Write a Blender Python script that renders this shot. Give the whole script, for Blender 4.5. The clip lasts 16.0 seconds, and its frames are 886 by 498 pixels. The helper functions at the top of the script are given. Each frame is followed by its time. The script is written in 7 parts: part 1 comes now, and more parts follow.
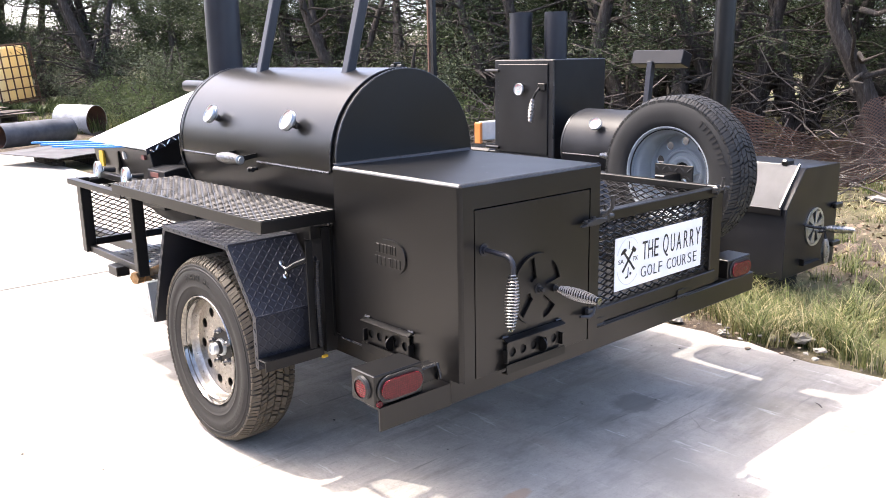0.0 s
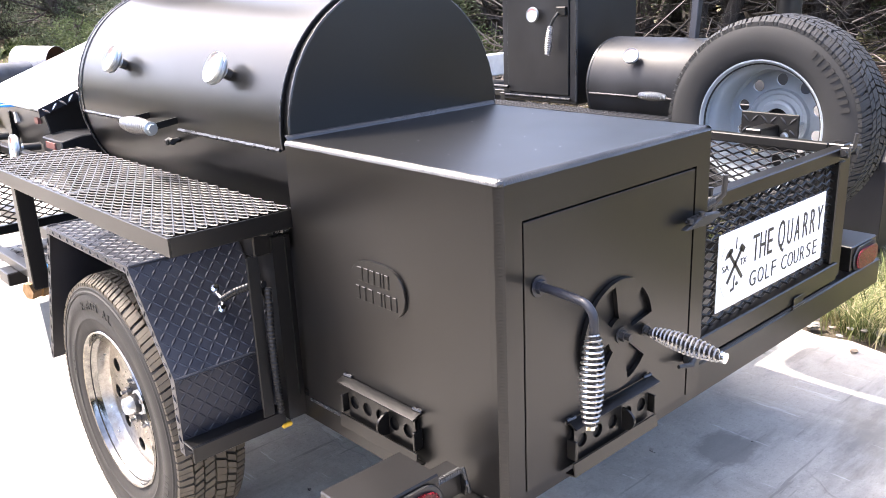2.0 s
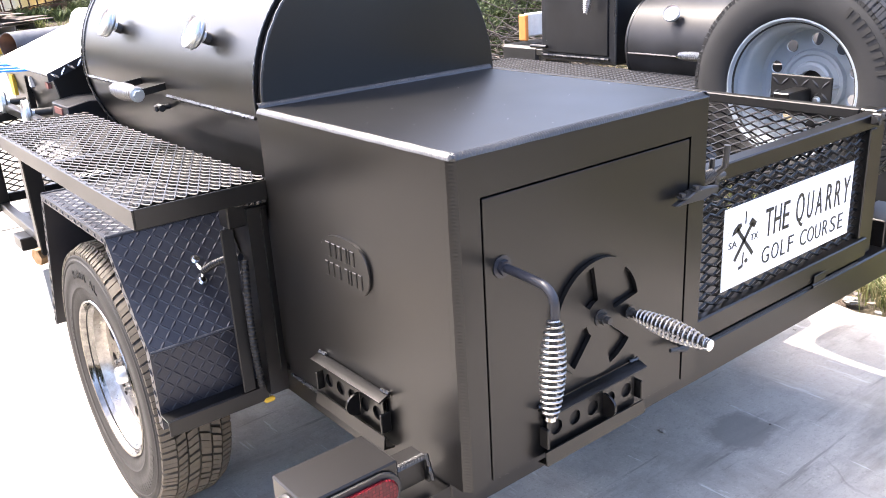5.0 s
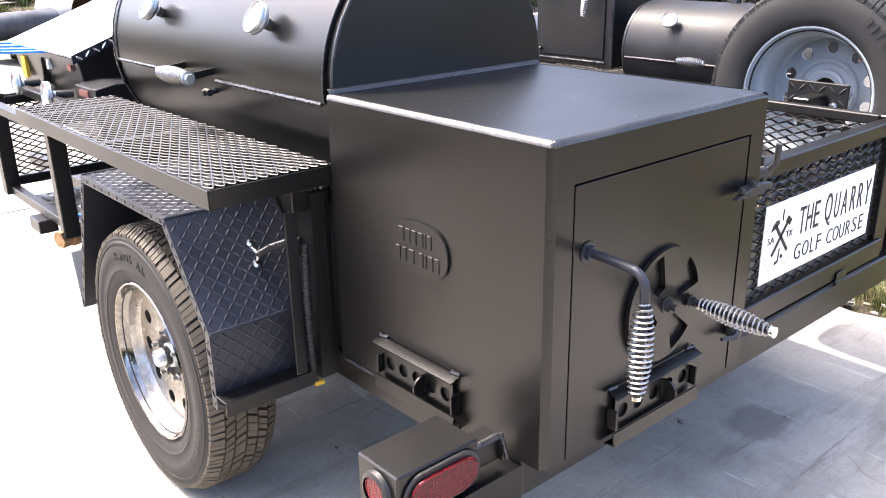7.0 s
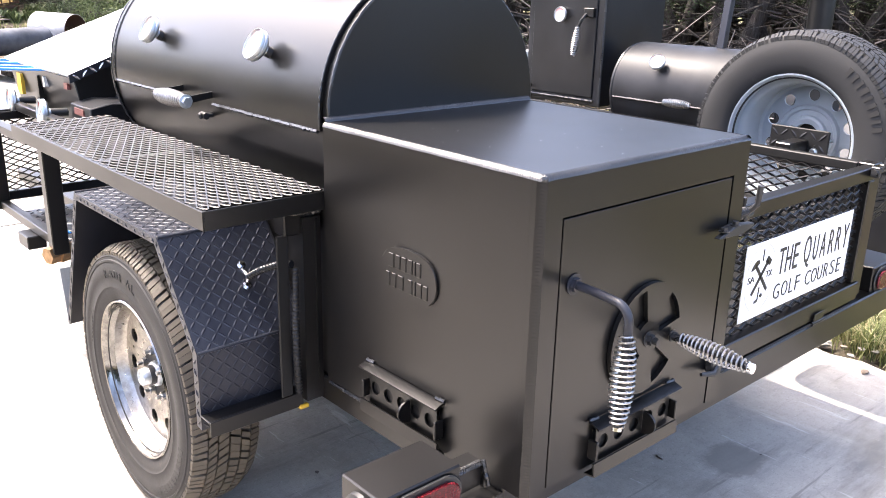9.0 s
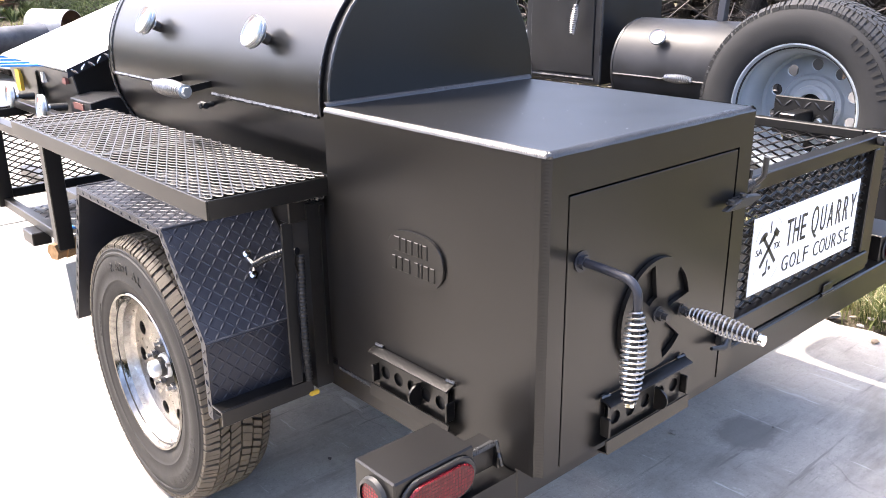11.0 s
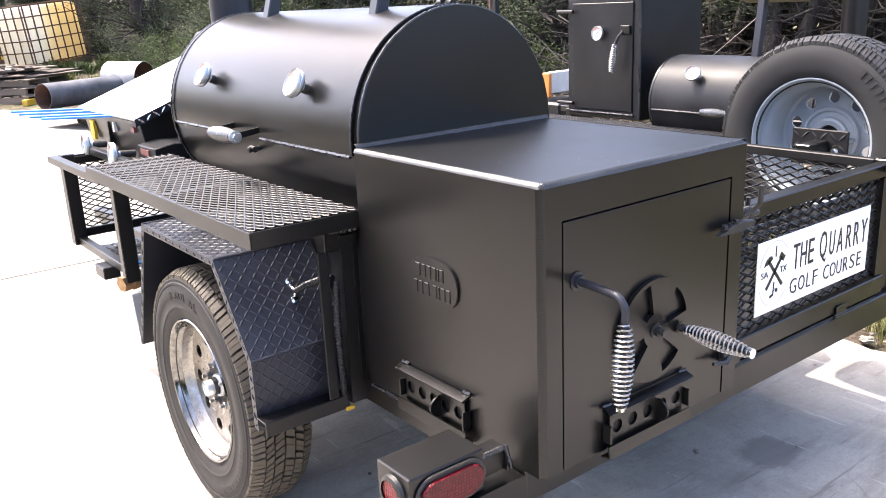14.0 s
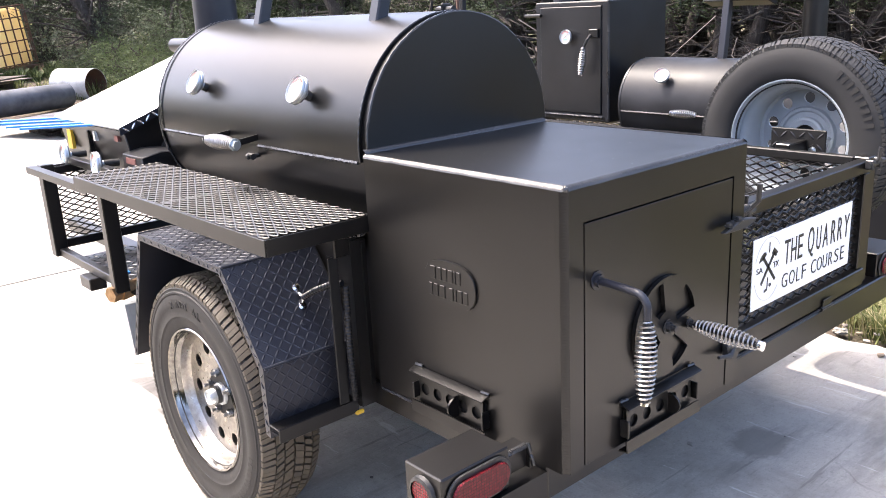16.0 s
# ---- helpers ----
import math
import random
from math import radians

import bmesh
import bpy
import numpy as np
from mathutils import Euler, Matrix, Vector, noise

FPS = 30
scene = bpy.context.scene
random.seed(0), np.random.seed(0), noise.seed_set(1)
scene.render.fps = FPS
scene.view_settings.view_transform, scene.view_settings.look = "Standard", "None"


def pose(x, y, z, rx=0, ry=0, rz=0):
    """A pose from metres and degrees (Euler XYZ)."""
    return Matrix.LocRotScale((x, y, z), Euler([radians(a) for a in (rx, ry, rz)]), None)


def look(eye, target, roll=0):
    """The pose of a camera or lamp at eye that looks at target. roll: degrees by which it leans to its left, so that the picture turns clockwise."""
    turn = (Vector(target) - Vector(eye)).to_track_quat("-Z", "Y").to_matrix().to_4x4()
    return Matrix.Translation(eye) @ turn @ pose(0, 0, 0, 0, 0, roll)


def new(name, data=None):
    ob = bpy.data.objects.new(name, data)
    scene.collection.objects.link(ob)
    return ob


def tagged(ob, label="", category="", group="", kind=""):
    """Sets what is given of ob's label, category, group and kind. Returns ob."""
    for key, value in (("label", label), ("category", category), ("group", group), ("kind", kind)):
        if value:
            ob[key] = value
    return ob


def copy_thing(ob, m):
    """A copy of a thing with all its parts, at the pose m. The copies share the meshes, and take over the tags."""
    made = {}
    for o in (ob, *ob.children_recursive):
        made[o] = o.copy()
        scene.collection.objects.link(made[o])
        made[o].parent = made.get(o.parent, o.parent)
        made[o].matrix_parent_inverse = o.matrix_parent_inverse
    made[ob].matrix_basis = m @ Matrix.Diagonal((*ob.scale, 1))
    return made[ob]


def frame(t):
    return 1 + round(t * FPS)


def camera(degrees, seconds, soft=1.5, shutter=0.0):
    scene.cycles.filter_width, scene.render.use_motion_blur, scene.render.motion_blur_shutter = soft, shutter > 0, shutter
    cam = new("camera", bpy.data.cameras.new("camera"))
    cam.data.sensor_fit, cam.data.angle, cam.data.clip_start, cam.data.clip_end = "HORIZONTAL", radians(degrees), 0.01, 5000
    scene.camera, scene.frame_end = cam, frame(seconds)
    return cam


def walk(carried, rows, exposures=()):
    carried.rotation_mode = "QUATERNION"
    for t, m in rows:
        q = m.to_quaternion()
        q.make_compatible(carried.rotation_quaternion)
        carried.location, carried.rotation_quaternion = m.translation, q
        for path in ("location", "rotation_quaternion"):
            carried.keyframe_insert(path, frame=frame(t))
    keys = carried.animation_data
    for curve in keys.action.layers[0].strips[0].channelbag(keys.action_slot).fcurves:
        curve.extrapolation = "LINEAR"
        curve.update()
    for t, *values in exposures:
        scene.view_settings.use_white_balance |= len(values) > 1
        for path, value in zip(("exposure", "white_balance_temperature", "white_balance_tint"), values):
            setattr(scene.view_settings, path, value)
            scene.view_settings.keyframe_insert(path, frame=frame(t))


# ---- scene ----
cam = camera(55.1, 16.0, soft=0.9)
METRES, EYE, TILT, LEAN, TURN = 2.432, 1.408, 0.0, 0.0, -41.7
ROWS = [
    (0.0, 0.0, 0.0, 0.0, -0.24, -12.99, 1.03),
    (0.5, -0.029, 0.1124, 0.0065, -4.04, -13.5, 2.03),
    (1.0, -0.0309, 0.2228, -0.0092, -2.39, -14.34, 2.67),
    (1.5, -0.0139, 0.3358, -0.0124, -0.56, -15.85, 2.7),
    (2.0, -0.0205, 0.4249, -0.0229, -1.1, -17.47, 2.38),
    (2.5, -0.0258, 0.4899, -0.0264, -4.06, -19.84, 2.12),
    (3.0, 0.0045, 0.5001, -0.029, -2.96, -20.82, 3.19),
    (3.5, 0.0627, 0.4861, -0.027, 0.38, -20.72, 4.49),
    (4.0, 0.0859, 0.4749, -0.033, 1.14, -20.43, 3.9),
    (4.5, 0.0788, 0.4647, -0.0273, 2.72, -19.91, 3.77),
    (5.0, 0.0487, 0.4624, -0.0263, 3.02, -19.92, 3.18),
    (7.5, -0.0472, 0.4337, -0.0278, 0.14, -19.8, 0.41),
    (8.0, -0.0432, 0.4263, -0.024, 0.28, -19.22, -0.18),
    (8.5, -0.0439, 0.426, -0.0248, 0.14, -18.41, -0.46),
    (9.0, -0.0455, 0.425, -0.0255, 0.17, -17.85, -1.27),
    (9.5, -0.0472, 0.4288, -0.0265, 0.62, -18.64, -0.8),
    (12.0, -0.0439, 0.4229, -0.0292, -0.31, -18.27, 1.8),
    (12.5, -0.0435, 0.4146, -0.0263, 0.82, -17.05, 2.38),
    (13.0, -0.0537, 0.4095, -0.0245, 1.07, -16.95, 2.03),
    (13.5, -0.0472, 0.3943, -0.0233, 1.8, -16.87, 1.8),
    (14.0, -0.0051, 0.3536, -0.017, 3.72, -16.21, 2.52),
    (14.5, 0.0148, 0.3277, -0.0149, 5.11, -16.03, 4.32),
    (15.0, 0.0015, 0.3226, -0.0136, 7.51, -15.9, 4.7),
    (15.5, -0.0305, 0.3312, -0.0093, 3.98, -15.74, 3.93),
    (16.0, -0.0595, 0.3408, -0.0115, 0.32, -16.14, 2.82),
]
EXPOSURES = [(t, e + 1.72, 7100, 13) for t, e in ((0.0, 1.15), (0.5, 1.2), (1.5, 1.45), (2.5, 1.87), (4.5, 1.81), (7.5, 1.56), (9.0, 1.63), (12.5, 1.56), (13.5, 1.47), (14.5, 1.1), (15.0, 0.45), (15.5, 1.0), (16.0, 1.33))]
walk(cam, [(t, pose(-1.596, -1.705, EYE, TILT, LEAN, TURN) @ pose(METRES * x, METRES * y, METRES * z, 90 + pitch, roll, yaw)) for t, x, y, z, yaw, pitch, roll in ROWS], EXPOSURES)

# ---- light ----
SUN_FROM = Vector((-0.24, 0.52, 1.0)).normalized()
world = bpy.data.worlds.new("world")
scene.world = world
world.use_nodes = True
wn = world.node_tree.nodes
sky = wn.new("ShaderNodeTexSky")
sky.sky_type = "NISHITA"
sky.sun_disc = False
sky.dust_density = 3.0
sky.air_density = 0.5
sky.sun_elevation = radians(60.2)
sky.sun_rotation = radians(-24.8)
wn["Background"].inputs["Strength"].default_value = 0.15
world.node_tree.links.new(sky.outputs[0], wn["Background"].inputs[0])
sun = new("sun", bpy.data.lights.new("sun", "SUN"))
sun.data.energy, sun.data.angle, sun.data.color = 1.05, radians(0.5), (1.0, 0.98, 0.965)
sun.matrix_world = look(SUN_FROM * 30, (0, 0, 0))


# ---- materials ----
def shader(name, rough=0.5, metal=0.0, spec=0.5):
    m = bpy.data.materials.new(name)
    m.use_nodes = True
    b = m.node_tree.nodes["Principled BSDF"]
    b.inputs["Roughness"].default_value = rough
    b.inputs["Metallic"].default_value = metal
    b.inputs["Specular IOR Level"].default_value = spec
    return m, m.node_tree, b


def coords(nt, scale=(1, 1, 1)):
    tc, mp = nt.nodes.new("ShaderNodeTexCoord"), nt.nodes.new("ShaderNodeMapping")
    mp.inputs["Scale"].default_value = scale
    nt.links.new(tc.outputs["Object"], mp.inputs[0])
    return mp.outputs[0]


def noise_tex(nt, vec, scale, detail=4, rough=0.55):
    n = nt.nodes.new("ShaderNodeTexNoise")
    n.inputs["Scale"].default_value = scale
    n.inputs["Detail"].default_value = detail
    n.inputs["Roughness"].default_value = rough
    nt.links.new(vec, n.inputs["Vector"])
    return n.outputs["Fac"]


def ramp(nt, fac, *stops):
    r = nt.nodes.new("ShaderNodeValToRGB")
    e = r.color_ramp.elements
    while len(e) < len(stops):
        e.new(0.5)
    for el, (p, c) in zip(e, stops):
        el.position = p
        el.color = (*c, 1) if len(c) == 3 else c
    nt.links.new(fac, r.inputs[0])
    return r.outputs[0]


def span(nt, fac, lo, hi, a=0.0, b=1.0):
    r = nt.nodes.new("ShaderNodeMapRange")
    for k, v in zip(("From Min", "From Max", "To Min", "To Max"), (lo, hi, a, b)):
        r.inputs[k].default_value = v
    nt.links.new(fac, r.inputs["Value"])
    return r.outputs["Result"]


def mix(nt, fac, a, b, mode="MIX"):
    n = nt.nodes.new("ShaderNodeMix")
    n.data_type, n.blend_type = "RGBA", mode
    for sock, v in ((n.inputs[0], fac), (n.inputs[6], a), (n.inputs[7], b)):
        if isinstance(v, (int, float)):
            sock.default_value = v
        elif isinstance(v, tuple):
            sock.default_value = (*v, 1)
        else:
            nt.links.new(v, sock)
    return n.outputs[2]


def bump(nt, b, height, strength, dist):
    n = nt.nodes.new("ShaderNodeBump")
    n.inputs["Strength"].default_value = strength
    n.inputs["Distance"].default_value = dist
    nt.links.new(height, n.inputs["Height"])
    nt.links.new(n.outputs[0], b.inputs["Normal"])


def painted(name, lo, hi, rough=(0.34, 0.46), grain=380, lumps=0.35, spec=0.5):
    """Sprayed paint: fine orange peel, dust, and a slow change of sheen."""
    m, nt, b = shader(name, spec=spec)
    v = coords(nt)
    big, fine = noise_tex(nt, v, 5, 5), noise_tex(nt, v, grain, 2)
    nt.links.new(ramp(nt, big, (0.3, lo), (0.7, hi)), b.inputs["Base Color"])
    nt.links.new(span(nt, noise_tex(nt, v, 3.5, 2, 0.4), 0.3, 0.7, *rough), b.inputs["Roughness"])
    bump(nt, b, fine, lumps, 0.000025 if grain > 200 else 0.0005)
    return m


BLACK = painted("black_satin_paint", (0.0035, 0.0033, 0.0033), (0.0055, 0.0052, 0.0051), (0.3, 0.36), spec=0.42)
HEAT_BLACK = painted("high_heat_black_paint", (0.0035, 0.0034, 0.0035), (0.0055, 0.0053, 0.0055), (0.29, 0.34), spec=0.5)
# Blue in this base stands for sky mirrored by plain black paint.
SKY_BLACK = painted("sky_tinted_black_paint", (0.011, 0.0125, 0.018), (0.018, 0.02, 0.028), (0.34, 0.44), spec=0.45)
FLAT_BLACK = painted("flat_black_paint", (0.006, 0.006, 0.006), (0.011, 0.0105, 0.01), (0.45, 0.6), spec=0.3)
GREY_BLACK = painted("dusty_black_paint", (0.006, 0.0063, 0.0075), (0.012, 0.0124, 0.0142), (0.3, 0.4), spec=0.32)
# Paler bluish base: wear on the trim, painted sheen on the round chamber.
WORN_SHEEN_BLACK = painted("worn_sheen_black_paint", (0.008, 0.0085, 0.01), (0.02, 0.021, 0.024), (0.38, 0.5), spec=0.24)
MESH_BLACK = painted("glossy_black_mesh_paint", (0.004, 0.004, 0.0042), (0.007, 0.007, 0.0074), (0.26, 0.34), spec=0.3)
# Base lighter than the black paint, putting some of the glint into colour.
WELD = painted("glossy_weld_bead", (0.006, 0.0063, 0.007), (0.035, 0.036, 0.038), (0.22, 0.36), 700, 0.8, 0.55)


def metal_mat(name, col, rough, dirt=0.2, scale=30):
    m, nt, b = shader(name, rough, 1.0)
    v = coords(nt)
    n = noise_tex(nt, v, scale, 6, 0.65)
    dark = tuple(c * (1 - dirt) for c in col)
    nt.links.new(ramp(nt, n, (0.35, dark), (0.65, col)), b.inputs["Base Color"])
    nt.links.new(span(nt, n, 0.3, 0.7, rough * 1.4, rough * 0.8), b.inputs["Roughness"])
    return m



# Wheel chrome in two tones, pale beige and dark, for what each part mirrors.
SATIN_CHROME = metal_mat("dusty_polished_wheel_face", (0.46, 0.435, 0.4), 0.3, 0.35, 60)
WHEEL_CHROME = metal_mat("dusty_wheel_chrome", (0.3, 0.293, 0.28), 0.1, 0.5, 55)
DULL_SPRING = metal_mat("dull_spring_steel", (0.4, 0.385, 0.37), 0.42, 0.3, 90)
CHROME = metal_mat("chrome", (0.86, 0.86, 0.85), 0.09, 0.12)
SPRING = metal_mat("spring_steel", (0.46, 0.45, 0.44), 0.28, 0.25, 90)
ZINC = metal_mat("zinc_plated_steel", (0.62, 0.66, 0.69), 0.36, 0.2, 18)
SILVER = painted("silver_wheel_paint", (0.25, 0.285, 0.31), (0.34, 0.375, 0.40), (0.3, 0.42), 500, 0.15)
BRASS = metal_mat("brass", (0.42, 0.27, 0.15), 0.36, 0.4)
GALV = painted("old_steel_pipe", (0.04, 0.045, 0.054), (0.11, 0.115, 0.128), (0.4, 0.6), 60, 0.6)
MILL_STEEL = painted("dark_mill_steel", (0.035, 0.036, 0.042), (0.07, 0.07, 0.078), (0.45, 0.65), 60, 0.6)
RUST = painted("rusty_iron", (0.06, 0.034, 0.025), (0.13, 0.066, 0.042), (0.75, 0.95), 120, 1.0)


def rubber(name, col, dust):
    m, nt, b = shader(name, 0.72, spec=0.35)
    v = coords(nt)
    n = noise_tex(nt, v, 9, 8, 0.7)
    nt.links.new(ramp(nt, n, (0.35, col), (0.62, tuple(c * 1.35 for c in col)), (0.8, dust)), b.inputs["Base Color"])
    nt.links.new(span(nt, n, 0.3, 0.7, 0.6, 0.82), b.inputs["Roughness"])
    bump(nt, b, noise_tex(nt, v, 240, 3), 0.4, 0.0008)
    return m


RUBBER = rubber("tyre_rubber", (0.018, 0.0172, 0.0162), (0.08, 0.068, 0.053))
TREAD = rubber("dusty_tread_rubber", (0.06, 0.05, 0.037), (0.22, 0.17, 0.112))
SPARE_RUBBER = rubber("spare_tyre_rubber", (0.017, 0.017, 0.017), (0.05, 0.046, 0.042))
PLASTIC = painted("black_plastic", (0.014, 0.014, 0.015), (0.02, 0.02, 0.02), (0.4, 0.55))


def plain(name, col, rough=0.5, vary=0.12, scale=14, relief=0.2, spec=0.5):
    m, nt, b = shader(name, rough, spec=spec)
    v = coords(nt)
    n = noise_tex(nt, v, scale, 6, 0.65)
    nt.links.new(ramp(nt, n, (0.3, tuple(c * (1 - vary) for c in col)), (0.7, tuple(min(1, c * (1 + vary)) for c in col))), b.inputs["Base Color"])
    bump(nt, b, noise_tex(nt, v, scale * 14, 3), relief, 0.001)
    return m


WHITE = plain("white_sign_enamel", (0.87, 0.87, 0.86), 0.35, 0.04)
INK = plain("black_sign_ink", (0.014, 0.014, 0.015), 0.4)
DIAL = plain("dial_face", (0.42, 0.42, 0.41), 0.5, 0.05, spec=0.2)
RED = plain("red_dial_paint", (0.5, 0.16, 0.14), 0.45)
TEAL = plain("blue_dial_paint", (0.2, 0.4, 0.5), 0.45)
BLUE = plain("bright_blue_paint", (0.02, 0.22, 0.62), 0.3, 0.1)
POLE_YELLOW = plain("yellow_pole_paint", (0.82, 0.56, 0.04), 0.45, 0.1)
PALE_YELLOW = plain("faded_yellow_pole_paint", (0.8, 0.68, 0.3), 0.5, 0.15)
YELLOW = plain("yellow_label", (0.55, 0.34, 0.03), 0.5)
ORANGE = plain("orange_paint", (0.5, 0.17, 0.035), 0.6)
PALE = plain("pale_label", (0.6, 0.58, 0.55), 0.5)
PALE_WOOD = plain("bleached_dead_wood", (0.42, 0.39, 0.35), 0.9, 0.4, 25, 1.0)
PALE_PIPE = plain("pale_weathered_pipe", (0.33, 0.34, 0.35), 0.55, 0.3, 5)
DULL_RED = plain("dull_red_label", (0.16, 0.06, 0.05), 0.5)

LENS, nt, b = shader("red_lamp_lens", 0.25, spec=0.3)
v = coords(nt)
vor = nt.nodes.new("ShaderNodeTexVoronoi")
vor.inputs["Scale"].default_value = 150
vor.distance = "CHEBYCHEV"
vor.inputs["Randomness"].default_value = 0.12
nt.links.new(v, vor.inputs["Vector"])
nt.links.new(ramp(nt, vor.outputs["Distance"], (0.1, (0.24, 0.018, 0.026)), (0.45, (0.05, 0.003, 0.005))), b.inputs["Base Color"])
bump(nt, b, vor.outputs["Distance"], 0.6, 0.002)

LID, nt, b = shader("brushed_stainless_lid", 0.33, 1.0)
b.inputs["Base Color"].default_value = (0.86, 0.86, 0.85, 1)
bump(nt, b, noise_tex(nt, coords(nt, (1, 60, 1)), 12, 4), 0.15, 0.001)

# concrete: pale slab with stains, fine pits, scuffs and hairlines
CONCRETE, nt, b = shader("worn_concrete", 0.85, spec=0.3)
v = coords(nt)
large, mid, fine = noise_tex(nt, v, 0.55, 7, 0.6), noise_tex(nt, v, 3.2, 8, 0.7), noise_tex(nt, v, 60, 6, 0.75)
c = ramp(nt, large, (0.3, (0.31, 0.292, 0.262)), (0.5, (0.385, 0.363, 0.328)), (0.7, (0.46, 0.43, 0.382)))
c = mix(nt, 0.5, c, ramp(nt, mid, (0.32, (0.23, 0.215, 0.195)), (0.5, (0.39, 0.368, 0.335)), (0.7, (0.51, 0.48, 0.435))), "MIX")
c = mix(nt, span(nt, fine, 0.53, 0.7, 0, 0.45), c, (0.17, 0.158, 0.145))
c = mix(nt, span(nt, noise_tex(nt, v, 210, 3, 0.6), 0.57, 0.66, 0, 0.4), c, (0.15, 0.14, 0.13))
scuff = noise_tex(nt, coords(nt, (2.2, 0.35, 1)), 2.6, 8, 0.75)
c = mix(nt, span(nt, scuff, 0.56, 0.68, 0, 0.6), c, (0.53, 0.5, 0.455))
pale = noise_tex(nt, v, 130, 3, 0.6)
c = mix(nt, span(nt, pale, 0.6, 0.68, 0, 0.35), c, (0.6, 0.58, 0.54))
crack = nt.nodes.new("ShaderNodeTexVoronoi")
crack.feature = "DISTANCE_TO_EDGE"
crack.inputs["Scale"].default_value = 0.62
wander = nt.nodes.new("ShaderNodeMix")
wander.data_type = "VECTOR"
wander.inputs[0].default_value = 0.22
soft_noise = nt.nodes.new("ShaderNodeTexNoise")
soft_noise.inputs["Scale"].default_value = 3.0
soft_noise.inputs["Detail"].default_value = 5
nt.links.new(v, soft_noise.inputs["Vector"])
nt.links.new(v, wander.inputs[4])
nt.links.new(soft_noise.outputs["Color"], wander.inputs[5])
nt.links.new(wander.outputs[1], crack.inputs["Vector"])
line = nt.nodes.new("ShaderNodeMath")
line.operation = "MULTIPLY"
nt.links.new(span(nt, crack.outputs["Distance"], 0.0005, 0.0022, 0.75, 0.0), line.inputs[0])
nt.links.new(span(nt, noise_tex(nt, v, 0.8, 3), 0.5, 0.62), line.inputs[1])
c = mix(nt, line.outputs[0], c, (0.09, 0.08, 0.07))
grime = noise_tex(nt, coords(nt, (0.5, 2.4, 1)), 1.9, 8, 0.72)
c = mix(nt, span(nt, grime, 0.5, 0.66, 0, 0.8), c, (0.19, 0.18, 0.165))
tan = noise_tex(nt, coords(nt, (1, 1.7, 1)), 0.9, 5, 0.6)
c = mix(nt, span(nt, tan, 0.52, 0.72, 0, 0.45), c, (0.37, 0.32, 0.24))
blotch = noise_tex(nt, coords(nt, (1.3, 0.8, 1)), 1.4, 9, 0.68)
c = mix(nt, span(nt, blotch, 0.5, 0.66, 0, 0.6), c, (0.18, 0.17, 0.155))
scrape = noise_tex(nt, coords(nt, (0.6, 9.0, 1)), 2.2, 6, 0.7)
c = mix(nt, span(nt, scrape, 0.6, 0.66, 0, 0.6), c, (0.17, 0.16, 0.145))
chalk = noise_tex(nt, coords(nt, (7.0, 0.9, 1)), 3.1, 6, 0.7)
c = mix(nt, span(nt, chalk, 0.61, 0.67, 0, 0.6), c, (0.6, 0.58, 0.55))


def spot(nt, v, c, at, size, col, amount, seed):
    """Stains, and one plain patch of tone, each with its own ragged outline at a place on the slab."""
    wob = nt.nodes.new("ShaderNodeVectorMath")
    wob.operation = "SUBTRACT"
    nt.links.new(v, wob.inputs[0])
    wob.inputs[1].default_value = (*at, 0)
    sc = nt.nodes.new("ShaderNodeVectorMath")
    sc.operation = "DIVIDE"
    nt.links.new(wob.outputs[0], sc.inputs[0])
    sc.inputs[1].default_value = (*size, 1)
    ln = nt.nodes.new("ShaderNodeVectorMath")
    ln.operation = "LENGTH"
    nt.links.new(sc.outputs[0], ln.inputs[0])
    add = nt.nodes.new("ShaderNodeMath")
    nt.links.new(ln.outputs["Value"], add.inputs[0])
    nt.links.new(span(nt, noise_tex(nt, v, 14 + seed, 6, 0.7), 0.3, 0.7, -0.25, 0.25), add.inputs[1])
    return mix(nt, span(nt, add.outputs[0], 0.75, 1.05, amount, 0.0), c, col)


c = spot(nt, v, c, (1.135, 0.2), (0.115, 0.09), (0.2, 0.19, 0.175), 0.75, 0)
c = spot(nt, v, c, (1.77, -0.62), (0.04, 0.028), (0.33, 0.22, 0.15), 0.8, 6)
c = spot(nt, v, c, (1.86, -0.69), (0.03, 0.022), (0.33, 0.22, 0.15), 0.8, 9)
c = spot(nt, v, c, (0.24, 0.02), (0.07, 0.03), (0.36, 0.24, 0.16), 0.6, 12)
c = spot(nt, v, c, (-0.42, 3.41), (0.13, 0.07), (0.17, 0.16, 0.15), 0.8, 3)
c = spot(nt, v, c, (-0.22, 3.48), (0.1, 0.04), (0.17, 0.16, 0.15), 0.7, 5)
c = spot(nt, v, c, (-0.9, 1.6), (0.5, 0.2), (0.42, 0.33, 0.22), 0.35, 2)
# wide faint patch, pulled towards neutral grey
c = spot(nt, v, c, (0.7, -0.25), (0.5, 0.25), (0.36, 0.355, 0.345), 0.3, 1)
c = mix(nt, 1.0, c, (0.92, 0.92, 0.91), "MULTIPLY")
nt.links.new(c, b.inputs["Base Color"])
bump(nt, b, mix(nt, 0.5, fine, mid), 0.5, 0.004)

JOINT = plain("dirty_joint", (0.035, 0.03, 0.026), 0.95, 0.3, 9)

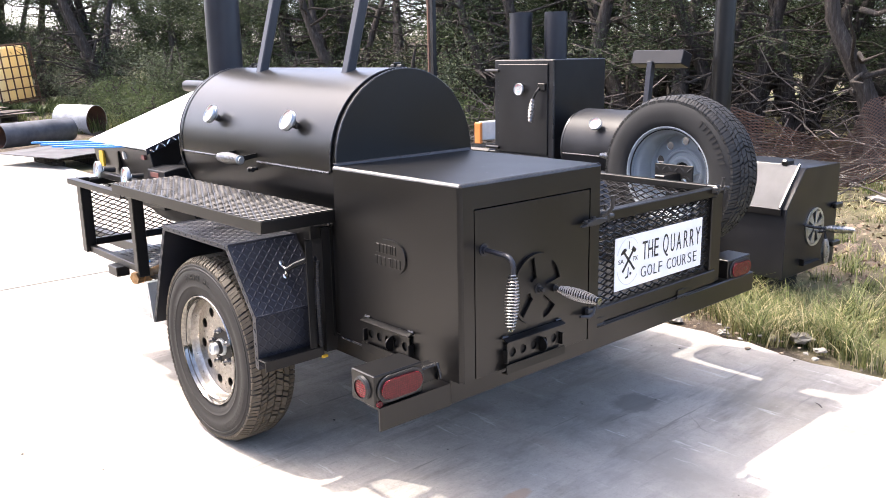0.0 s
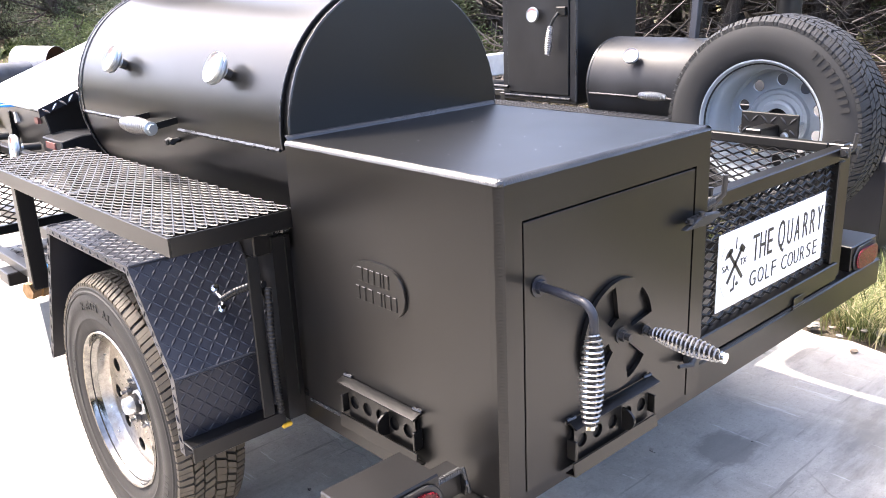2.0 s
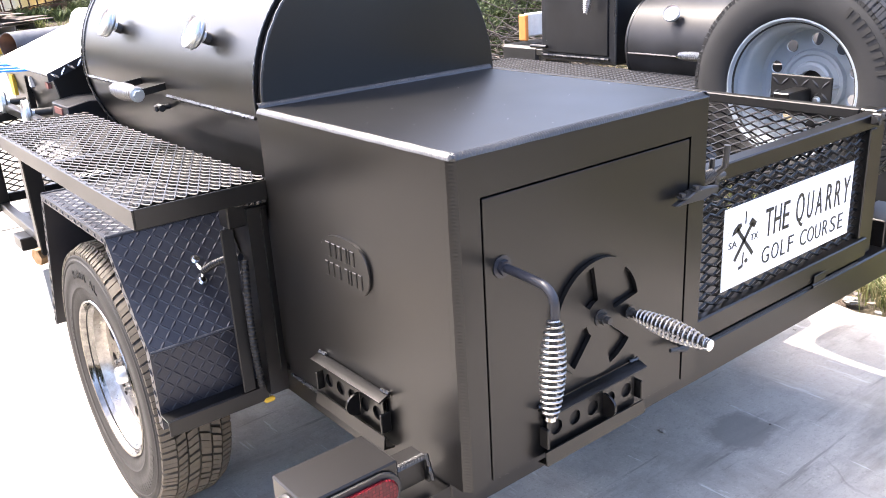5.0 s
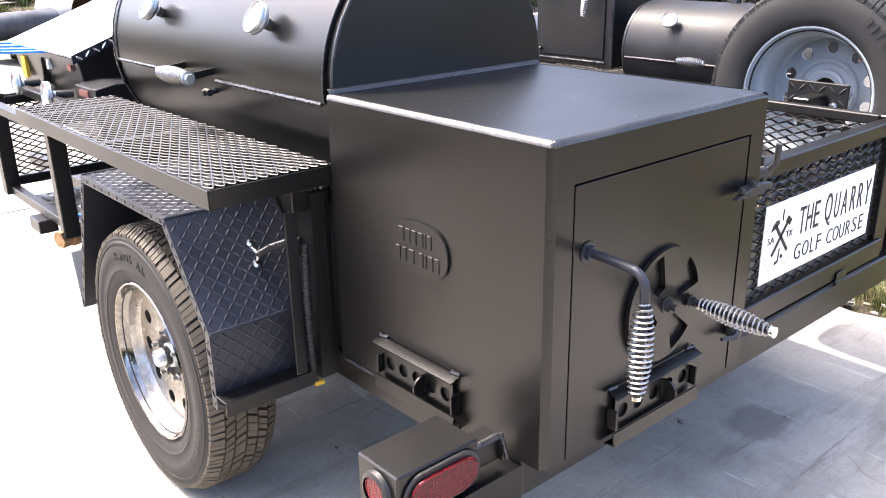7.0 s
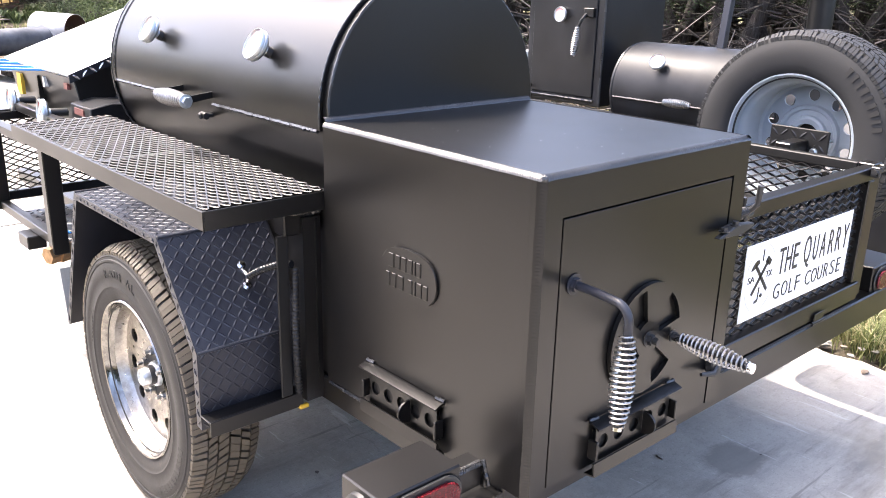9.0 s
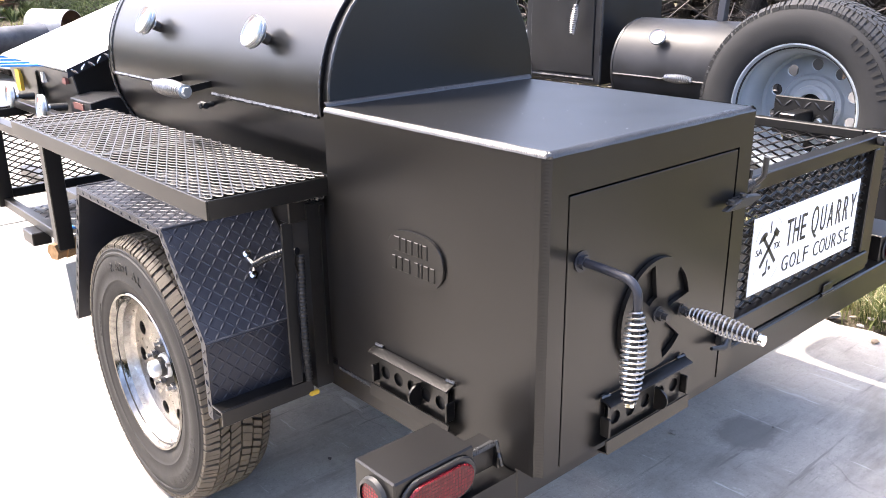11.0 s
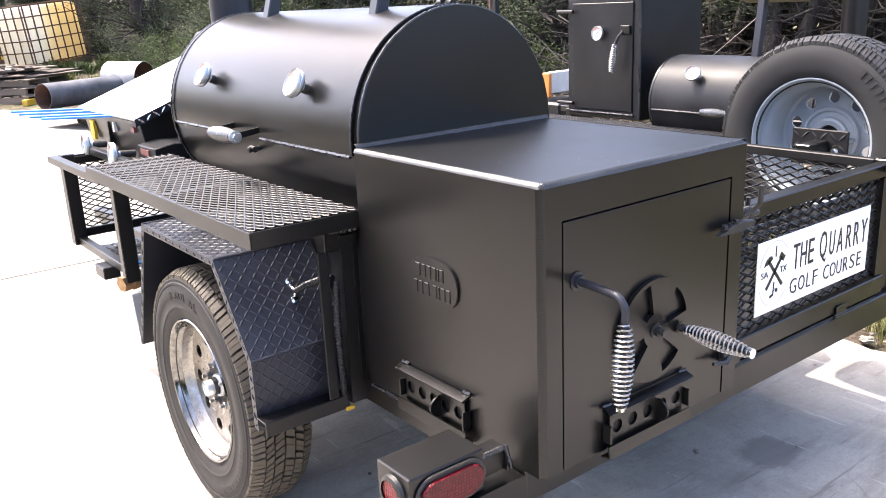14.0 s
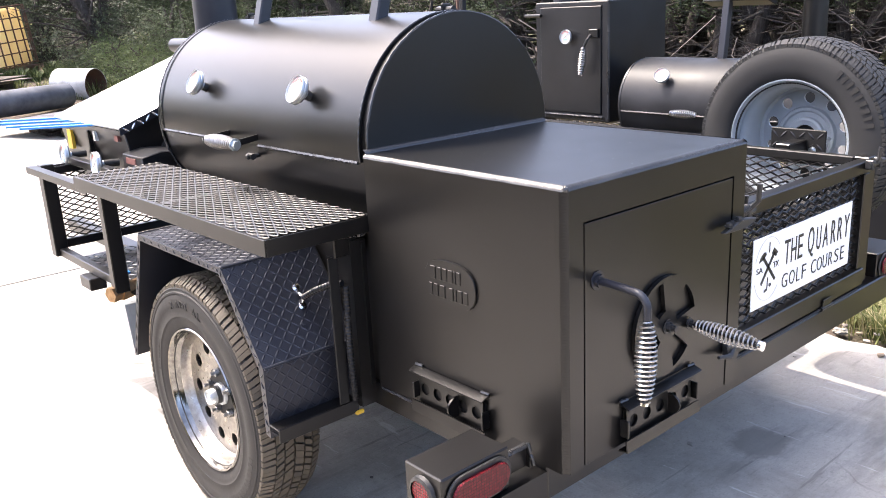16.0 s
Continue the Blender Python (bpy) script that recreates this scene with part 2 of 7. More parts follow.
DIRT, nt, b = shader("leafy_dirt", 0.95, spec=0.2)
v = coords(nt)
n1, n2, n3 = noise_tex(nt, v, 0.5, 6), noise_tex(nt, v, 6, 8, 0.7), noise_tex(nt, v, 40, 5, 0.7)
c = ramp(nt, n2, (0.3, (0.03, 0.023, 0.018)), (0.5, (0.066, 0.051, 0.04)), (0.7, (0.14, 0.117, 0.094)))
c = mix(nt, span(nt, n1, 0.45, 0.62, 0, 0.75), c, (0.15, 0.155, 0.065))
c = mix(nt, span(nt, n3, 0.56, 0.7, 0, 0.6), c, (0.25, 0.205, 0.155))
nt.links.new(c, b.inputs["Base Color"])
bump(nt, b, mix(nt, 0.4, n2, n3), 1.0, 0.03)


def per_piece(name, a, b_, rough=0.7, island=True, through_light=0.0, spec=0.3):
    m, nt, b = shader(name, rough, spec=spec)
    if island:
        r = nt.nodes.new("ShaderNodeNewGeometry").outputs["Random Per Island"]
    else:
        r = nt.nodes.new("ShaderNodeObjectInfo").outputs["Random"]
    nt.links.new(ramp(nt, r, (0.0, a), (1.0, b_)), b.inputs["Base Color"])
    b.inputs["Subsurface Weight"].default_value = 0.0
    if through_light:
        tr = nt.nodes.new("ShaderNodeBsdfTranslucent")
        ms = nt.nodes.new("ShaderNodeMixShader")
        ms.inputs[0].default_value = through_light
        nt.links.new(ramp(nt, r, (0.0, a), (1.0, b_)), tr.inputs[0])
        nt.links.new(b.outputs[0], ms.inputs[1])
        nt.links.new(tr.outputs[0], ms.inputs[2])
        nt.links.new(ms.outputs[0], nt.nodes["Material Output"].inputs[0])
    return m


LEAF = per_piece("cedar_leaves", (0.012, 0.02, 0.01), (0.058, 0.08, 0.035), 0.6, True, 0.3)
LEAF_GREY = per_piece("grey_green_leaves", (0.035, 0.048, 0.028), (0.125, 0.15, 0.095), 0.6, True, 0.25)
LEAF_LIGHT = per_piece("bright_green_leaves", (0.032, 0.05, 0.02), (0.1, 0.13, 0.056), 0.6, True, 0.35)
GRASS = per_piece("grass_blades", (0.03, 0.05, 0.014), (0.22, 0.24, 0.09), 0.6, True, 0.3)
STRAW = per_piece("straw_blades", (0.16, 0.15, 0.06), (0.5, 0.44, 0.27), 0.7, True, 0.3)
TWIG = per_piece("dead_twigs", (0.03, 0.026, 0.023), (0.125, 0.11, 0.1), 0.9)
LITTER = per_piece("leaf_litter", (0.07, 0.043, 0.03), (0.27, 0.21, 0.15), 0.9)
BOARD = per_piece("weathered_boards", (0.085, 0.07, 0.058), (0.25, 0.215, 0.18), 0.85, False)
DARK_BOARD = per_piece("dark_weathered_plywood", (0.05, 0.042, 0.038), (0.15, 0.125, 0.11), 0.8, False)
BARK, nt, b = shader("cedar_bark", 0.95, spec=0.2)
v = coords(nt, (9, 9, 1.2))
n1 = noise_tex(nt, v, 4, 8, 0.7)
nt.links.new(ramp(nt, n1, (0.3, (0.022, 0.019, 0.017)), (0.55, (0.055, 0.048, 0.043)), (0.75, (0.13, 0.115, 0.105))), b.inputs["Base Color"])
bump(nt, b, n1, 1.0, 0.02)
TANK, nt, b = shader("yellowed_plastic_tank", 0.45)
sep = nt.nodes.new("ShaderNodeSeparateXYZ")
nt.links.new(coords(nt), sep.inputs[0])
n1 = noise_tex(nt, coords(nt, (1, 1, 0.4)), 1.6, 5)
# whitish on one face and yellow on the next, graded along x
c = ramp(nt, span(nt, sep.outputs[0], -0.5, 0.5), (0.4, (0.84, 0.84, 0.78)), (0.52, (0.86, 0.78, 0.55)), (0.75, (0.86, 0.68, 0.36)))
c = mix(nt, span(nt, n1, 0.5, 0.7, 0, 0.6), c, (0.75, 0.6, 0.34))
nt.links.new(c, b.inputs["Base Color"])
tr, ms = nt.nodes.new("ShaderNodeBsdfTranslucent"), nt.nodes.new("ShaderNodeMixShader")
ms.inputs[0].default_value = 0.6
nt.links.new(c, tr.inputs[0])
nt.links.new(b.outputs[0], ms.inputs[1])
nt.links.new(tr.outputs[0], ms.inputs[2])
nt.links.new(ms.outputs[0], nt.nodes["Material Output"].inputs[0])
ROCK = plain("pale_limestone", (0.24, 0.225, 0.2), 0.95, 0.35, 7, 1.0)
MACHINE = plain("faded_orange_machine_paint", (0.5, 0.25, 0.06), 0.6, 0.2)


# ---- mesh helpers ----
def box(bm, x0, x1, y0, y1, z0, z1, bev=0.0, seg=1):
    r = bmesh.ops.create_cube(bm, size=1)
    vs = r["verts"]
    bmesh.ops.transform(bm, verts=vs, matrix=Matrix.LocRotScale(((x0 + x1) / 2, (y0 + y1) / 2, (z0 + z1) / 2), None, (abs(x1 - x0), abs(y1 - y0), abs(z1 - z0))))
    if bev:
        es = list({e for v in vs for e in v.link_edges})
        bmesh.ops.bevel(bm, geom=es, offset=bev, segments=seg, affect="EDGES", profile=0.5)
    return bm


def frame_of(d):
    d = Vector(d).normalized()
    a = Vector((0, 0, 1)) if abs(d.z) < 0.9 else Vector((1, 0, 0))
    u = d.cross(a).normalized()
    return u, d.cross(u).normalized()


def tube(bm, pts, radius, seg=10, caps=True):
    """A round bar along pts; radius is a number or one for each point."""
    pts = [Vector(p) for p in pts]
    rad = radius if isinstance(radius, (list, tuple)) else [radius] * len(pts)
    rings, u = [], None
    for i, p in enumerate(pts):
        d = (pts[min(i + 1, len(pts) - 1)] - pts[max(i - 1, 0)]).normalized()
        if u is None:
            u, w = frame_of(d)
        u = (u - d * u.dot(d)).normalized()
        w = d.cross(u)
        rings.append([bm.verts.new(p + rad[i] * (math.cos(a) * u + math.sin(a) * w)) for a in (2 * math.pi * k / seg for k in range(seg))])
    for a, c in zip(rings, rings[1:]):
        for k in range(seg):
            bm.faces.new((a[k], a[(k + 1) % seg], c[(k + 1) % seg], c[k]))
    if caps:
        bm.faces.new(rings[0][::-1])
        bm.faces.new(rings[-1])
    return bm


def lathe(bm, profile, centre=(0, 0, 0), axis="x", seg=48, closed=False):
    """Profile of (radius, along) turned about an axis through centre."""
    cx = Vector(centre)

    def place(r, a, t):
        c, s = r * math.cos(t), r * math.sin(t)
        return cx + (Vector((a, c, s)) if axis == "x" else Vector((c, a, s)) if axis == "y" else Vector((c, s, a)))
    rings = [[bm.verts.new(place(r, a, 2 * math.pi * k / seg)) for k in range(seg)] if r > 1e-6 else [bm.verts.new(place(0, a, 0))] for r, a in profile]
    pairs = list(zip(rings, rings[1:])) + ([(rings[-1], rings[0])] if closed else [])
    for p, q in pairs:
        for k in range(seg):
            j = (k + 1) % seg
            if len(p) == 1 and len(q) == 1:
                continue
            if len(p) == 1:
                bm.faces.new((p[0], q[j], q[k]))
            elif len(q) == 1:
                bm.faces.new((p[k], p[j], q[0]))
            else:
                bm.faces.new((p[k], p[j], q[j], q[k]))
    return bm


def prism(bm, poly, axis, a0, a1, bev=0.0):
    """A polygon in the two other axes, pushed out along an axis."""
    def place(p, a):
        return (a, p[0], p[1]) if axis == "x" else (p[0], a, p[1]) if axis == "y" else (p[0], p[1], a)
    lo = [bm.verts.new(place(p, a0)) for p in poly]
    hi = [bm.verts.new(place(p, a1)) for p in poly]
    n = len(poly)
    fs = [bm.faces.new(lo), bm.faces.new(hi[::-1])]
    fs += [bm.faces.new((lo[i], hi[i], hi[(i + 1) % n], lo[(i + 1) % n])) for i in range(n)]
    if bev:
        bmesh.ops.bevel(bm, geom=list({e for f in fs for e in f.edges}), offset=bev, segments=1, affect="EDGES", profile=0.5)
    return bm


def strip(bm, line, width_axis, w0, w1, thick):
    """A bent plate: a polyline in two axes, spread along the third, with thickness inwards."""
    n = len(line)
    off = []
    for i in range(n):
        a, c = Vector(line[max(i - 1, 0)]), Vector(line[min(i + 1, n - 1)])
        d = (c - a).normalized()
        off.append(Vector((d.y, -d.x)) * thick)
    poly = [tuple(p) for p in line] + [tuple(Vector(p) + o) for p, o in zip(line[::-1], off[::-1])]
    return prism(bm, poly, width_axis, w0, w1)


def weld(bm, p0, p1, r, seed=0, step=0.006):
    rnd = random.Random(seed)
    p0, p1 = Vector(p0), Vector(p1)
    n = max(3, int((p1 - p0).length / step))
    pts, rad = [], []
    for i in range(n + 1):
        j = Vector([rnd.uniform(-1, 1) * r * 0.15 for _ in range(3)])
        pts.append(p0.lerp(p1, i / n) + j)
        rad.append(r * (0.8 + 0.28 * (i % 2) + rnd.uniform(-0.08, 0.1)))
    return tube(bm, pts, rad, 6)


def fillet(bm, p0, p1, va, vb, seed=0, pitch=0.0056, bulge=0.0008, ripple=0.0021):
    """A fillet weld along p0 to p1 with its rippled, overlapping crescents; va and vb reach to its two toes."""
    rnd = random.Random(seed)
    p0, p1, va, vb = Vector(p0), Vector(p1), Vector(va), Vector(vb)
    d = (p1 - p0)
    ln = d.length
    d.normalize()
    out = (vb - va).cross(d).normalized()
    if out.dot(Vector((-0.5, -1, 2))) < 0:
        out = -out
    n, rows, jit = max(4, int(ln / (pitch * 0.2))), [], 0.0
    for i in range(n + 1):
        u = ln * i / n
        jit += rnd.uniform(-0.05, 0.05)
        wide = 1.0 + 0.03 * math.sin(u * 60 + seed) + rnd.uniform(-0.03, 0.03)
        row = []
        for k in range(7):
            s = k / 6
            keep = rnd.uniform(0.7, 1.15)
            e = (0.5 + (s - 0.5) * wide)
            saw = (u / pitch + 0.9 * (2 * s - 1) ** 2 + jit) % 1.0
            h = 4 * s * (1 - s) * bulge + ripple * keep * saw * min(1.0, 5 * s * (1 - s))
            row.append(bm.verts.new(p0 + d * u + va * (1 - e) + vb * e + out * h))
        rows.append(row)
    for a, c in zip(rows, rows[1:]):
        for k in range(6):
            bm.faces.new((a[k], a[k + 1], c[k + 1], c[k]))
    return bm


def diamonds(bm, origin, u, w, lu, lw, du, dw, t, skew=0.0015, deep=1.3):
    """Expanded metal: zigzag strands over a rectangle lu by lw; du, dw: size of a diamond along u and w."""
    o, u, w = Vector(origin), Vector(u).normalized(), Vector(w).normalized()
    nrm = u.cross(w)
    nu, nw = round(lu / du), round(lw / dw)
    du, dw = lu / nu, lw / nw

    def seg(a, c, lean):
        d = (c - a).normalized()
        s, h = d.cross(nrm), nrm
        s, h = (s * 0.84 + h * 0.54 * lean) * t * 0.5, (h * 0.84 - s * 0.54 * lean) * t * 0.5 * deep
        ring = [[bm.verts.new(p + k) for k in (s + h, s - h, -s - h, -s + h)] for p in (a, c)]
        for k in range(4):
            bm.faces.new((ring[0][k], ring[0][(k + 1) % 4], ring[1][(k + 1) % 4], ring[1][k]))
    for i in range(nw):
        for j in range(nu * 2):
            x0, x1 = j * du / 2, (j + 1) * du / 2
            for up in (0, 1):
                y0 = (i + 0.5) * dw + (dw / 2 - t * 0.3) * (1 if up else -1) * (1 if j % 2 else 0)
                y1 = (i + 0.5) * dw + (dw / 2 - t * 0.3) * (1 if up else -1) * (0 if j % 2 else 1)
                lift = nrm * (skew if up else -skew)
                seg(o + u * x0 + w * y0 + lift, o + u * x1 + w * y1 + lift, 1 if up else -1)
    return bm


def expanded(bm, origin, u, w, lu, lw, du, dw, wide, thick, tilt):
    """Raised expanded metal: slit strands that all lean one way, joined at raised knuckles; du along u, dw along w."""
    o, u, w = Vector(origin), Vector(u).normalized(), Vector(w).normalized()
    nrm = u.cross(w)
    nu, nw = round(lu / du), round(lw / dw)
    du, dw = lu / nu, lw / nw
    face = (nrm * math.cos(tilt) - w * math.sin(tilt))
    side = (w * math.cos(tilt) + nrm * math.sin(tilt))
    for i in range(nw * 2):
        rows = []
        for j in range(nu * 4 + 1):
            knuckle = {0: 1, 1: 0, 2: -1, 3: 0}[j % 4] * (1 if i % 2 == 0 else -1)
            c = o + u * (j * du / 4) + w * ((i + 0.5) * dw / 2 + knuckle * dw * 0.235) + nrm * (0.0012 * knuckle * knuckle)
            hw, ht = wide * (0.5 + 0.12 * knuckle * knuckle), thick / 2
            rows.append([bm.verts.new(c + side * a * hw + face * b_ * ht) for a, b_ in ((-1, 1), (1, 1), (1, -1), (-1, -1))])
        for a, c in zip(rows, rows[1:]):
            for k in range(4):
                bm.faces.new((a[k], a[(k + 1) % 4], c[(k + 1) % 4], c[k]))
    return bm


def treads(bm, origin, u, w, lu, lw, nrm, pitch=0.026, size=0.0145, high=0.0022):
    """Raised lens-shaped treads of chequer plate, in alternate directions, over a rectangle."""
    o, u, w, nrm = Vector(origin), Vector(u).normalized(), Vector(w).normalized(), Vector(nrm).normalized()
    nu, nw = int(lu / pitch), int(lw / pitch)
    for i in range(nu):
        for j in range(nw):
            a, c = (i + 0.5) * lu / nu, (j + 0.5) * lw / nw
            s = 1 if (i + j) % 2 else -1
            d = (u + w * s).normalized()
            e = nrm.cross(d)
            p = o + u * a + w * c
            prof = ((-1, 0), (-0.55, 0.22), (0, 0.3), (0.55, 0.22), (1, 0))
            left = [bm.verts.new(p + d * size * k + e * size * q * 0.95) for k, q in prof[1:4]]
            right = [bm.verts.new(p + d * size * k - e * size * q * 0.95) for k, q in prof[1:4]]
            mid = [bm.verts.new(p + d * size * k * 0.8 + nrm * high * (1 if k == 0 else 0.8)) for k, q in prof[1:4]]
            t0, t1 = bm.verts.new(p - d * size), bm.verts.new(p + d * size)
            for side, flip in ((left, False), (right, True)):
                quads = [(t0, side[0], mid[0]), (side[0], side[1], mid[1], mid[0]), (side[1], side[2], mid[2], mid[1]), (side[2], t1, mid[2])]
                for q in quads:
                    bm.faces.new(q if not flip else q[::-1])
    return bm


def holed(bm, cells, thick, place):
    """A plate of rectangular cells, each with a round hole: (x0, x1, y0, y1, cx, cy, r); place maps x, y, depth to the world."""
    n = 24
    for x0, x1, y0, y1, cx, cy, r in cells:
        for d, flip in ((0, False), (thick, True)):
            inner, outer = [], []
            for k in range(n):
                a = 2 * math.pi * k / n
                ca, sa = math.cos(a), math.sin(a)
                inner.append(bm.verts.new(place(cx + r * ca, cy + r * sa, d)))
                tx = ((x1 - cx) / ca if ca > 1e-6 else (x0 - cx) / ca if ca < -1e-6 else 1e9)
                ty = ((y1 - cy) / sa if sa > 1e-6 else (y0 - cy) / sa if sa < -1e-6 else 1e9)
                t = min(tx, ty)
                outer.append(bm.verts.new(place(cx + t * ca, cy + t * sa, d)))
            corners = [(x1, y1), (x0, y1), (x0, y0), (x1, y0)]
            for k in range(n):
                j = (k + 1) % n
                q = [inner[k], outer[k], outer[j], inner[j]]
                bm.faces.new(q[::-1] if flip else q)
            for k, cn in enumerate(corners):
                # fill the corner that the rays leave open
                ang = math.atan2(cn[1] - cy, cn[0] - cx) % (2 * math.pi)
                i = int(ang / (2 * math.pi) * n) % n
                cv = bm.verts.new(place(*cn, d))
                q = [outer[i], cv, outer[(i + 1) % n]]
                bm.faces.new(q[::-1] if flip else q)
            if not flip:
                front = inner
            else:
                for k in range(n):
                    j = (k + 1) % n
                    bm.faces.new((front[k], front[j], inner[j], inner[k]))
    return bm


def mesh_of(name, bm, mat, smooth=35):
    bmesh.ops.recalc_face_normals(bm, faces=bm.faces[:])
    me = bpy.data.meshes.new(name)
    bm.to_mesh(me)
    bm.free()
    me.materials.append(mat)
    if smooth:
        me.shade_smooth()
        me.set_sharp_from_angle(angle=radians(smooth))
    return me


def base_of(ob):
    p = Vector((0, 0, 0))
    while ob is not None:
        p = p + ob.location
        ob = ob.parent
    return p


def part(name, bm, material, parent, label="", smooth=35):
    """Links a bmesh, given in the world's metres, as one mesh under a thing or a part."""
    bmesh.ops.translate(bm, verts=bm.verts[:], vec=-base_of(parent))
    ob = new(name, mesh_of(name, bm, material, smooth))
    ob.parent = parent
    if label:
        ob["label"] = label
    return ob


def thing(name, at, label, category, group=""):
    ob = new(name)
    ob.location = at
    ob.empty_display_size = 0.1
    return tagged(ob, label, category, group)


def single(name, bm, material, label, category="", group="", kind="", smooth=35, at=(0, 0, 0)):
    bmesh.ops.translate(bm, verts=bm.verts[:], vec=-Vector(at))
    ob = new(name, mesh_of(name, bm, material, smooth))
    ob.location = at
    return tagged(ob, label, category, group, kind)


B = bmesh.new


def lettering(words, height, squeeze, m, thick, material, parent, name="lettering", bold=0.0):
    """Words in the built-in font as a flat mesh of a given height, x to the right and y up, laid by the pose m."""
    cu = bpy.data.curves.new(name, "FONT")
    cu.body, cu.size, cu.extrude, cu.resolution_u = words, 1.0, 0.02, 3
    cu.offset = bold
    ob = new(name, cu)
    bpy.context.view_layer.update()
    me = bpy.data.meshes.new_from_object(ob.evaluated_get(bpy.context.evaluated_depsgraph_get()))
    bpy.data.objects.remove(ob)
    co = np.empty(len(me.vertices) * 3)
    me.vertices.foreach_get("co", co)
    co = co.reshape(-1, 3)
    lo, hi = co.min(0), co.max(0)
    k = height / (hi[1] - lo[1])
    co = (co - np.array([lo[0], lo[1], lo[2]])) * np.array([k * squeeze, k, thick / (hi[2] - lo[2])])
    me.vertices.foreach_set("co", co.ravel())
    me.transform(m)
    me.materials.clear()
    me.materials.append(material)
    ob = new(name, me)
    me.transform(Matrix.Translation(-base_of(parent)))
    ob.parent = parent
    return ob, (hi[0] - lo[0]) * k * squeeze


# ---- shared fittings ----
def gauge(parent, at, nrm, r, stem, name="gauge", label="round chrome dial thermometer"):
    """A dial thermometer on a stem: housing, face, glass, pointer; faces along nrm."""
    at, nrm = Vector(at), Vector(nrm).normalized()
    turn = nrm.to_track_quat("Z", "Y").to_matrix().to_4x4()
    m = Matrix.Translation(at) @ turn

    def lay(bm):
        bmesh.ops.transform(bm, verts=bm.verts[:], matrix=m)
        return bm
    g = part(name, lay(lathe(B(), [(0, -0.032), (0.013, -0.032), (0.013, -0.018), (r * 0.86, -0.018), (r, -0.012), (r, -0.006), (r * 0.96, -0.005), (r * 0.96, -0.003), (r, -0.002), (r, 0.003), (r * 0.97, 0.005), (r * 0.94, 0.003), (r * 0.94, -0.002), (0, -0.002)], axis="z", seg=40)), ZINC, parent, label)
    part("stem", lay(tube(B(), [(0, 0, -stem), (0, 0, -0.03)], 0.0135, 14)), PLASTIC, g, "dark threaded stem")
    part("dial", lay(lathe(B(), [(0, 0), (r * 0.935, 0), (r * 0.935, -0.0015), (0, -0.0015)], axis="z", seg=32)), DIAL, g, "white dial face")
    bm = B()
    for k in range(5):
        a = radians(140 - k * 20)
        q = [(r * p * math.cos(a + e), r * p * math.sin(a + e), 0.0012) for p, e in ((0.66, -0.15), (0.8, -0.15), (0.8, 0.15), (0.66, 0.15))]
        vs = [bm.verts.new(p) for p in q] + [bm.verts.new((p[0], p[1], 0.0004)) for p in q]
        bm.faces.new(vs[:4])
        for i in range(4):
            bm.faces.new((vs[i], vs[4 + i], vs[4 + (i + 1) % 4], vs[(i + 1) % 4]))
    part("scale_band", lay(bm), RED, g, "red heat band")
    part("scale_patch", lay(prism(B(), [(-r * 0.3, -r * 0.5), (r * 0.3, -r * 0.5), (r * 0.3, -r * 0.32), (-r * 0.3, -r * 0.32)], "z", 0.0004, 0.0012)), TEAL, g, "blue lettering patch")
    part("pointer", lay(prism(B(), [(-r * 0.3, -r * 0.2), (r * 0.6, r * 0.41), (r * 0.61, r * 0.39), (-r * 0.27, -r * 0.23)], "z", 0.0016, 0.0024)), INK, g, "black pointer")
    return g


def coil(bm, p0, p1, r_end, r_mid, turns, wire, seg=12):
    """A barrel-shaped coil of wire from p0 to p1."""
    p0, p1 = Vector(p0), Vector(p1)
    d = (p1 - p0)
    u, w = frame_of(d)
    n = turns * seg
    pts = []
    for i in range(n + 1):
        t = i / n
        r = r_end + (r_mid - r_end) * math.sin(math.pi * t) ** 0.8
        a = 2 * math.pi * turns * t
        pts.append(p0 + d * t + r * (math.cos(a) * u + math.sin(a) * w))
    return tube(bm, pts, wire, 6)


def bolt(bm, at, nrm, r=0.008, high=0.006):
    at, nrm = Vector(at), Vector(nrm).normalized()
    tube(bm, [at, at + nrm * 0.002], r * 1.5, 12)
    tube(bm, [at + nrm * 0.002, at + nrm * (0.002 + high)], r, 6)
    return bm


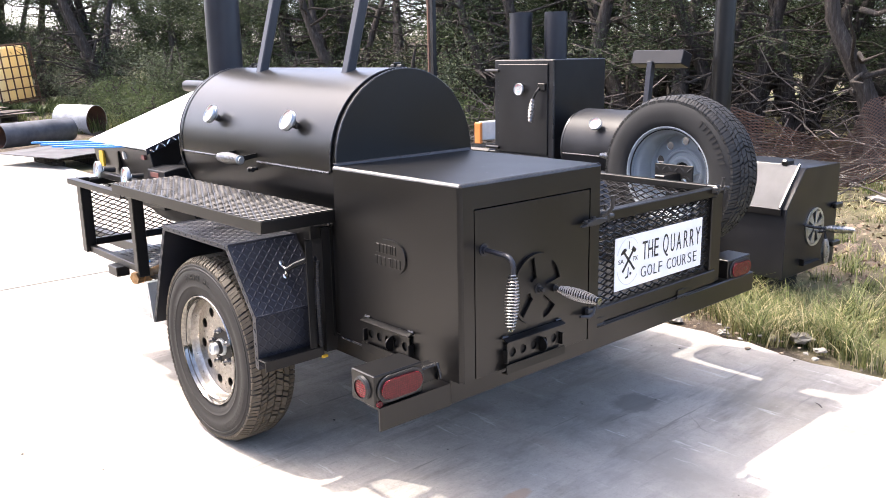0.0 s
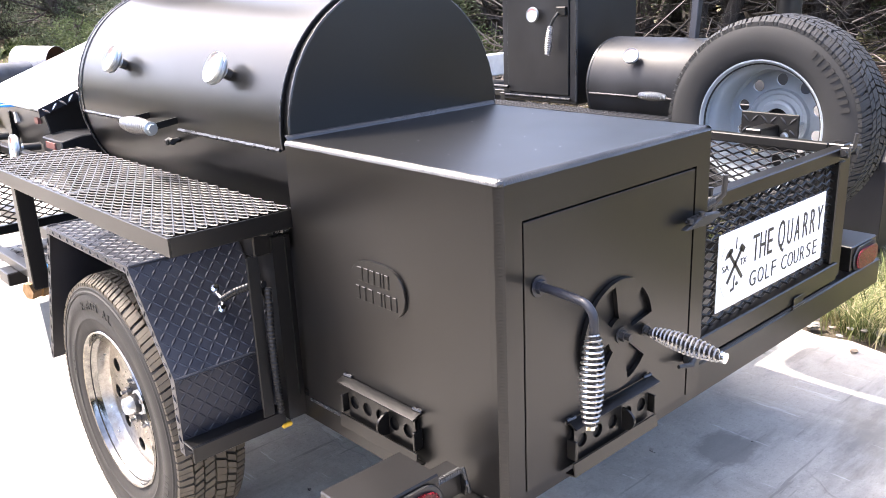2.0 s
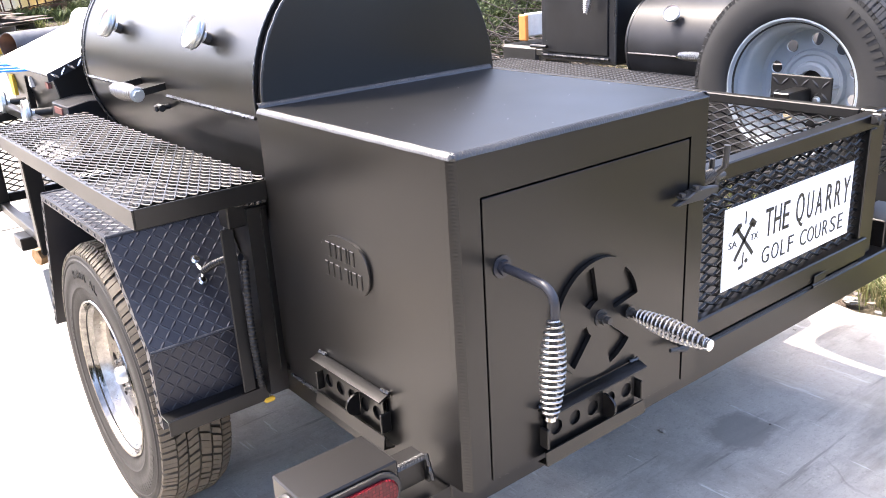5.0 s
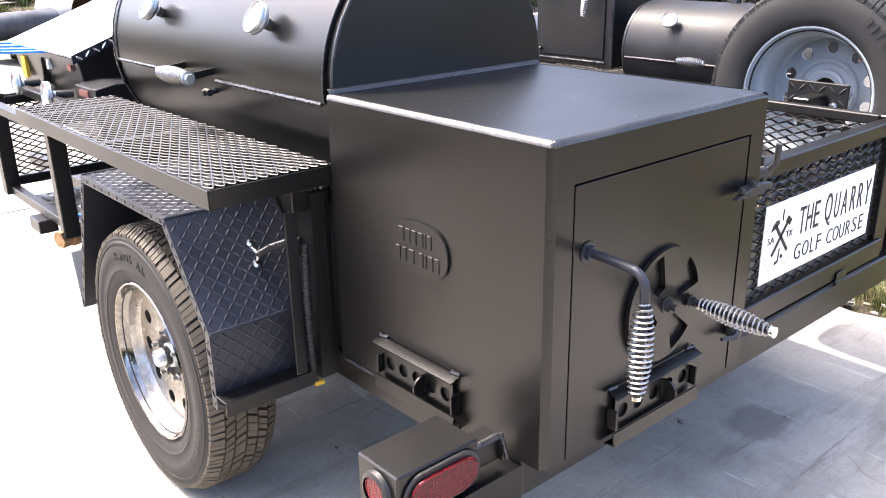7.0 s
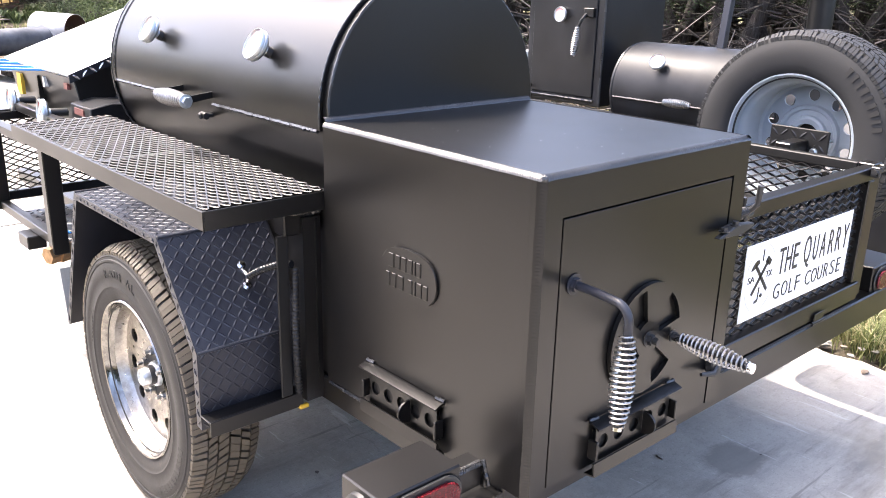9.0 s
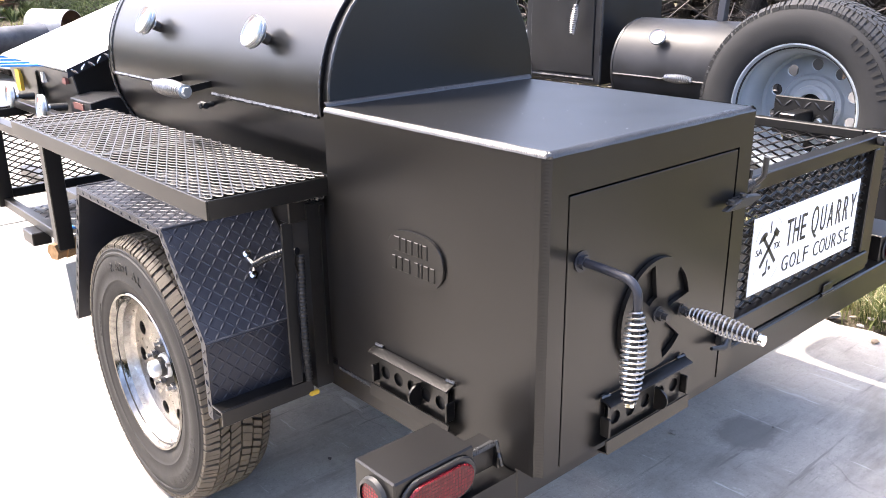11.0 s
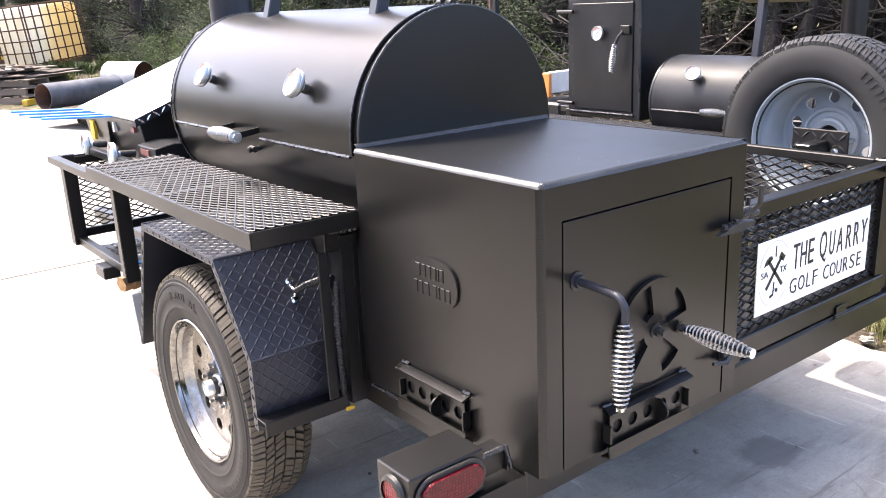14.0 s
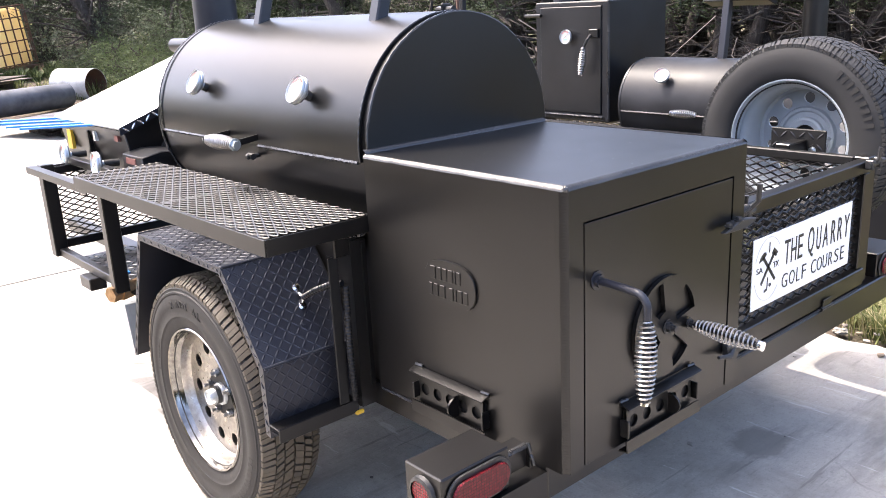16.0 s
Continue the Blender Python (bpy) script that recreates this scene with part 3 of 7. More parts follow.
def tyre_mesh(r, half, rim_r, seg=72, worn=False):
    """Carcass of a road tyre about the x axis, with shoulders, bead and shallow ribs."""
    prof = [(rim_r - 0.006, -half * 0.78), (rim_r + 0.004, -half * 0.86), (rim_r + 0.014, -half * 0.93), (rim_r + 0.035, -half * 1.0), (rim_r + 0.037, -half * 1.0), (r * 0.69, -half * 1.02), (r * 0.695, -half * 1.035), (r * 0.705, -half * 1.035), (r * 0.71, -half * 1.025), (r * 0.78, -half * 1.04), (r * 0.785, -half * 1.05),
            (r * 0.85, -half * 1.035), (r * 0.875, -half * 1.0), (r * 0.88, -half * 1.025), (r * 0.893, -half * 1.02), (r * 0.9, -half * 0.985), (r * 0.915, -half * 0.975), (r * 0.92, -half * 0.99), (r * 0.945, -half * 0.93), (r * 0.965, -half * 0.85), (r * 0.972, -half * 0.6)]
    if worn:
        prof = [(rim_r - 0.006, -half * 0.78), (rim_r + 0.006, -half * 0.88), (rim_r + 0.018, -half * 0.95), (rim_r + 0.02, -half * 0.965), (r * 0.7, -half * 1.01), (r * 0.78, -half * 1.04), (r * 0.85, -half * 1.03), (r * 0.9, -half * 0.985), (r * 0.94, -half * 0.93), (r * 0.965, -half * 0.85), (r * 0.972, -half * 0.6)]
    prof += [(r * 0.976, 0)]
    prof += [(a, -c) for a, c in prof[-2::-1]]
    return lathe(B(), prof, axis="x", seg=seg)


def tread_blocks(r, half, count=66, seed=1):
    """Blocks of the tread in ribs round the x axis, slightly slanted, with grooves between."""
    rnd = random.Random(seed)
    bm = B()
    ribs = [(-0.97, -0.64, 0.0, 124, 0.76), (-0.6, -0.36, 0.3, 104, 0.8), (-0.31, -0.03, 0.0, 92, 0.84), (0.03, 0.31, 0.5, 92, 0.84), (0.36, 0.6, 0.6, 104, 0.8), (0.64, 0.97, 0.2, 124, 0.76)]
    for a0, a1, shift, n, full in ribs:
        n = round(n * count / 66)
        for k in range(n):
            t0 = 2 * math.pi * (k + shift) / n
            t0 += 0.006 * math.sin(k * 1.9)
            t1 = t0 + 2 * math.pi / n * full * rnd.uniform(0.82, 1.1)
            skew = 0.03 * (1 if a0 + a1 > 0 else -1)
            lo, hi = [], []
            for x, t, s in ((a0, t0, 0), (a1, t0, skew), (a1, t1, skew), (a0, t1, 0)):
                drop = 0.014 * max(0, (abs(x) - 0.55) / 0.4) ** 2
                for ring, rr in ((lo, r * 0.965 - drop), (hi, r - drop)):
                    ring.append(bm.verts.new((x * half, rr * math.cos(t + s), rr * math.sin(t + s))))
            bm.faces.new(hi)
            for i in range(4):
                bm.faces.new((lo[i], lo[(i + 1) % 4], hi[(i + 1) % 4], hi[i]))
    return bm


def raised_bars(r, x, start, count, step, high, wide, side, m, parent):
    """Unreadable raised writing on a sidewall, as plain bars along an arc about the x axis."""
    rnd = random.Random(count)
    for k in range(count):
        bm = B()
        a = start + k * step
        w = wide * rnd.uniform(0.6, 1.0)
        pts = [(r + high * q, a + w * s) for q, s in ((-0.5, -0.5), (-0.5, 0.5), (0.5, 0.5), (0.5, -0.5))]
        lo = [bm.verts.new((x, rr * math.cos(t), rr * math.sin(t))) for rr, t in pts]
        hi = [bm.verts.new((x + side * 0.0018, rr * math.cos(t), rr * math.sin(t))) for rr, t in pts]
        bm.faces.new(hi)
        for i in range(4):
            bm.faces.new((lo[i], lo[(i + 1) % 4], hi[(i + 1) % 4], hi[i]))
        part("sidewall_bar", moved(bm, m), RUBBER, parent)


def wheel_disc(r0, r1, hole_r, hole_at, n, depth):
    """A dished wheel disc about the x axis with n round holes; depth(r) gives x."""
    bm = B()
    m = 24
    for k in range(n):
        a0, a1 = 2 * math.pi * k / n, 2 * math.pi * (k + 1) / n
        am = (a0 + a1) / 2
        rings = []
        for lvl in (-1, 0, 0.12, 1.0):
            ring = []
            for j in range(m):
                t = 2 * math.pi * j / m
                hx, hy = hole_r * math.cos(t), hole_r * math.sin(t) / hole_at
                bx = (r1 - hole_at) if math.cos(t) > 0 else (hole_at - r0)
                by = (a1 - a0) / 2
                ct, st = abs(math.cos(t)) + 1e-9, abs(math.sin(t)) + 1e-9
                f = min(1 / ct, 1 / st)
                ox, oy = f * math.cos(t) * bx, f * math.sin(t) * by
                lv = max(lvl, 0)
                px, py = hx + (ox - hx) * lv, hy + (oy - hy) * lv
                rr, aa = hole_at + px, am + py
                ring.append(bm.verts.new((depth(rr) + (0.007 if lvl < 0 else 0), rr * math.cos(aa), rr * math.sin(aa))))
            rings.append(ring)
        for p, q in zip(rings, rings[1:]):
            for j in range(m):
                bm.faces.new((p[j], p[(j + 1) % m], q[(j + 1) % m], q[j]))
    bmesh.ops.remove_doubles(bm, verts=bm.verts[:], dist=0.0005)
    return bm


def moved(bm, m):
    bmesh.ops.transform(bm, verts=bm.verts[:], matrix=m)
    return bm


# ---- the smoker trailer ----
trailer = thing("smoker_trailer", (0.6, 0.6, 0), "black painted steel barbecue smoker on a single-axle trailer", "trailer")

# frame
bm = B()
box(bm, -0.003, 1.78, 0.06, 0.125, 0.378, 0.462, 0.004)
prism(bm, [(-0.27, 0.378), (-0.0035, 0.378), (-0.0035, 0.4475), (-0.27, 0.4475)], "y", 0.0602, 0.0662)
box(bm, -0.27, -0.0035, 0.0664, 0.125, 0.4415, 0.4475)
part("rear_beam", bm, BLACK, trailer)
for x in (-0.004, 1.46):
    part("side_rail", box(B(), x, x + 0.05, 0.127, 2.36, 0.40, 0.462, 0.004), BLACK, trailer)
for y in (0.8, 1.5, 2.3):
    part("cross_member", box(B(), 0.006, 1.459, y, y + 0.05, 0.402, 0.455, 0.003), FLAT_BLACK, trailer)
part("axle", tube(B(), [(-0.05, 1.11, 0.335), (1.56, 1.11, 0.335)], 0.032, 16), FLAT_BLACK, trailer)
part("bed_floor", box(B(), 0.64, 1.455, 0.13, 0.658, 0.464, 0.47), FLAT_BLACK, trailer)
# Floor under the chamber is unseen, assumed, and keeps sun off the slab.
part("bed_floor", box(B(), -0.002, 1.455, 0.66, 2.31, 0.464, 0.47), FLAT_BLACK, trailer)

# Strip added to close a gap that let a sun spot through.
part("bed_floor", box(B(), 0.006, 0.638, 0.6125, 0.658, 0.464, 0.47), FLAT_BLACK, trailer)

# firebox: a plate box with a framed door, its top plate set in and welded round
SIDE = -0.011
fb = box(B(), SIDE, 0.616, 0.025, 0.612, 0.462, 1.0425)
box(fb, SIDE, -0.0003, 0.0118, 0.0249, 0.462, 1.0425)
firebox = part("firebox", fb, BLACK, trailer, "square satin black steel firebox")
part("top_plate", box(B(), -0.003, 0.608, 0.008, 0.6125, 1.0427, 1.0515), BLACK, firebox, "flat satin black top plate with dust specks")
frame_line = [(0.0, 0.462), (0.0, 1.0425), (0.616, 1.0425), (0.616, 0.462), (0.5672, 0.462), (0.5672, 0.9755), (0.0415, 0.9755), (0.0415, 0.462)]
part("door_frame", prism(B(), frame_line, "y", 0.0, 0.0248), BLACK, firebox)
door = B()
VC, VZ, VR = 0.305, 0.693, 0.1145
box(door, 0.0468, 0.5630, 0.0008, 0.0235, 0.464, 0.971, 0.0008)
part("door", door, BLACK, firebox, "flush black steel firebox door")


def bead(p0, p1, r, seed, parent, mat=None, step=0.006):
    part("weld_bead", weld(B(), p0, p1, r, seed, step), mat or WELD, parent, "bright lumpy weld bead")


def seam(p0, p1, va, vb, seed, parent, mat=None, **how):
    part("weld_bead", fillet(B(), p0, p1, va, vb, seed, **how), mat or WELD, parent, "rippled glossy weld bead", 60)


seam((SIDE - 0.0006, 0.004, 1.042), (SIDE - 0.0006, 0.614, 1.042), (0, 0, 0), (0.0108, 0, 0.0102), 1, firebox)
seam((-0.006, -0.0006, 1.042), (0.617, -0.0006, 1.042), (0, 0, 0), (0, 0.0108, 0.0102), 2, firebox)
seam((0.6166, 0.0, 1.042), (0.6166, 0.614, 1.042), (0, 0, 0), (-0.0102, 0, 0.0102), 4, firebox)
seam((SIDE + 0.004, 0.6168, 1.0515), (0.613, 0.6168, 1.0515), (0, -0.0095, 0.0004), (0, 0, 0.010), 3, firebox)
bead((SIDE + 0.0005, 0.003, 1.0455), (-0.003, 0.0005, 1.0465), 0.0052, 8, firebox)
bead((SIDE - 0.003, 0.44, 0.464), (SIDE - 0.003, 0.60, 0.464), 0.004, 6, firebox)
bead((-0.01, 0.645, 0.47), (-0.01, 0.66, 0.5), 0.006, 7, firebox)
rnd = random.Random(61)
for k in range(16):
    x, y = rnd.uniform(0.03, 0.6), rnd.uniform(0.03, 0.59)
    part("dust_speck", moved(box(B(), -0.001, 0.001, -0.0006, 0.0006, 0, 0.0004), pose(x, y, 1.0517, 0, 0, rnd.uniform(0, 180))), PALE, firebox)

# ribbed corner weld down the side plate
seam((-0.0002, -0.0004, 0.465), (-0.0002, -0.0004, 1.043), (0, 0, 0), (SIDE - 0.0004, 0.0135, 0), 5, firebox, BLACK, pitch=0.006, bulge=0.001, ripple=0.0007)

# pinwheel damper on the door: a disc with four wedge openings
n = 72
radii = (0.2, 0.32, 0.91, 0.985)
bm = B()
polar = {}
for k in range(n):
    a = 2 * math.pi * k / n
    for i, q in enumerate(radii):
        for d in (0, 1):
            polar[k, i, d] = bm.verts.new((VC + VR * q * math.cos(a), -0.0105 + 0.0095 * d, VZ + VR * q * math.sin(a)))


def open_wedge(k, i):
    deg = (k % n + 0.5) * 360 / n
    return i == 1 and any(abs((deg - c0 + 180) % 360 - 180) < 18 for c0 in (30, 120, 210, 303))


for k in range(n):
    j = (k + 1) % n
    for i in range(3):
        if open_wedge(k, i):
            for side in (k, j):
                if not open_wedge(side if side == j else k - 1, i):
                    bm.faces.new((polar[side, i, 0], polar[side, i + 1, 0], polar[side, i + 1, 1], polar[side, i, 1]))
            for ring_i in (i, i + 1):
                bm.faces.new((polar[k, ring_i, 0], polar[j, ring_i, 0], polar[j, ring_i, 1], polar[k, ring_i, 1]))
            continue
        for d in (0, 1):
            bm.faces.new((polar[k, i, d], polar[j, i, d], polar[j, i + 1, d], polar[k, i + 1, d]))
    bm.faces.new((polar[k, 3, 0], polar[j, 3, 0], polar[j, 3, 1], polar[k, 3, 1]))
for d in (0, 1):
    bm.faces.new([polar[k, 0, d] for k in range(n)])
part("damper_wheel", bm, BLACK, firebox, "round pinwheel air damper")
bm = B()
bolt(bm, (VC, -0.011, VZ), (0, -1, 0), 0.011, 0.010)
tube(bm, [(VC, -0.022, VZ), (VC, -0.034, VZ)], 0.007, 10)
part("damper_bolt", bm, PLASTIC, firebox)

# door handle: bent rod ending in a coil grip
path = [(0.082, 0.002, 0.852), (0.081, -0.03, 0.852), (0.079, -0.07, 0.851)]
for k in range(8):
    a = radians(90 * k / 7)
    path.append((0.0775, -0.09 - 0.031 * math.sin(a), 0.820 + 0.030 * math.cos(a)))
path.append((0.076, -0.122, 0.79))
bm = tube(B(), path, 0.0078, 12)
bolt(bm, (0.082, 0.0, 0.852), (0, -1, 0), 0.013, 0.008)
part("door_handle", bm, SKY_BLACK, firebox, "bent black rod door handle")
c0, c1 = Vector((0.076, -0.1215, 0.800)), Vector((0.049, -0.137, 0.652))
bm = coil(B(), c0, c1, 0.010, 0.020, 17, 0.0020)
part("coil_grip", bm, SPRING, firebox, "bright steel coil spring grip")
bm = tube(B(), [c0, c1 + (c1 - c0).normalized() * 0.006], 0.0072, 10)
part("grip_core", bm, PLASTIC, firebox)
part("grip_cap", tube(B(), [c1 + (c1 - c0).normalized() * 0.001, c1 + (c1 - c0).normalized() * 0.007], 0.0082, 12), CHROME, firebox, "bright end cap")
g0, g1 = Vector((0.381, -0.03, 0.680)), Vector((0.381, -0.181, 0.673))
part("coil_grip", coil(B(), g0, g1, 0.009, 0.0185, 16, 0.0020), SPRING, firebox, "bright steel coil spring grip")
bm = tube(B(), [(0.381, -0.004, 0.681), tuple(g1)], 0.0066, 10)
bolt(bm, (0.381, -0.016, 0.6805), (0, -1, 0), 0.009, 0.008)
part("damper_handle", bm, PLASTIC, firebox)
part("grip_cap", tube(B(), [g1, g1 + Vector((0, -0.008, 0))], 0.0105, 12), CHROME, firebox, "bright end cap")

# sliding air vent: two angle irons with a holed slide and a thumb tab
def air_slide(name, place, length, tab_at):
    """place(a, out, z): a along the wall, out from it."""
    def lay(bm):
        for vtx in bm.verts:
            vtx.co = place(*vtx.co)
        return bm
    top = B()
    strip(top, [(0.002, 0.102), (0.010, 0.1035), (0.028, 0.0965)], "x", 0, length, 0.004)
    part(name + "_rail", lay(top), BLACK, firebox, "angle-iron rail of the air slide")
    bot = B()
    strip(bot, [(0.022, 0.021), (0.026, -0.005), (0.002, -0.009)], "x", 0, length, 0.004)
    part(name + "_rail", lay(bot), BLACK, firebox)
    bm = B()
    cw = (length - 0.03) / 5
    holed(bm, [(0.015 + k * cw, 0.015 + (k + 1) * cw, 0.014, 0.086, 0.015 + (k + 0.5) * cw, 0.053, 0.0145) for k in range(5)], 0.004, lambda a, z, d: (a, 0.01 - d, z))
    part(name + "_plate", lay(bm), BLACK, firebox, "sliding plate with round air holes")
    # Flat black sheet standing for the shade behind the holes.
    part(name + "_void", lay(box(B(), 0.015, length - 0.015, 0.001, 0.003, 0.016, 0.08)), FLAT_BLACK, firebox)
    bm = B()
    prism(bm, [(0.012, 0.026), (0.012, 0.074)] + [(0.012 + 0.03 * math.sin(radians(q)), 0.05 + 0.024 * math.cos(radians(q))) for q in range(15, 180, 15)], "x", length * tab_at, length * tab_at + 0.005)
    part(name + "_tab", lay(bm), BLACK, firebox, "bent thumb tab")
    for a in (0.003, length - 0.011):
        part(name + "_stop", lay(box(B(), a, a + 0.006, 0.002, 0.024, 0.026, 0.066, 0.0015)), BLACK, firebox)
    for a in (0.012, length - 0.012):
        part("weld_bead", lay(weld(B(), (a - 0.01, 0.003, 0.105), (a + 0.01, 0.006, 0.106), 0.0045, 9)), WELD, firebox)


air_slide("air_slide", lambda a, o, z: (0.152 + a, -o, 0.462 + z), 0.268, 0.6)
air_slide("air_slide", lambda a, o, z: (SIDE - o, 0.212 + a, 0.468 + z), 0.245, 0.38)

# maker's plaque with unreadable raised bars
def oval(w, h, n=40, p=3.2):
    return [(math.copysign(abs(math.cos(t)) ** (2 / p), math.cos(t)) * w, math.copysign(abs(math.sin(t)) ** (2 / p), math.sin(t)) * h) for t in (2 * math.pi * k / n for k in range(n))]


bm = prism(B(), [(0.324 + a, 0.795 + c) for a, c in oval(0.083, 0.0535, p=2.5)], "x", SIDE - 0.006, SIDE + 0.001, 0.0015)
plaque = part("plaque", bm, BLACK, firebox, "raised oval maker's plaque in black")
for row, high, bars in ((0.817, 0.0145, ((0.050, 0.017), (0.029, 0.013), (0.011, 0.013), (-0.008, 0.013), (-0.021, 0.005), (-0.033, 0.012))), (0.777, 0.0145, ((0.060, 0.012), (0.041, 0.012), (0.020, 0.015), (-0.008, 0.012), (-0.022, 0.004), (-0.036, 0.013), (-0.054, 0.012)))):
    for at, wide in bars:
        a = 0.324 + at
        part("plaque_bar", box(B(), SIDE - 0.0082, SIDE - 0.004, a - wide / 2, a + wide / 2, row - high, row + high, 0.0012, 1), BLACK, plaque)

# latch on the door's edge: a tapered keeper, a spring bolt and its finger rod
bm = prism(B(), [(0.492, 0.86), (0.5, 0.8575), (0.579, 0.856), (0.626, 0.863), (0.626, 0.872), (0.579, 0.878), (0.55, 0.876)], "y", -0.027, -0.012, 0.0025)
box(bm, 0.55, 0.6, -0.0125, -0.0002, 0.86, 0.874, 0.002)
latch = part("latch", bm, PLASTIC, firebox, "black spring latch with a tapered keeper")
for x in (0.519, 0.56):
    part("latch_bolt", bolt(B(), (x, -0.02, 0.87 + (x - 0.519) * 0.15), (0, 0, 1), 0.007, 0.007), PLASTIC, latch)
part("bolt_rod", tube(B(), [(0.60, 0.018, 0.874), (0.70, 0.028, 0.876)], 0.0062, 10), PLASTIC, latch)
part("bolt_spring", coil(B(), (0.632, 0.021, 0.8745), (0.676, 0.026, 0.8755), 0.010, 0.0105, 9, 0.0018, 8), PLASTIC, latch, "dark coil spring on the bolt")
part("finger_rod", tube(B(), [(0.686, 0.027, 0.868), (0.69, 0.018, 0.880), (0.691, 0.006, 0.893), (0.691, 0.004, 0.935)], 0.0066, 10), PLASTIC, latch)
bm = B()
tube(bm, [(0.50, -0.02, 0.56), (0.54, -0.026, 0.552), (0.575, -0.014, 0.556), (0.6, 0.0, 0.566)], [0.004, 0.007, 0.007, 0.006], 8)
box(bm, 0.545, 0.572, -0.018, 0.0, 0.546, 0.574, 0.003)
part("latch", bm, PLASTIC, firebox)

# cooking chamber: a length of 24 inch pipe with a hinged door in its side
CX, CZ, CR, Y0, Y1 = 0.3155, 1.052, 0.3055, 0.617, 1.79


def arc(r, d0, d1, n):
    return [(CX + r * math.cos(radians(d0 + (d1 - d0) * k / n)), CZ + r * math.sin(radians(d0 + (d1 - d0) * k / n))) for k in range(n + 1)]


bm = B()
lathe(bm, [(0, Y0 + 0.004), (CR - 0.004, Y0 + 0.004), (CR - 0.004, Y1 - 0.004), (0, Y1 - 0.004)], (CX, 0, CZ), "y", 128)
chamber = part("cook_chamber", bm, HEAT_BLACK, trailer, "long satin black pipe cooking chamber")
bm = B()
lathe(bm, [(0, Y0), (CR + 0.001, Y0), (CR + 0.001, Y0 + 0.0035), (0, Y0 + 0.0035)], (CX, 0, CZ), "y", 128)
part("end_plate", bm, BLACK, chamber)
bm = B()
lathe(bm, [(0, Y1 - 0.0035), (CR + 0.001, Y1 - 0.0035), (CR + 0.001, Y1), (0, Y1)], (CX, 0, CZ), "y", 128)
part("end_plate", bm, BLACK, chamber)
for y, s in ((Y0 + 0.004, 11), (Y1 - 0.003, 12)):
    bm = B()
    rnd = random.Random(s)
    pts, rad = [], []
    for k in range(260):
        a = radians(-90 + 360 * k / 260)
        r = CR + 0.001 + rnd.uniform(-0.0006, 0.0006)
        pts.append((CX + r * math.cos(a), y + rnd.uniform(-0.0008, 0.0008), CZ + r * math.sin(a)))
        rad.append(0.0032 + 0.001 * (k % 2) + rnd.uniform(-0.0004, 0.0004))
    tube(bm, pts, rad, 6)
    part("ring_weld", bm, WELD, chamber, "ring of weld round the pipe end")
bm = B()
line_o, line_i = arc(CR + 0.0035, 82, 185, 80), arc(CR - 0.003, 185, 82, 80)
prism(bm, line_o + line_i, "y", 0.650, 1.762)
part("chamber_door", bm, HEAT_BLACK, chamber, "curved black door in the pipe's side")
for y0, y1 in ((1.770, 1.783),):
    bm = B()
    prism(bm, arc(CR + 0.0025, 60, 186, 80) + arc(CR - 0.004, 186, 60, 80), "y", y0, y1)
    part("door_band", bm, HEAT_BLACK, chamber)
a = radians(185.5)
sx, sz = CX + (CR + 0.002) * math.cos(a), CZ + (CR + 0.002) * math.sin(a)
bead((sx, 0.662, sz), (sx, 1.135, sz), 0.0056, 21, chamber, None, 0.007)
bead((sx, 1.30, sz), (sx, 1.758, sz), 0.0055, 22, chamber, None, 0.007)
for y in (0.886, 1.461):
    gauge(chamber, (-0.008, y, 1.19), (-0.88, 0.05, 0.47), 0.0375, 0.075)
for y in (0.652, 1.757):
    line = [(q[0], y, q[1]) for q in arc(CR + 0.004, 84, 184.5, 150)]
    part("edge_weld", tube(B(), line, [0.0019 + 0.0014 * ((k * 7919) % 5) / 5 for k in range(len(line))], 6), WELD, chamber, "thin weld along the door's edge")
a = radians(83)
bead((CX + (CR + 0.003) * math.cos(a), 0.66, CZ + (CR + 0.003) * math.sin(a)), (CX + (CR + 0.003) * math.cos(a), 1.75, CZ + (CR + 0.003) * math.sin(a)), 0.0035, 23, chamber, None, 0.007)
# door handle on two flat arms
bm = B()
HX, HZ = -0.067, 1.037
for y in (1.134, 1.296):
    prism(bm, [(0.02, HZ + 0.02), (HX - 0.012, HZ + 0.009), (HX - 0.012, HZ - 0.009), (0.012, HZ + 0.003)], "y", y - 0.002, y + 0.002)
box(bm, 0.008, 0.013, 1.132, 1.298, 1.054, 1.060)
part("handle_arm", bm, BLACK, chamber, "flat-bar arms of the door handle")
bm = B()
coil(bm, (HX, 1.140, HZ), (HX, 1.290, HZ), 0.011, 0.0195, 17, 0.0034)
part("coil_grip", bm, DULL_SPRING, chamber, "grey steel coil spring grip")
bm = B()
tube(bm, [(HX, 1.122, HZ), (HX, 1.309, HZ)], 0.0085, 12)
bolt(bm, (HX, 1.130, HZ), (0, -1, 0), 0.012, 0.012)
part("grip_rod", bm, ZINC, chamber)
bm = B()
tube(bm, [(0.03, 1.162, 0.994), (-0.012, 1.162, 0.992)], 0.007, 10)
tube(bm, [(-0.004, 1.150, 0.992), (-0.004, 1.176, 0.993)], 0.009, 8)
box(bm, -0.02, -0.012, 1.154, 1.17, 0.984, 1.0, 0.003)
part("drain_cock", bm, PLASTIC, chamber)
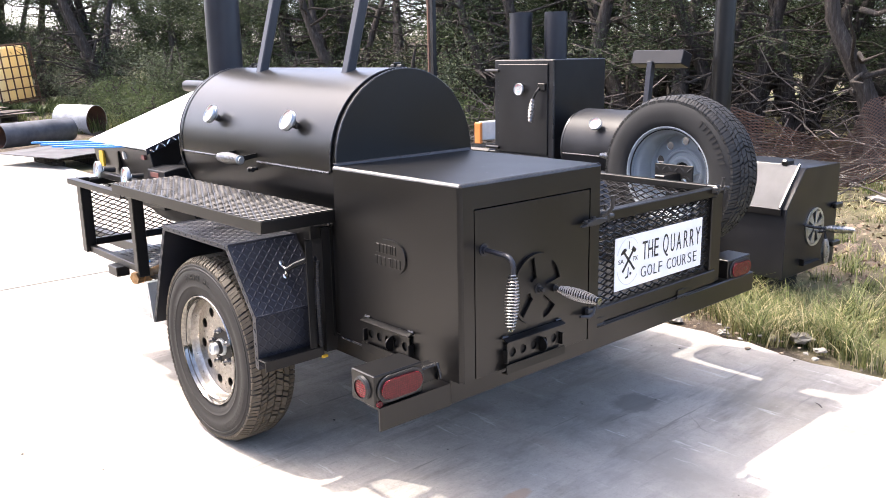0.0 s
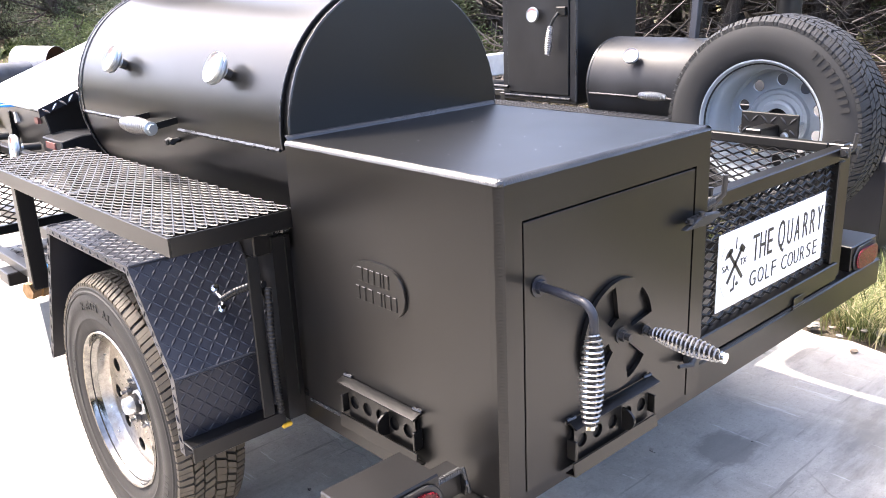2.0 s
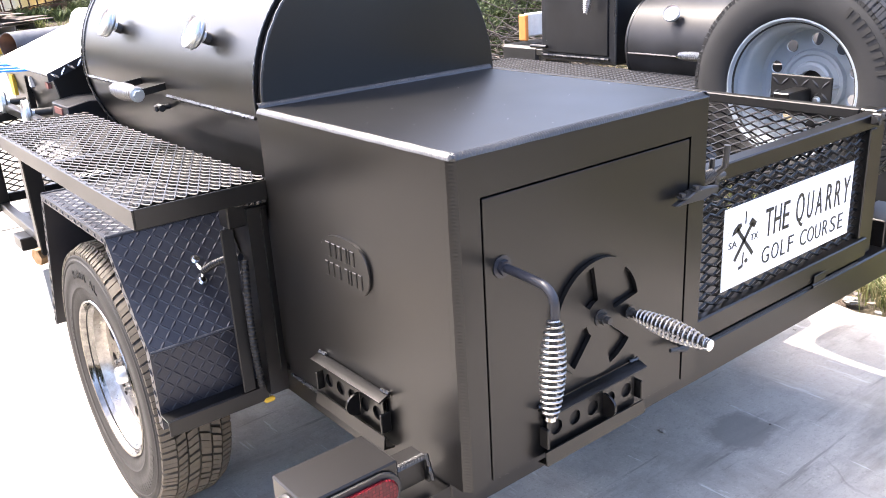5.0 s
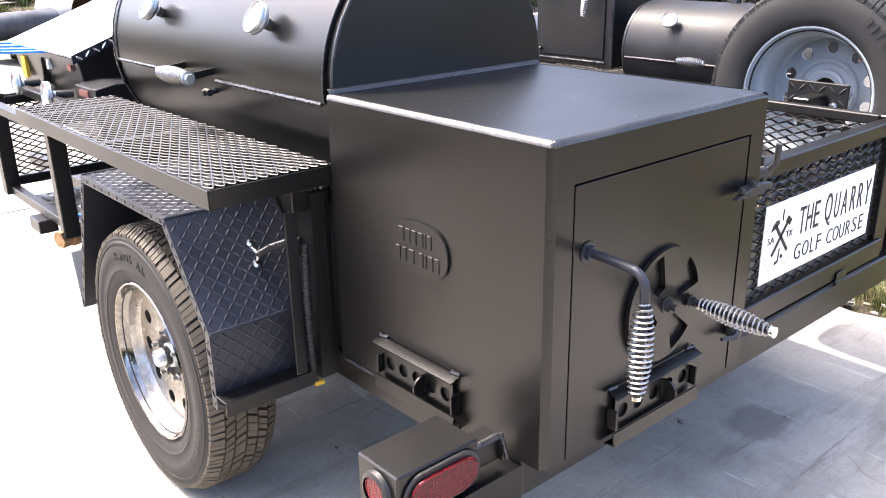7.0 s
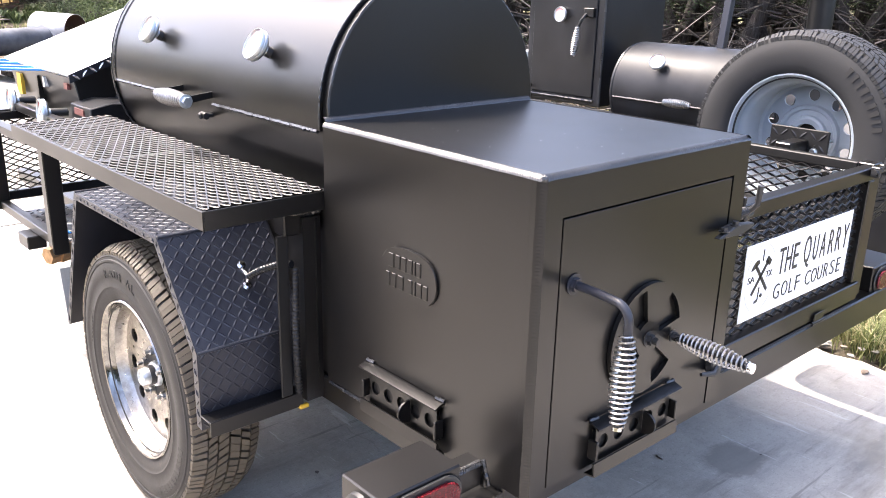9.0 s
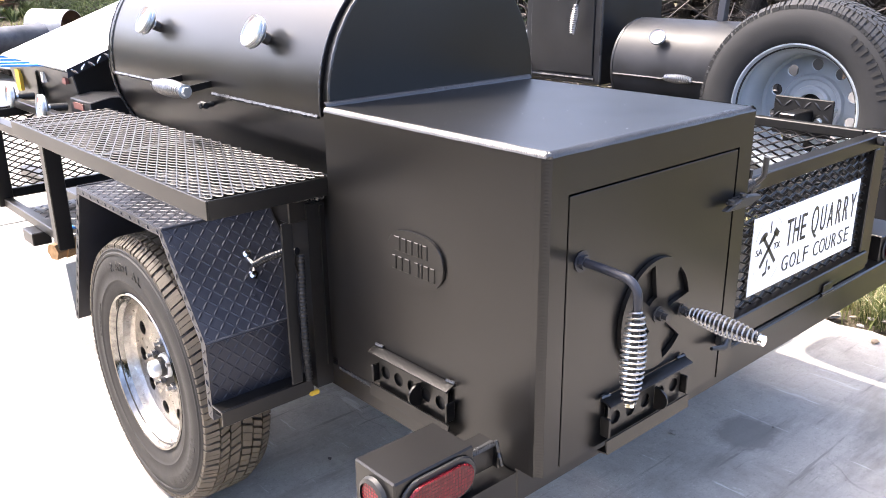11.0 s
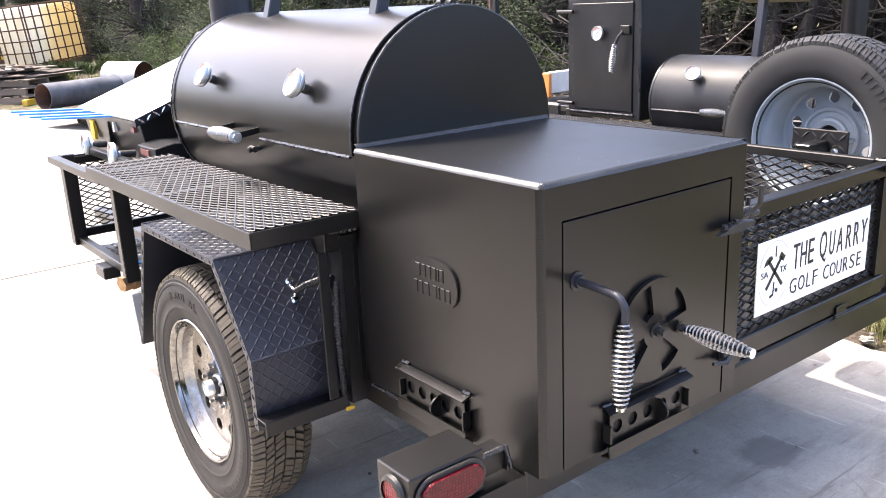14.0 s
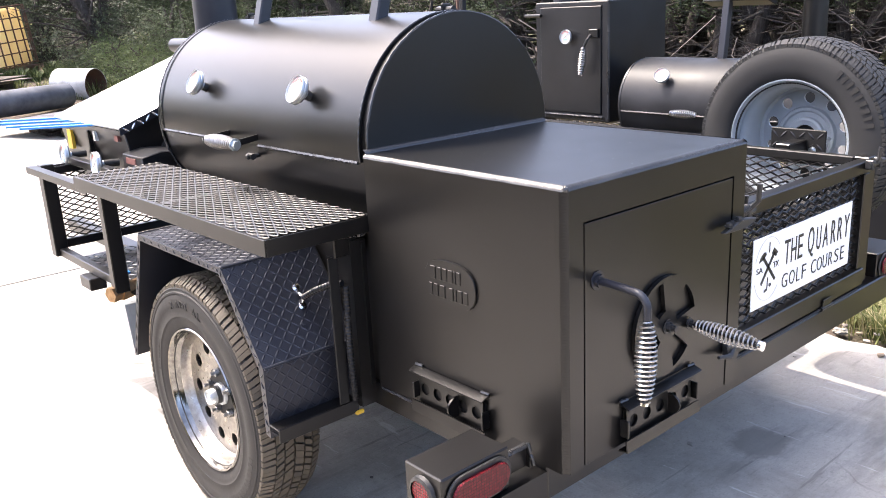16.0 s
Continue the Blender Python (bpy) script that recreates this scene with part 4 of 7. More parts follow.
# counterweight arms on the door
for y in (0.85, 1.455):
    bm = B()
    m = Matrix.Translation((0.238, y, 1.342)) @ Matrix.Rotation(radians(16), 4, "Y")
    box(bm, -0.019, 0.019, -0.019, 0.019, -0.01, 0.62, 0.004)
    part("counterweight_arm", moved(bm, m), SKY_BLACK, chamber, "square tube arm rising from the door")
for y in (0.70, 1.70):
    bm = B()
    tube(bm, [(0.345, y - 0.03, 1.362), (0.345, y + 0.03, 1.362)], 0.011, 12)
    box(bm, 0.33, 0.36, y - 0.005, y + 0.005, 1.345, 1.38, 0.003)
    part("hinge", bm, BLACK, chamber)
# chimney at the far end
bm = B()
lathe(bm, [(0.076, 0.95), (0.076, 2.25), (0.071, 2.25), (0.071, 0.95)], (0.315, 1.905, 0), "z", 40, True)
box(bm, 0.2, 0.43, 1.791, 1.9, 0.95, 1.15, 0.004)
part("chimney", bm, SKY_BLACK, chamber, "tall black pipe chimney")

# side shelf of expanded metal
bm = B()
SX0, SX1, SY0, SY1, SZ = -0.288, -0.002, 0.6165, 1.832, 0.904
box(bm, SX0, SX0 + 0.004, SY0, SY1, SZ - 0.04, SZ, 0.001)
box(bm, SX0 + 0.004, SX1, SY0, SY0 + 0.004, SZ - 0.04, SZ, 0.001)
box(bm, SX0 + 0.004, SX1, SY1 - 0.004, SY1, SZ - 0.04, SZ, 0.001)
box(bm, SX0 + 0.004, SX0 + 0.012, SY0 + 0.004, SY1 - 0.004, SZ - 0.004, SZ - 0.001)
shelf = part("side_shelf", bm, BLACK, trailer, "black angle-iron shelf beside the chamber")
bm = B()
expanded(bm, (SX0 + 0.004, SY1 - 0.004, SZ + 0.001), (0, -1, 0), (1, 0, 0), SY1 - SY0 - 0.008, SX1 - SX0 - 0.004, 0.0508, 0.0245, 0.0028, 0.0014, radians(30))
part("shelf_mesh", bm, MESH_BLACK, shelf, "expanded metal shelf top")
bm = B()
weld(bm, (-0.006, 0.622, 0.875), (-0.004, 0.622, 0.908), 0.006, 31)
part("shelf_weld", bm, WELD, shelf)
for y in (0.67, 1.2, 1.7):
    part("shelf_bearer", box(B(), -0.26, -0.004, y, y + 0.03, SZ - 0.042, SZ - 0.006, 0.002), BLACK, shelf)

# uprights beside the firebox and wiring
# Added plate, hides the bright ground otherwise seen through below the chamber.
part("firebox_flange", box(B(), 0.001, 0.005, 0.6125, 1.32, 0.471, 0.90), BLACK, trailer)
bm = B()
box(bm, -0.050, -0.0045, 0.640, 0.646, 0.41, 0.845)
box(bm, -0.050, -0.044, 0.646, 0.690, 0.41, 0.845)
part("channel_post", bm, BLACK, trailer, "upright steel channel")
bm = B()
box(bm, -0.02, -0.014, 0.634, 0.640, 0.463, 0.84)
part("channel_lip", bm, BLACK, trailer)
bm = B()
box(bm, -0.106, -0.077, 0.655, 0.661, 0.43, 0.81, 0.002)
part("upright", bm, FLAT_BLACK, trailer)
part("bracket", box(B(), -0.09, 0.0, 0.648, 0.69, 0.808, 0.858, 0.003), BLACK, trailer)
bm = B()
weld(bm, (-0.075, 0.648, 0.86), (0.0, 0.644, 0.857), 0.008, 33)
part("weld_seam", bm, WELD, trailer)
bm = B()
pts = []
for i in range(70):
    t = i / 69
    pts.append((-0.066 - 0.012 * math.sin(math.pi * t), 0.648 - 0.014 * math.sin(math.pi * t), 0.735 - 0.3 * t))
tube(bm, pts, [0.0092 if i % 2 else 0.0074 for i in range(70)], 10)
part("conduit", bm, FLAT_BLACK, trailer, "black ribbed cable conduit")
bm = B()
run = [Vector(p) for p in ((-0.11, 0.778, 0.688), (-0.098, 0.74, 0.712), (-0.08, 0.69, 0.735), (-0.068, 0.655, 0.742))]
pts = [run[k].lerp(run[k + 1], j / 12) for k in range(3) for j in range(12)]
tube(bm, pts, [0.0088 if i % 2 else 0.007 for i in range(36)], 10)
part("cable", bm, GREY_BLACK, trailer, "grey ribbed conduit from the mudguard")

# fender of chequer plate
FX0, FX1 = -0.274, -0.008
FEN = [(0.711, 0.385), (0.711, 0.567), (0.872, 0.787), (1.378, 0.787), (1.556, 0.36)]
bm = strip(B(), FEN, "x", FX0, FX1, 0.004)
fender = part("fender", bm, SKY_BLACK, trailer, "angular chequer-plate mudguard")
bm = B()
lip = [Vector(a) for a in FEN]
inn = []
cen = Vector((1.142, 0.45))
for p in lip:
    inn.append(p + (cen - p).normalized() * 0.022)
for i in range(len(lip) - 1):
    prism(bm, [tuple(lip[i]), tuple(lip[i + 1]), tuple(inn[i + 1]), tuple(inn[i])], "x", FX0 - 0.003, FX0)
    edge = lip[i + 1] - lip[i]
    for k in range(int(edge.length / 0.0245)):
        q = lip[i] + edge * ((k + 0.5) * 0.0245 / edge.length) + (inn[i] - lip[i]) * 0.5
        along = edge.normalized() * 0.008 + (inn[i] - lip[i]).normalized() * (0.006 if k % 2 else -0.006)
        tube(bm, [(FX0 - 0.003, *(q - along)), (FX0 - 0.004, *q), (FX0 - 0.003, *(q + along))], [0.0005, 0.0022, 0.0005], 6)
part("fender_lip", bm, SKY_BLACK, fender)
for i in range(3):
    part("fender_fold", tube(B(), [(FX0 - 0.001, *FEN[i + 1]), (FX1, *FEN[i + 1])], 0.004, 10), SKY_BLACK, fender)
for i in range(4):
    a, c = Vector((FX0, *FEN[i])), Vector((FX0, *FEN[i + 1]))
    d = c - a
    nrm = Vector((0, -d.z, d.y))
    bm = B()
    if (nrm.normalized()).dot(Vector((0, a.y - 1.142, a.z - 0.4))) < 0:
        nrm = -nrm
    treads(bm, a + nrm.normalized() * 0.0002, (1, 0, 0), d, FX1 - FX0, d.length, nrm, 0.0178, 0.0116, 0.0013)
    part("treads", bm, SKY_BLACK, fender)
# Added inner plate: darkens the back of the wheel well and blocks light.
part("fender_skirt", prism(B(), FEN + [(1.53, 0.36), (0.75, 0.39)], "x", FX1, FX1 + 0.004), FLAT_BLACK, fender)
bm = B()
for dz, dy in ((0.022, 0.012), (-0.022, -0.012)):
    bolt(bm, (-0.112, 0.800 + dy - 0.006, 0.687 + dz), (0, -0.78, 0.62), 0.007, 0.008)
tube(bm, [(-0.112, 0.805, 0.70), (-0.112, 0.776, 0.69), (-0.112, 0.783, 0.672)], 0.005, 8)
part("cable_clamp", bm, CHROME, fender, "bright cable clamp with two bolts")
for x, k in ((-0.17, 0.7), (-0.13, 0.28)):
    p = Vector((x, 0.711 + 0.171 * k, 0.568 + 0.213 * k))
    part("fender_bolt", bolt(B(), p, (0, -0.78, 0.62), 0.005, 0.003), SKY_BLACK, fender)
bm = B()
box(bm, -0.279, -0.046, 0.662, 0.667, 0.388, 0.4245, 0.0015)
box(bm, -0.279, -0.046, 0.6672, 0.709, 0.4195, 0.4245, 0.0012)
step = part("fender_step", bm, BLACK, trailer, "angle-iron step welded to the mudguard")
bm = B()
box(bm, -0.06, -0.034, 0.656, 0.6675, 0.383, 0.394, 0.003)
part("side_marker", bm, YELLOW, trailer, "small amber side marker")

part("fender_stay", prism(B(), [(1.598, 0.515), (1.63, 0.515), (1.586, 0.36), (1.57, 0.36)], "x", -0.27, -0.205), ZINC, trailer, "bare aluminium stay behind the mudguard")

# road wheel
WC = Vector((-0.186, 1.110, 0.350))
wheel = part("wheel", moved(lathe(B(), [(0.03, -0.02), (0.075, -0.02), (0.075, 0.01), (0.03, 0.01)], axis="x", seg=32, closed=True), Matrix.Translation(WC)), FLAT_BLACK, trailer, "chrome trailer wheel with road tyre")
T = Matrix.Translation(WC)
TR, TH = 0.350, 0.088
part("tyre", moved(tyre_mesh(TR, TH, 0.2), T), RUBBER, wheel, "dusty black rubber tyre")
part("tread", moved(tread_blocks(TR, TH), T), TREAD, wheel, "dusty blocks of tread")
raised_bars(0.285, -TH * 1.03, 3.4, 13, 0.075, 0.02, 0.05, -1, T, wheel)
raised_bars(0.255, -TH * 1.02, 0.1, 9, 0.05, 0.008, 0.04, -1, T, wheel)
for k, ch in enumerate("RADIAL"):
    a = radians(68.5 + 7.2 * k)
    m = T @ Matrix.Translation((-TH * 1.036, 0.268 * math.cos(a), 0.268 * math.sin(a))) @ Matrix.Rotation(a - math.pi / 2, 4, "X") @ Matrix(((0, 0, -1, 0), (-1, 0, 0, 0), (0, 1, 0, 0), (0, 0, 0, 1)))
    lettering(ch, 0.022, 1.15, m, 0.0025, RUBBER, wheel, "sidewall_letter", -0.004)
bm = lathe(B(), [(0.197, -0.070), (0.2075, -0.0775), (0.2095, -0.0815), (0.2065, -0.085), (0.202, -0.083), (0.1975, -0.074), (0.196, -0.066), (0.192, -0.061), (0.1885, -0.0555)], axis="x", seg=96)
part("rim", moved(bm, T), WHEEL_CHROME, wheel, "polished chrome rim")
bm = lathe(B(), [(0.1885, -0.0555), (0.1855, -0.042), (0.183, -0.03), (0.178, -0.0235), (0.171, -0.016), (0.172, 0.03), (0.19, 0.078), (0.2, 0.078)], axis="x", seg=96)
part("rim_barrel", moved(bm, T), SATIN_CHROME, wheel, "dusty satin well of the rim, toned for mirrored ground")


def dish(r):
    """Nearly flat, falling to a low well round the hub."""
    return -0.0255 + 0.009 * max(0.0, min(1.0, (0.094 - r) / 0.012))


bm = wheel_disc(0.046, 0.180, 0.0185, 0.1355, 10, dish)
part("wheel_disc", moved(bm, T @ Matrix.Rotation(radians(12), 4, "X")), SATIN_CHROME, wheel, "chrome disc with ten round holes")
part("brake_drum", moved(lathe(B(), [(0, 0.02), (0.168, 0.02), (0.168, 0.07), (0, 0.07)], axis="x", seg=40), T), FLAT_BLACK, wheel)
bm = lathe(B(), [(0, -0.064), (0.006, -0.064), (0.007, -0.062), (0.017, -0.062), (0.0175, -0.0645), (0.0205, -0.0645), (0.022, -0.062), (0.0225, -0.044), (0, -0.044)], axis="x", seg=36)
hub = part("hub_cap", moved(bm, T), ZINC, wheel, "grey bearing cap with a recessed end")
part("cap_band", moved(lathe(B(), [(0, -0.0438), (0.0245, -0.0438), (0.0255, -0.042), (0.0255, -0.031), (0, -0.031)], axis="x", seg=32), T), PLASTIC, hub, "dark rubber band behind the cap")
part("hub_base", moved(lathe(B(), [(0, -0.0308), (0.031, -0.0308), (0.033, -0.028), (0.034, -0.016), (0.048, -0.015), (0.048, -0.008), (0, -0.008)], axis="x", seg=36), T), ZINC, hub)
for k in range(5):
    bm = B()
    a = 2 * math.pi * k / 5 + radians(82)
    c = Vector((-0.0165, 0.0635 * math.cos(a), 0.0635 * math.sin(a)))
    tube(bm, [c, c + Vector((-0.016, 0, 0))], 0.0115, 6)
    tube(bm, [c + Vector((-0.016, 0, 0)), c + Vector((-0.029, 0, 0))], 0.006, 8)
    part("lug_nut", moved(bm, T), SPRING, wheel, "dull steel lug nut")

# far-side wheel and mudguard
wheel2 = part("wheel", moved(lathe(B(), [(0.03, -0.02), (0.075, -0.02), (0.075, 0.01), (0.03, 0.01)], axis="x", seg=24, closed=True), Matrix.Translation((1.66, 1.110, 0.350))), FLAT_BLACK, trailer)
T2 = Matrix.Translation((1.66, 1.110, 0.350))
part("tyre", moved(tyre_mesh(TR, TH, 0.2, 56), T2), RUBBER, wheel2)
part("tread", moved(tread_blocks(TR, TH, 60), T2), TREAD, wheel2)
part("wheel_disc", moved(lathe(B(), [(0, -0.01), (0.2, -0.01), (0.205, 0.03), (0, 0.03)], axis="x", seg=40), T2), FLAT_BLACK, wheel2)
part("fender", strip(B(), FEN, "x", 1.535, 1.772, 0.004), SKY_BLACK, trailer, "angular chequer-plate mudguard")


# tail lamps
def tail_lamp(x0, x1, label):
    t = part("tail_lamp", box(B(), x0, x1, 0.072, 0.18, 0.448, 0.540, 0.003), BLACK, trailer, label)
    cx, cz, hw, hh = (x0 + x1) / 2 + 0.004, 0.494, 0.077, 0.030

    def stadium(w, h, n=14):
        pts = []
        for k in range(n + 1):
            a = radians(-90 + 180 * k / n)
            pts.append((cx + w - h + h * math.cos(a), cz + h * math.sin(a)))
        for k in range(n + 1):
            a = radians(90 + 180 * k / n)
            pts.append((cx - w + h + h * math.cos(a), cz + h * math.sin(a)))
        return pts
    part("lamp_gasket", prism(B(), stadium(hw + 0.008, hh + 0.009), "y", 0.066, 0.0716, 0.002), PLASTIC, t, "black rubber gasket")
    part("lamp_lens", prism(B(), stadium(hw - 0.002, hh - 0.001), "y", 0.058, 0.0656, 0.003), LENS, t, "oval red lens")
    return t


lamp = tail_lamp(-0.277, -0.10, "black box with an oval red tail lamp")
bm = lathe(B(), [(0.0, -0.009), (0.026, -0.008), (0.027, 0.0)], (-0.2775, 0.124, 0.494), "x", 28)
part("side_lens", bm, LENS, lamp, "round red side lens")
bm = lathe(B(), [(0.0275, -0.011), (0.034, -0.008), (0.036, 0.0), (0.0275, 0.0)], (-0.2775, 0.124, 0.494), "x", 28)
part("lamp_gasket", bm, PLASTIC, lamp, "black ring")
bm = lathe(B(), [(0.0, -0.008), (0.009, -0.006), (0.011, 0.0)], (-0.262, 0.0715, 0.455), "y", 16)
part("marker_bulb", bm, LENS, lamp, "tiny round red marker")
tail_lamp(1.585, 1.765, "black box with an oval red tail lamp")
bm = B()
box(bm, -0.0995, -0.032, 0.088, 0.092, 0.4625, 0.512, 0.001)
box(bm, -0.0995, -0.032, 0.0925, 0.128, 0.508, 0.512, 0.001)
prism(bm, [(0.078, 0.4625), (0.0875, 0.4625), (0.0875, 0.512), (0.083, 0.512)], "x", -0.036, -0.032)
bracket = part("lamp_bracket", bm, BLACK, trailer, "small welded angle bracket beside the lamp")
seam((-0.097, 0.0875, 0.5125), (-0.034, 0.0875, 0.5125), (0, -0.004, -0.006), (0, 0.008, 0.0005), 36, bracket, pitch=0.006)
bead((-0.033, 0.086, 0.515), (-0.031, 0.07, 0.468), 0.0045, 37, bracket)

# cargo cage with a drop gate
for x in (1.48,):
    bm = B()
    box(bm, x, x + 0.03, 0.13, 1.6, 0.838, 0.866, 0.003)
    box(bm, x, x + 0.03, 0.13, 1.6, 0.47, 0.50, 0.003)
    for y in (0.13, 0.86, 1.57):
        box(bm, x, x + 0.03, y, y + 0.03, 0.50, 0.838, 0.002)
    cage = part("cage_side", bm, FLAT_BLACK, trailer, "mesh side of the cargo cage")
    bm = B()
    diamonds(bm, (x - 0.001, 0.16, 0.50), (0, 1, 0), (0, 0, 1), 1.41, 0.338, 0.052, 0.0235, 0.0038, 0.002, 1.2)
    part("cage_mesh", bm, MESH_BLACK, cage, "expanded metal mesh")
bm = B()
box(bm, 1.478, 1.53, 0.082, 0.128, 0.466, 0.868, 0.003)
part("gate_post", bm, BLACK, trailer)
bm = B()
box(bm, 0.632, 0.66, 0.05, 0.09, 0.466, 0.868, 0.003)
part("gate_post", bm, BLACK, trailer)
bm = B()
box(bm, 0.664, 1.468, 0.070, 0.108, 0.828, 0.866, 0.003)
box(bm, 0.664, 1.468, 0.064, 0.108, 0.4715, 0.526, 0.003)
box(bm, 1.432, 1.468, 0.070, 0.108, 0.5265, 0.8275, 0.003)
box(bm, 0.664, 0.690, 0.070, 0.108, 0.5265, 0.8275, 0.003)
gate = part("drop_gate", bm, BLACK, trailer, "tube-framed drop gate filled with mesh")
bm = B()
diamonds(bm, (0.69, 0.088, 0.526), (1, 0, 0), (0, 0, 1), 0.742, 0.302, 0.05, 0.0232, 0.0045, 0.002, 1.3)
part("gate_mesh", bm, MESH_BLACK, gate, "expanded metal mesh")
bm = B()
tube(bm, [(0.70, 0.062, 0.467), (1.42, 0.062, 0.467)], 0.003, 8)
part("hinge_rod", bm, FLAT_BLACK, gate)
for x in (0.70, 1.22):
    bm = B()
    tube(bm, [(x - 0.035, 0.0605, 0.467), (x + 0.035, 0.0605, 0.467)], 0.0062, 10)
    box(bm, x - 0.028, x + 0.028, 0.0575, 0.0598, 0.468, 0.494, 0.001)
    part("hinge_barrel", bm, BLACK, gate)
for x, z in ((0.70, 0.85), (1.455, 0.858)):
    bm = B()
    tube(bm, [(x - 0.045, 0.055, z), (x + 0.06, 0.055, z + 0.002)], 0.0085, 10)
    tube(bm, [(x, 0.055, z), (x, 0.045, z + 0.012), (x, 0.042, z + 0.05)], 0.006, 8)
    box(bm, x - 0.035, x - 0.02, 0.044, 0.07, z - 0.016, z + 0.014, 0.003)
    box(bm, x + 0.02, x + 0.035, 0.044, 0.07, z - 0.016, z + 0.014, 0.003)
    part("gate_bolt", bm, PLASTIC, gate, "black slide bolt")

# front deck, posts and bulkhead mesh
bm = B()
box(bm, -0.17, 0.62, 1.62, 2.42, 0.478, 0.486, 0.002)
deck = part("front_deck", bm, BLACK, trailer, "chequer-plate deck ahead of the wheel")
bm = B()
treads(bm, (-0.165, 1.62, 0.4862), (1, 0, 0), (0, 1, 0), 0.5, 0.79, (0, 0, 1), 0.03, 0.016)
part("treads", bm, SKY_BLACK, deck)
part("deck_edge", box(B(), -0.2, -0.1705, 1.845, 2.425, 0.50, 0.532, 0.002), BLACK, deck)
bm = B()
box(bm, -0.215, -0.165, 2.43, 2.48, 0.50, 0.862, 0.003)
part("corner_post", bm, BLACK, trailer)
bm = B()
box(bm, -0.222, -0.172, 1.80, 1.84, 0.49, 0.864, 0.003)
part("corner_post", bm, BLACK, trailer)
bm = B()
box(bm, -0.164, 0.6, 2.44, 2.47, 0.5265, 0.56, 0.003)
box(bm, -0.164, 0.6, 2.44, 2.47, 0.82, 0.85, 0.003)
bulk = part("bulkhead", bm, BLACK, trailer, "mesh bulkhead of the trailer")
bm = B()
diamonds(bm, (-0.16, 2.455, 0.56), (1, 0, 0), (0, 0, 1), 0.76, 0.26, 0.052, 0.0235, 0.0036)
part("bulkhead_mesh", bm, FLAT_BLACK, bulk)
bm = B()
strip(bm, [(-0.25, 0.86), (-0.25, 0.835)], "y", 1.84, 2.48, 0.004)
box(bm, -0.25, -0.22, 1.84, 2.48, 0.856, 0.86)
box(bm, -0.11, -0.08, 2.0, 2.48, 0.852, 0.88, 0.002)
box(bm, -0.25, -0.08, 2.45, 2.48, 0.84, 0.8555, 0.002)
part("front_shelf", bm, BLACK, trailer, "narrow angle-iron shelf before the grill")
bm = B()
box(bm, -0.235, -0.175, 2.02, 2.12, 0.455, 0.499, 0.003)
part("stake_pocket", bm, BLACK, trailer)
bm = B()
tube(bm, [(-0.10, 1.87, 0.495), (-0.14, 1.85, 0.492), (-0.17, 1.84, 0.491)], 0.022, 14)
tube(bm, [(-0.162, 1.842, 0.491), (-0.203, 1.83, 0.489)], 0.033, 6)
tube(bm, [(-0.203, 1.83, 0.489), (-0.236, 1.82, 0.487)], 0.028, 6)
tube(bm, [(-0.172, 1.84, 0.50), (-0.172, 1.84, 0.54)], 0.01, 8)
valve = part("drain_valve", bm, BRASS, trailer, "brass ball valve")
bm = B()
box(bm, -0.21, -0.15, 1.836, 1.87, 0.541, 0.548, 0.002)
part("valve_lever", bm, BLUE, valve, "blue lever")
bm = B()
tube(bm, [(-0.02, 1.85, 0.6), (-0.035, 1.85, 0.64), (-0.02, 1.85, 0.67)], 0.008, 8)
part("safety_hook", bm, ZINC, trailer)
for x in (0.1, 1.3):
    part("tongue", box(B(), x, x + 0.06, 2.0, 3.3, 0.403, 0.458, 0.003), BLACK, trailer)

# grease drum below the chamber's far end
bm = lathe(B(), [(0, 1.84), (0.2, 1.84), (0.2, 2.33), (0, 2.33)], (0.25, 0, 0.80), "y", 40)
part("burner_drum", bm, FLAT_BLACK, trailer)

# ---- sign on the gate ----
sign = thing("sign_board", (1.086, 0.066, 0.562), "white metal sign with black lettering on the gate mesh", "sign")
bm = box(B(), 0.805, 1.368, 0.073, 0.076, 0.562, 0.757, 0.0008, 1)
part("sign_panel", bm, WHITE, sign)
face = 0.0727


def sign_at(x, z):
    return Matrix.Translation((x, face, z)) @ Matrix.Rotation(radians(90), 4, "X")


ROW_1 = zip("THEQUARRY", (0.972, 1.010, 1.049, 1.107, 1.159, 1.200, 1.250, 1.293, 1.334), (0.031, 0.029, 0.027, 0.036, 0.026, 0.031, 0.029, 0.029, 0.033))
ROW_2 = zip("GOLFCOURSE", (0.966, 1.008, 1.050, 1.082, 1.137, 1.172, 1.209, 1.246, 1.283, 1.323), (0.031, 0.031, 0.019, 0.023, 0.029, 0.031, 0.026, 0.025, 0.026, 0.023))
LETTERS = [(ch, x, 0.640 if ch == "Q" else 0.653, 0.089 if ch == "Q" else 0.069, w, -0.004) for ch, x, w in ROW_1]
LETTERS += [(ch, x, 0.587, 0.041, w, -0.012) for ch, x, w in ROW_2]
LETTERS += [("SA", 0.824, 0.660, 0.016, 0.032, -0.008), ("TX", 0.912, 0.660, 0.016, 0.03, -0.008)]
for words, x, z, h, width, bold in LETTERS:
    x, width = 0.805 + (x - 0.805) * 0.977, width * 0.977
    ob, w = lettering(words, h, 1.0, Matrix.Identity(4), 0.0012, INK, sign, "lettering", bold)
    ob.data.transform(Matrix.Translation(base_of(sign)))
    k = width / w
    ob.data.transform(sign_at(x, z) @ Matrix.Diagonal((k, 1, 1, 1)))
    ob.data.transform(Matrix.Translation(-base_of(sign)))
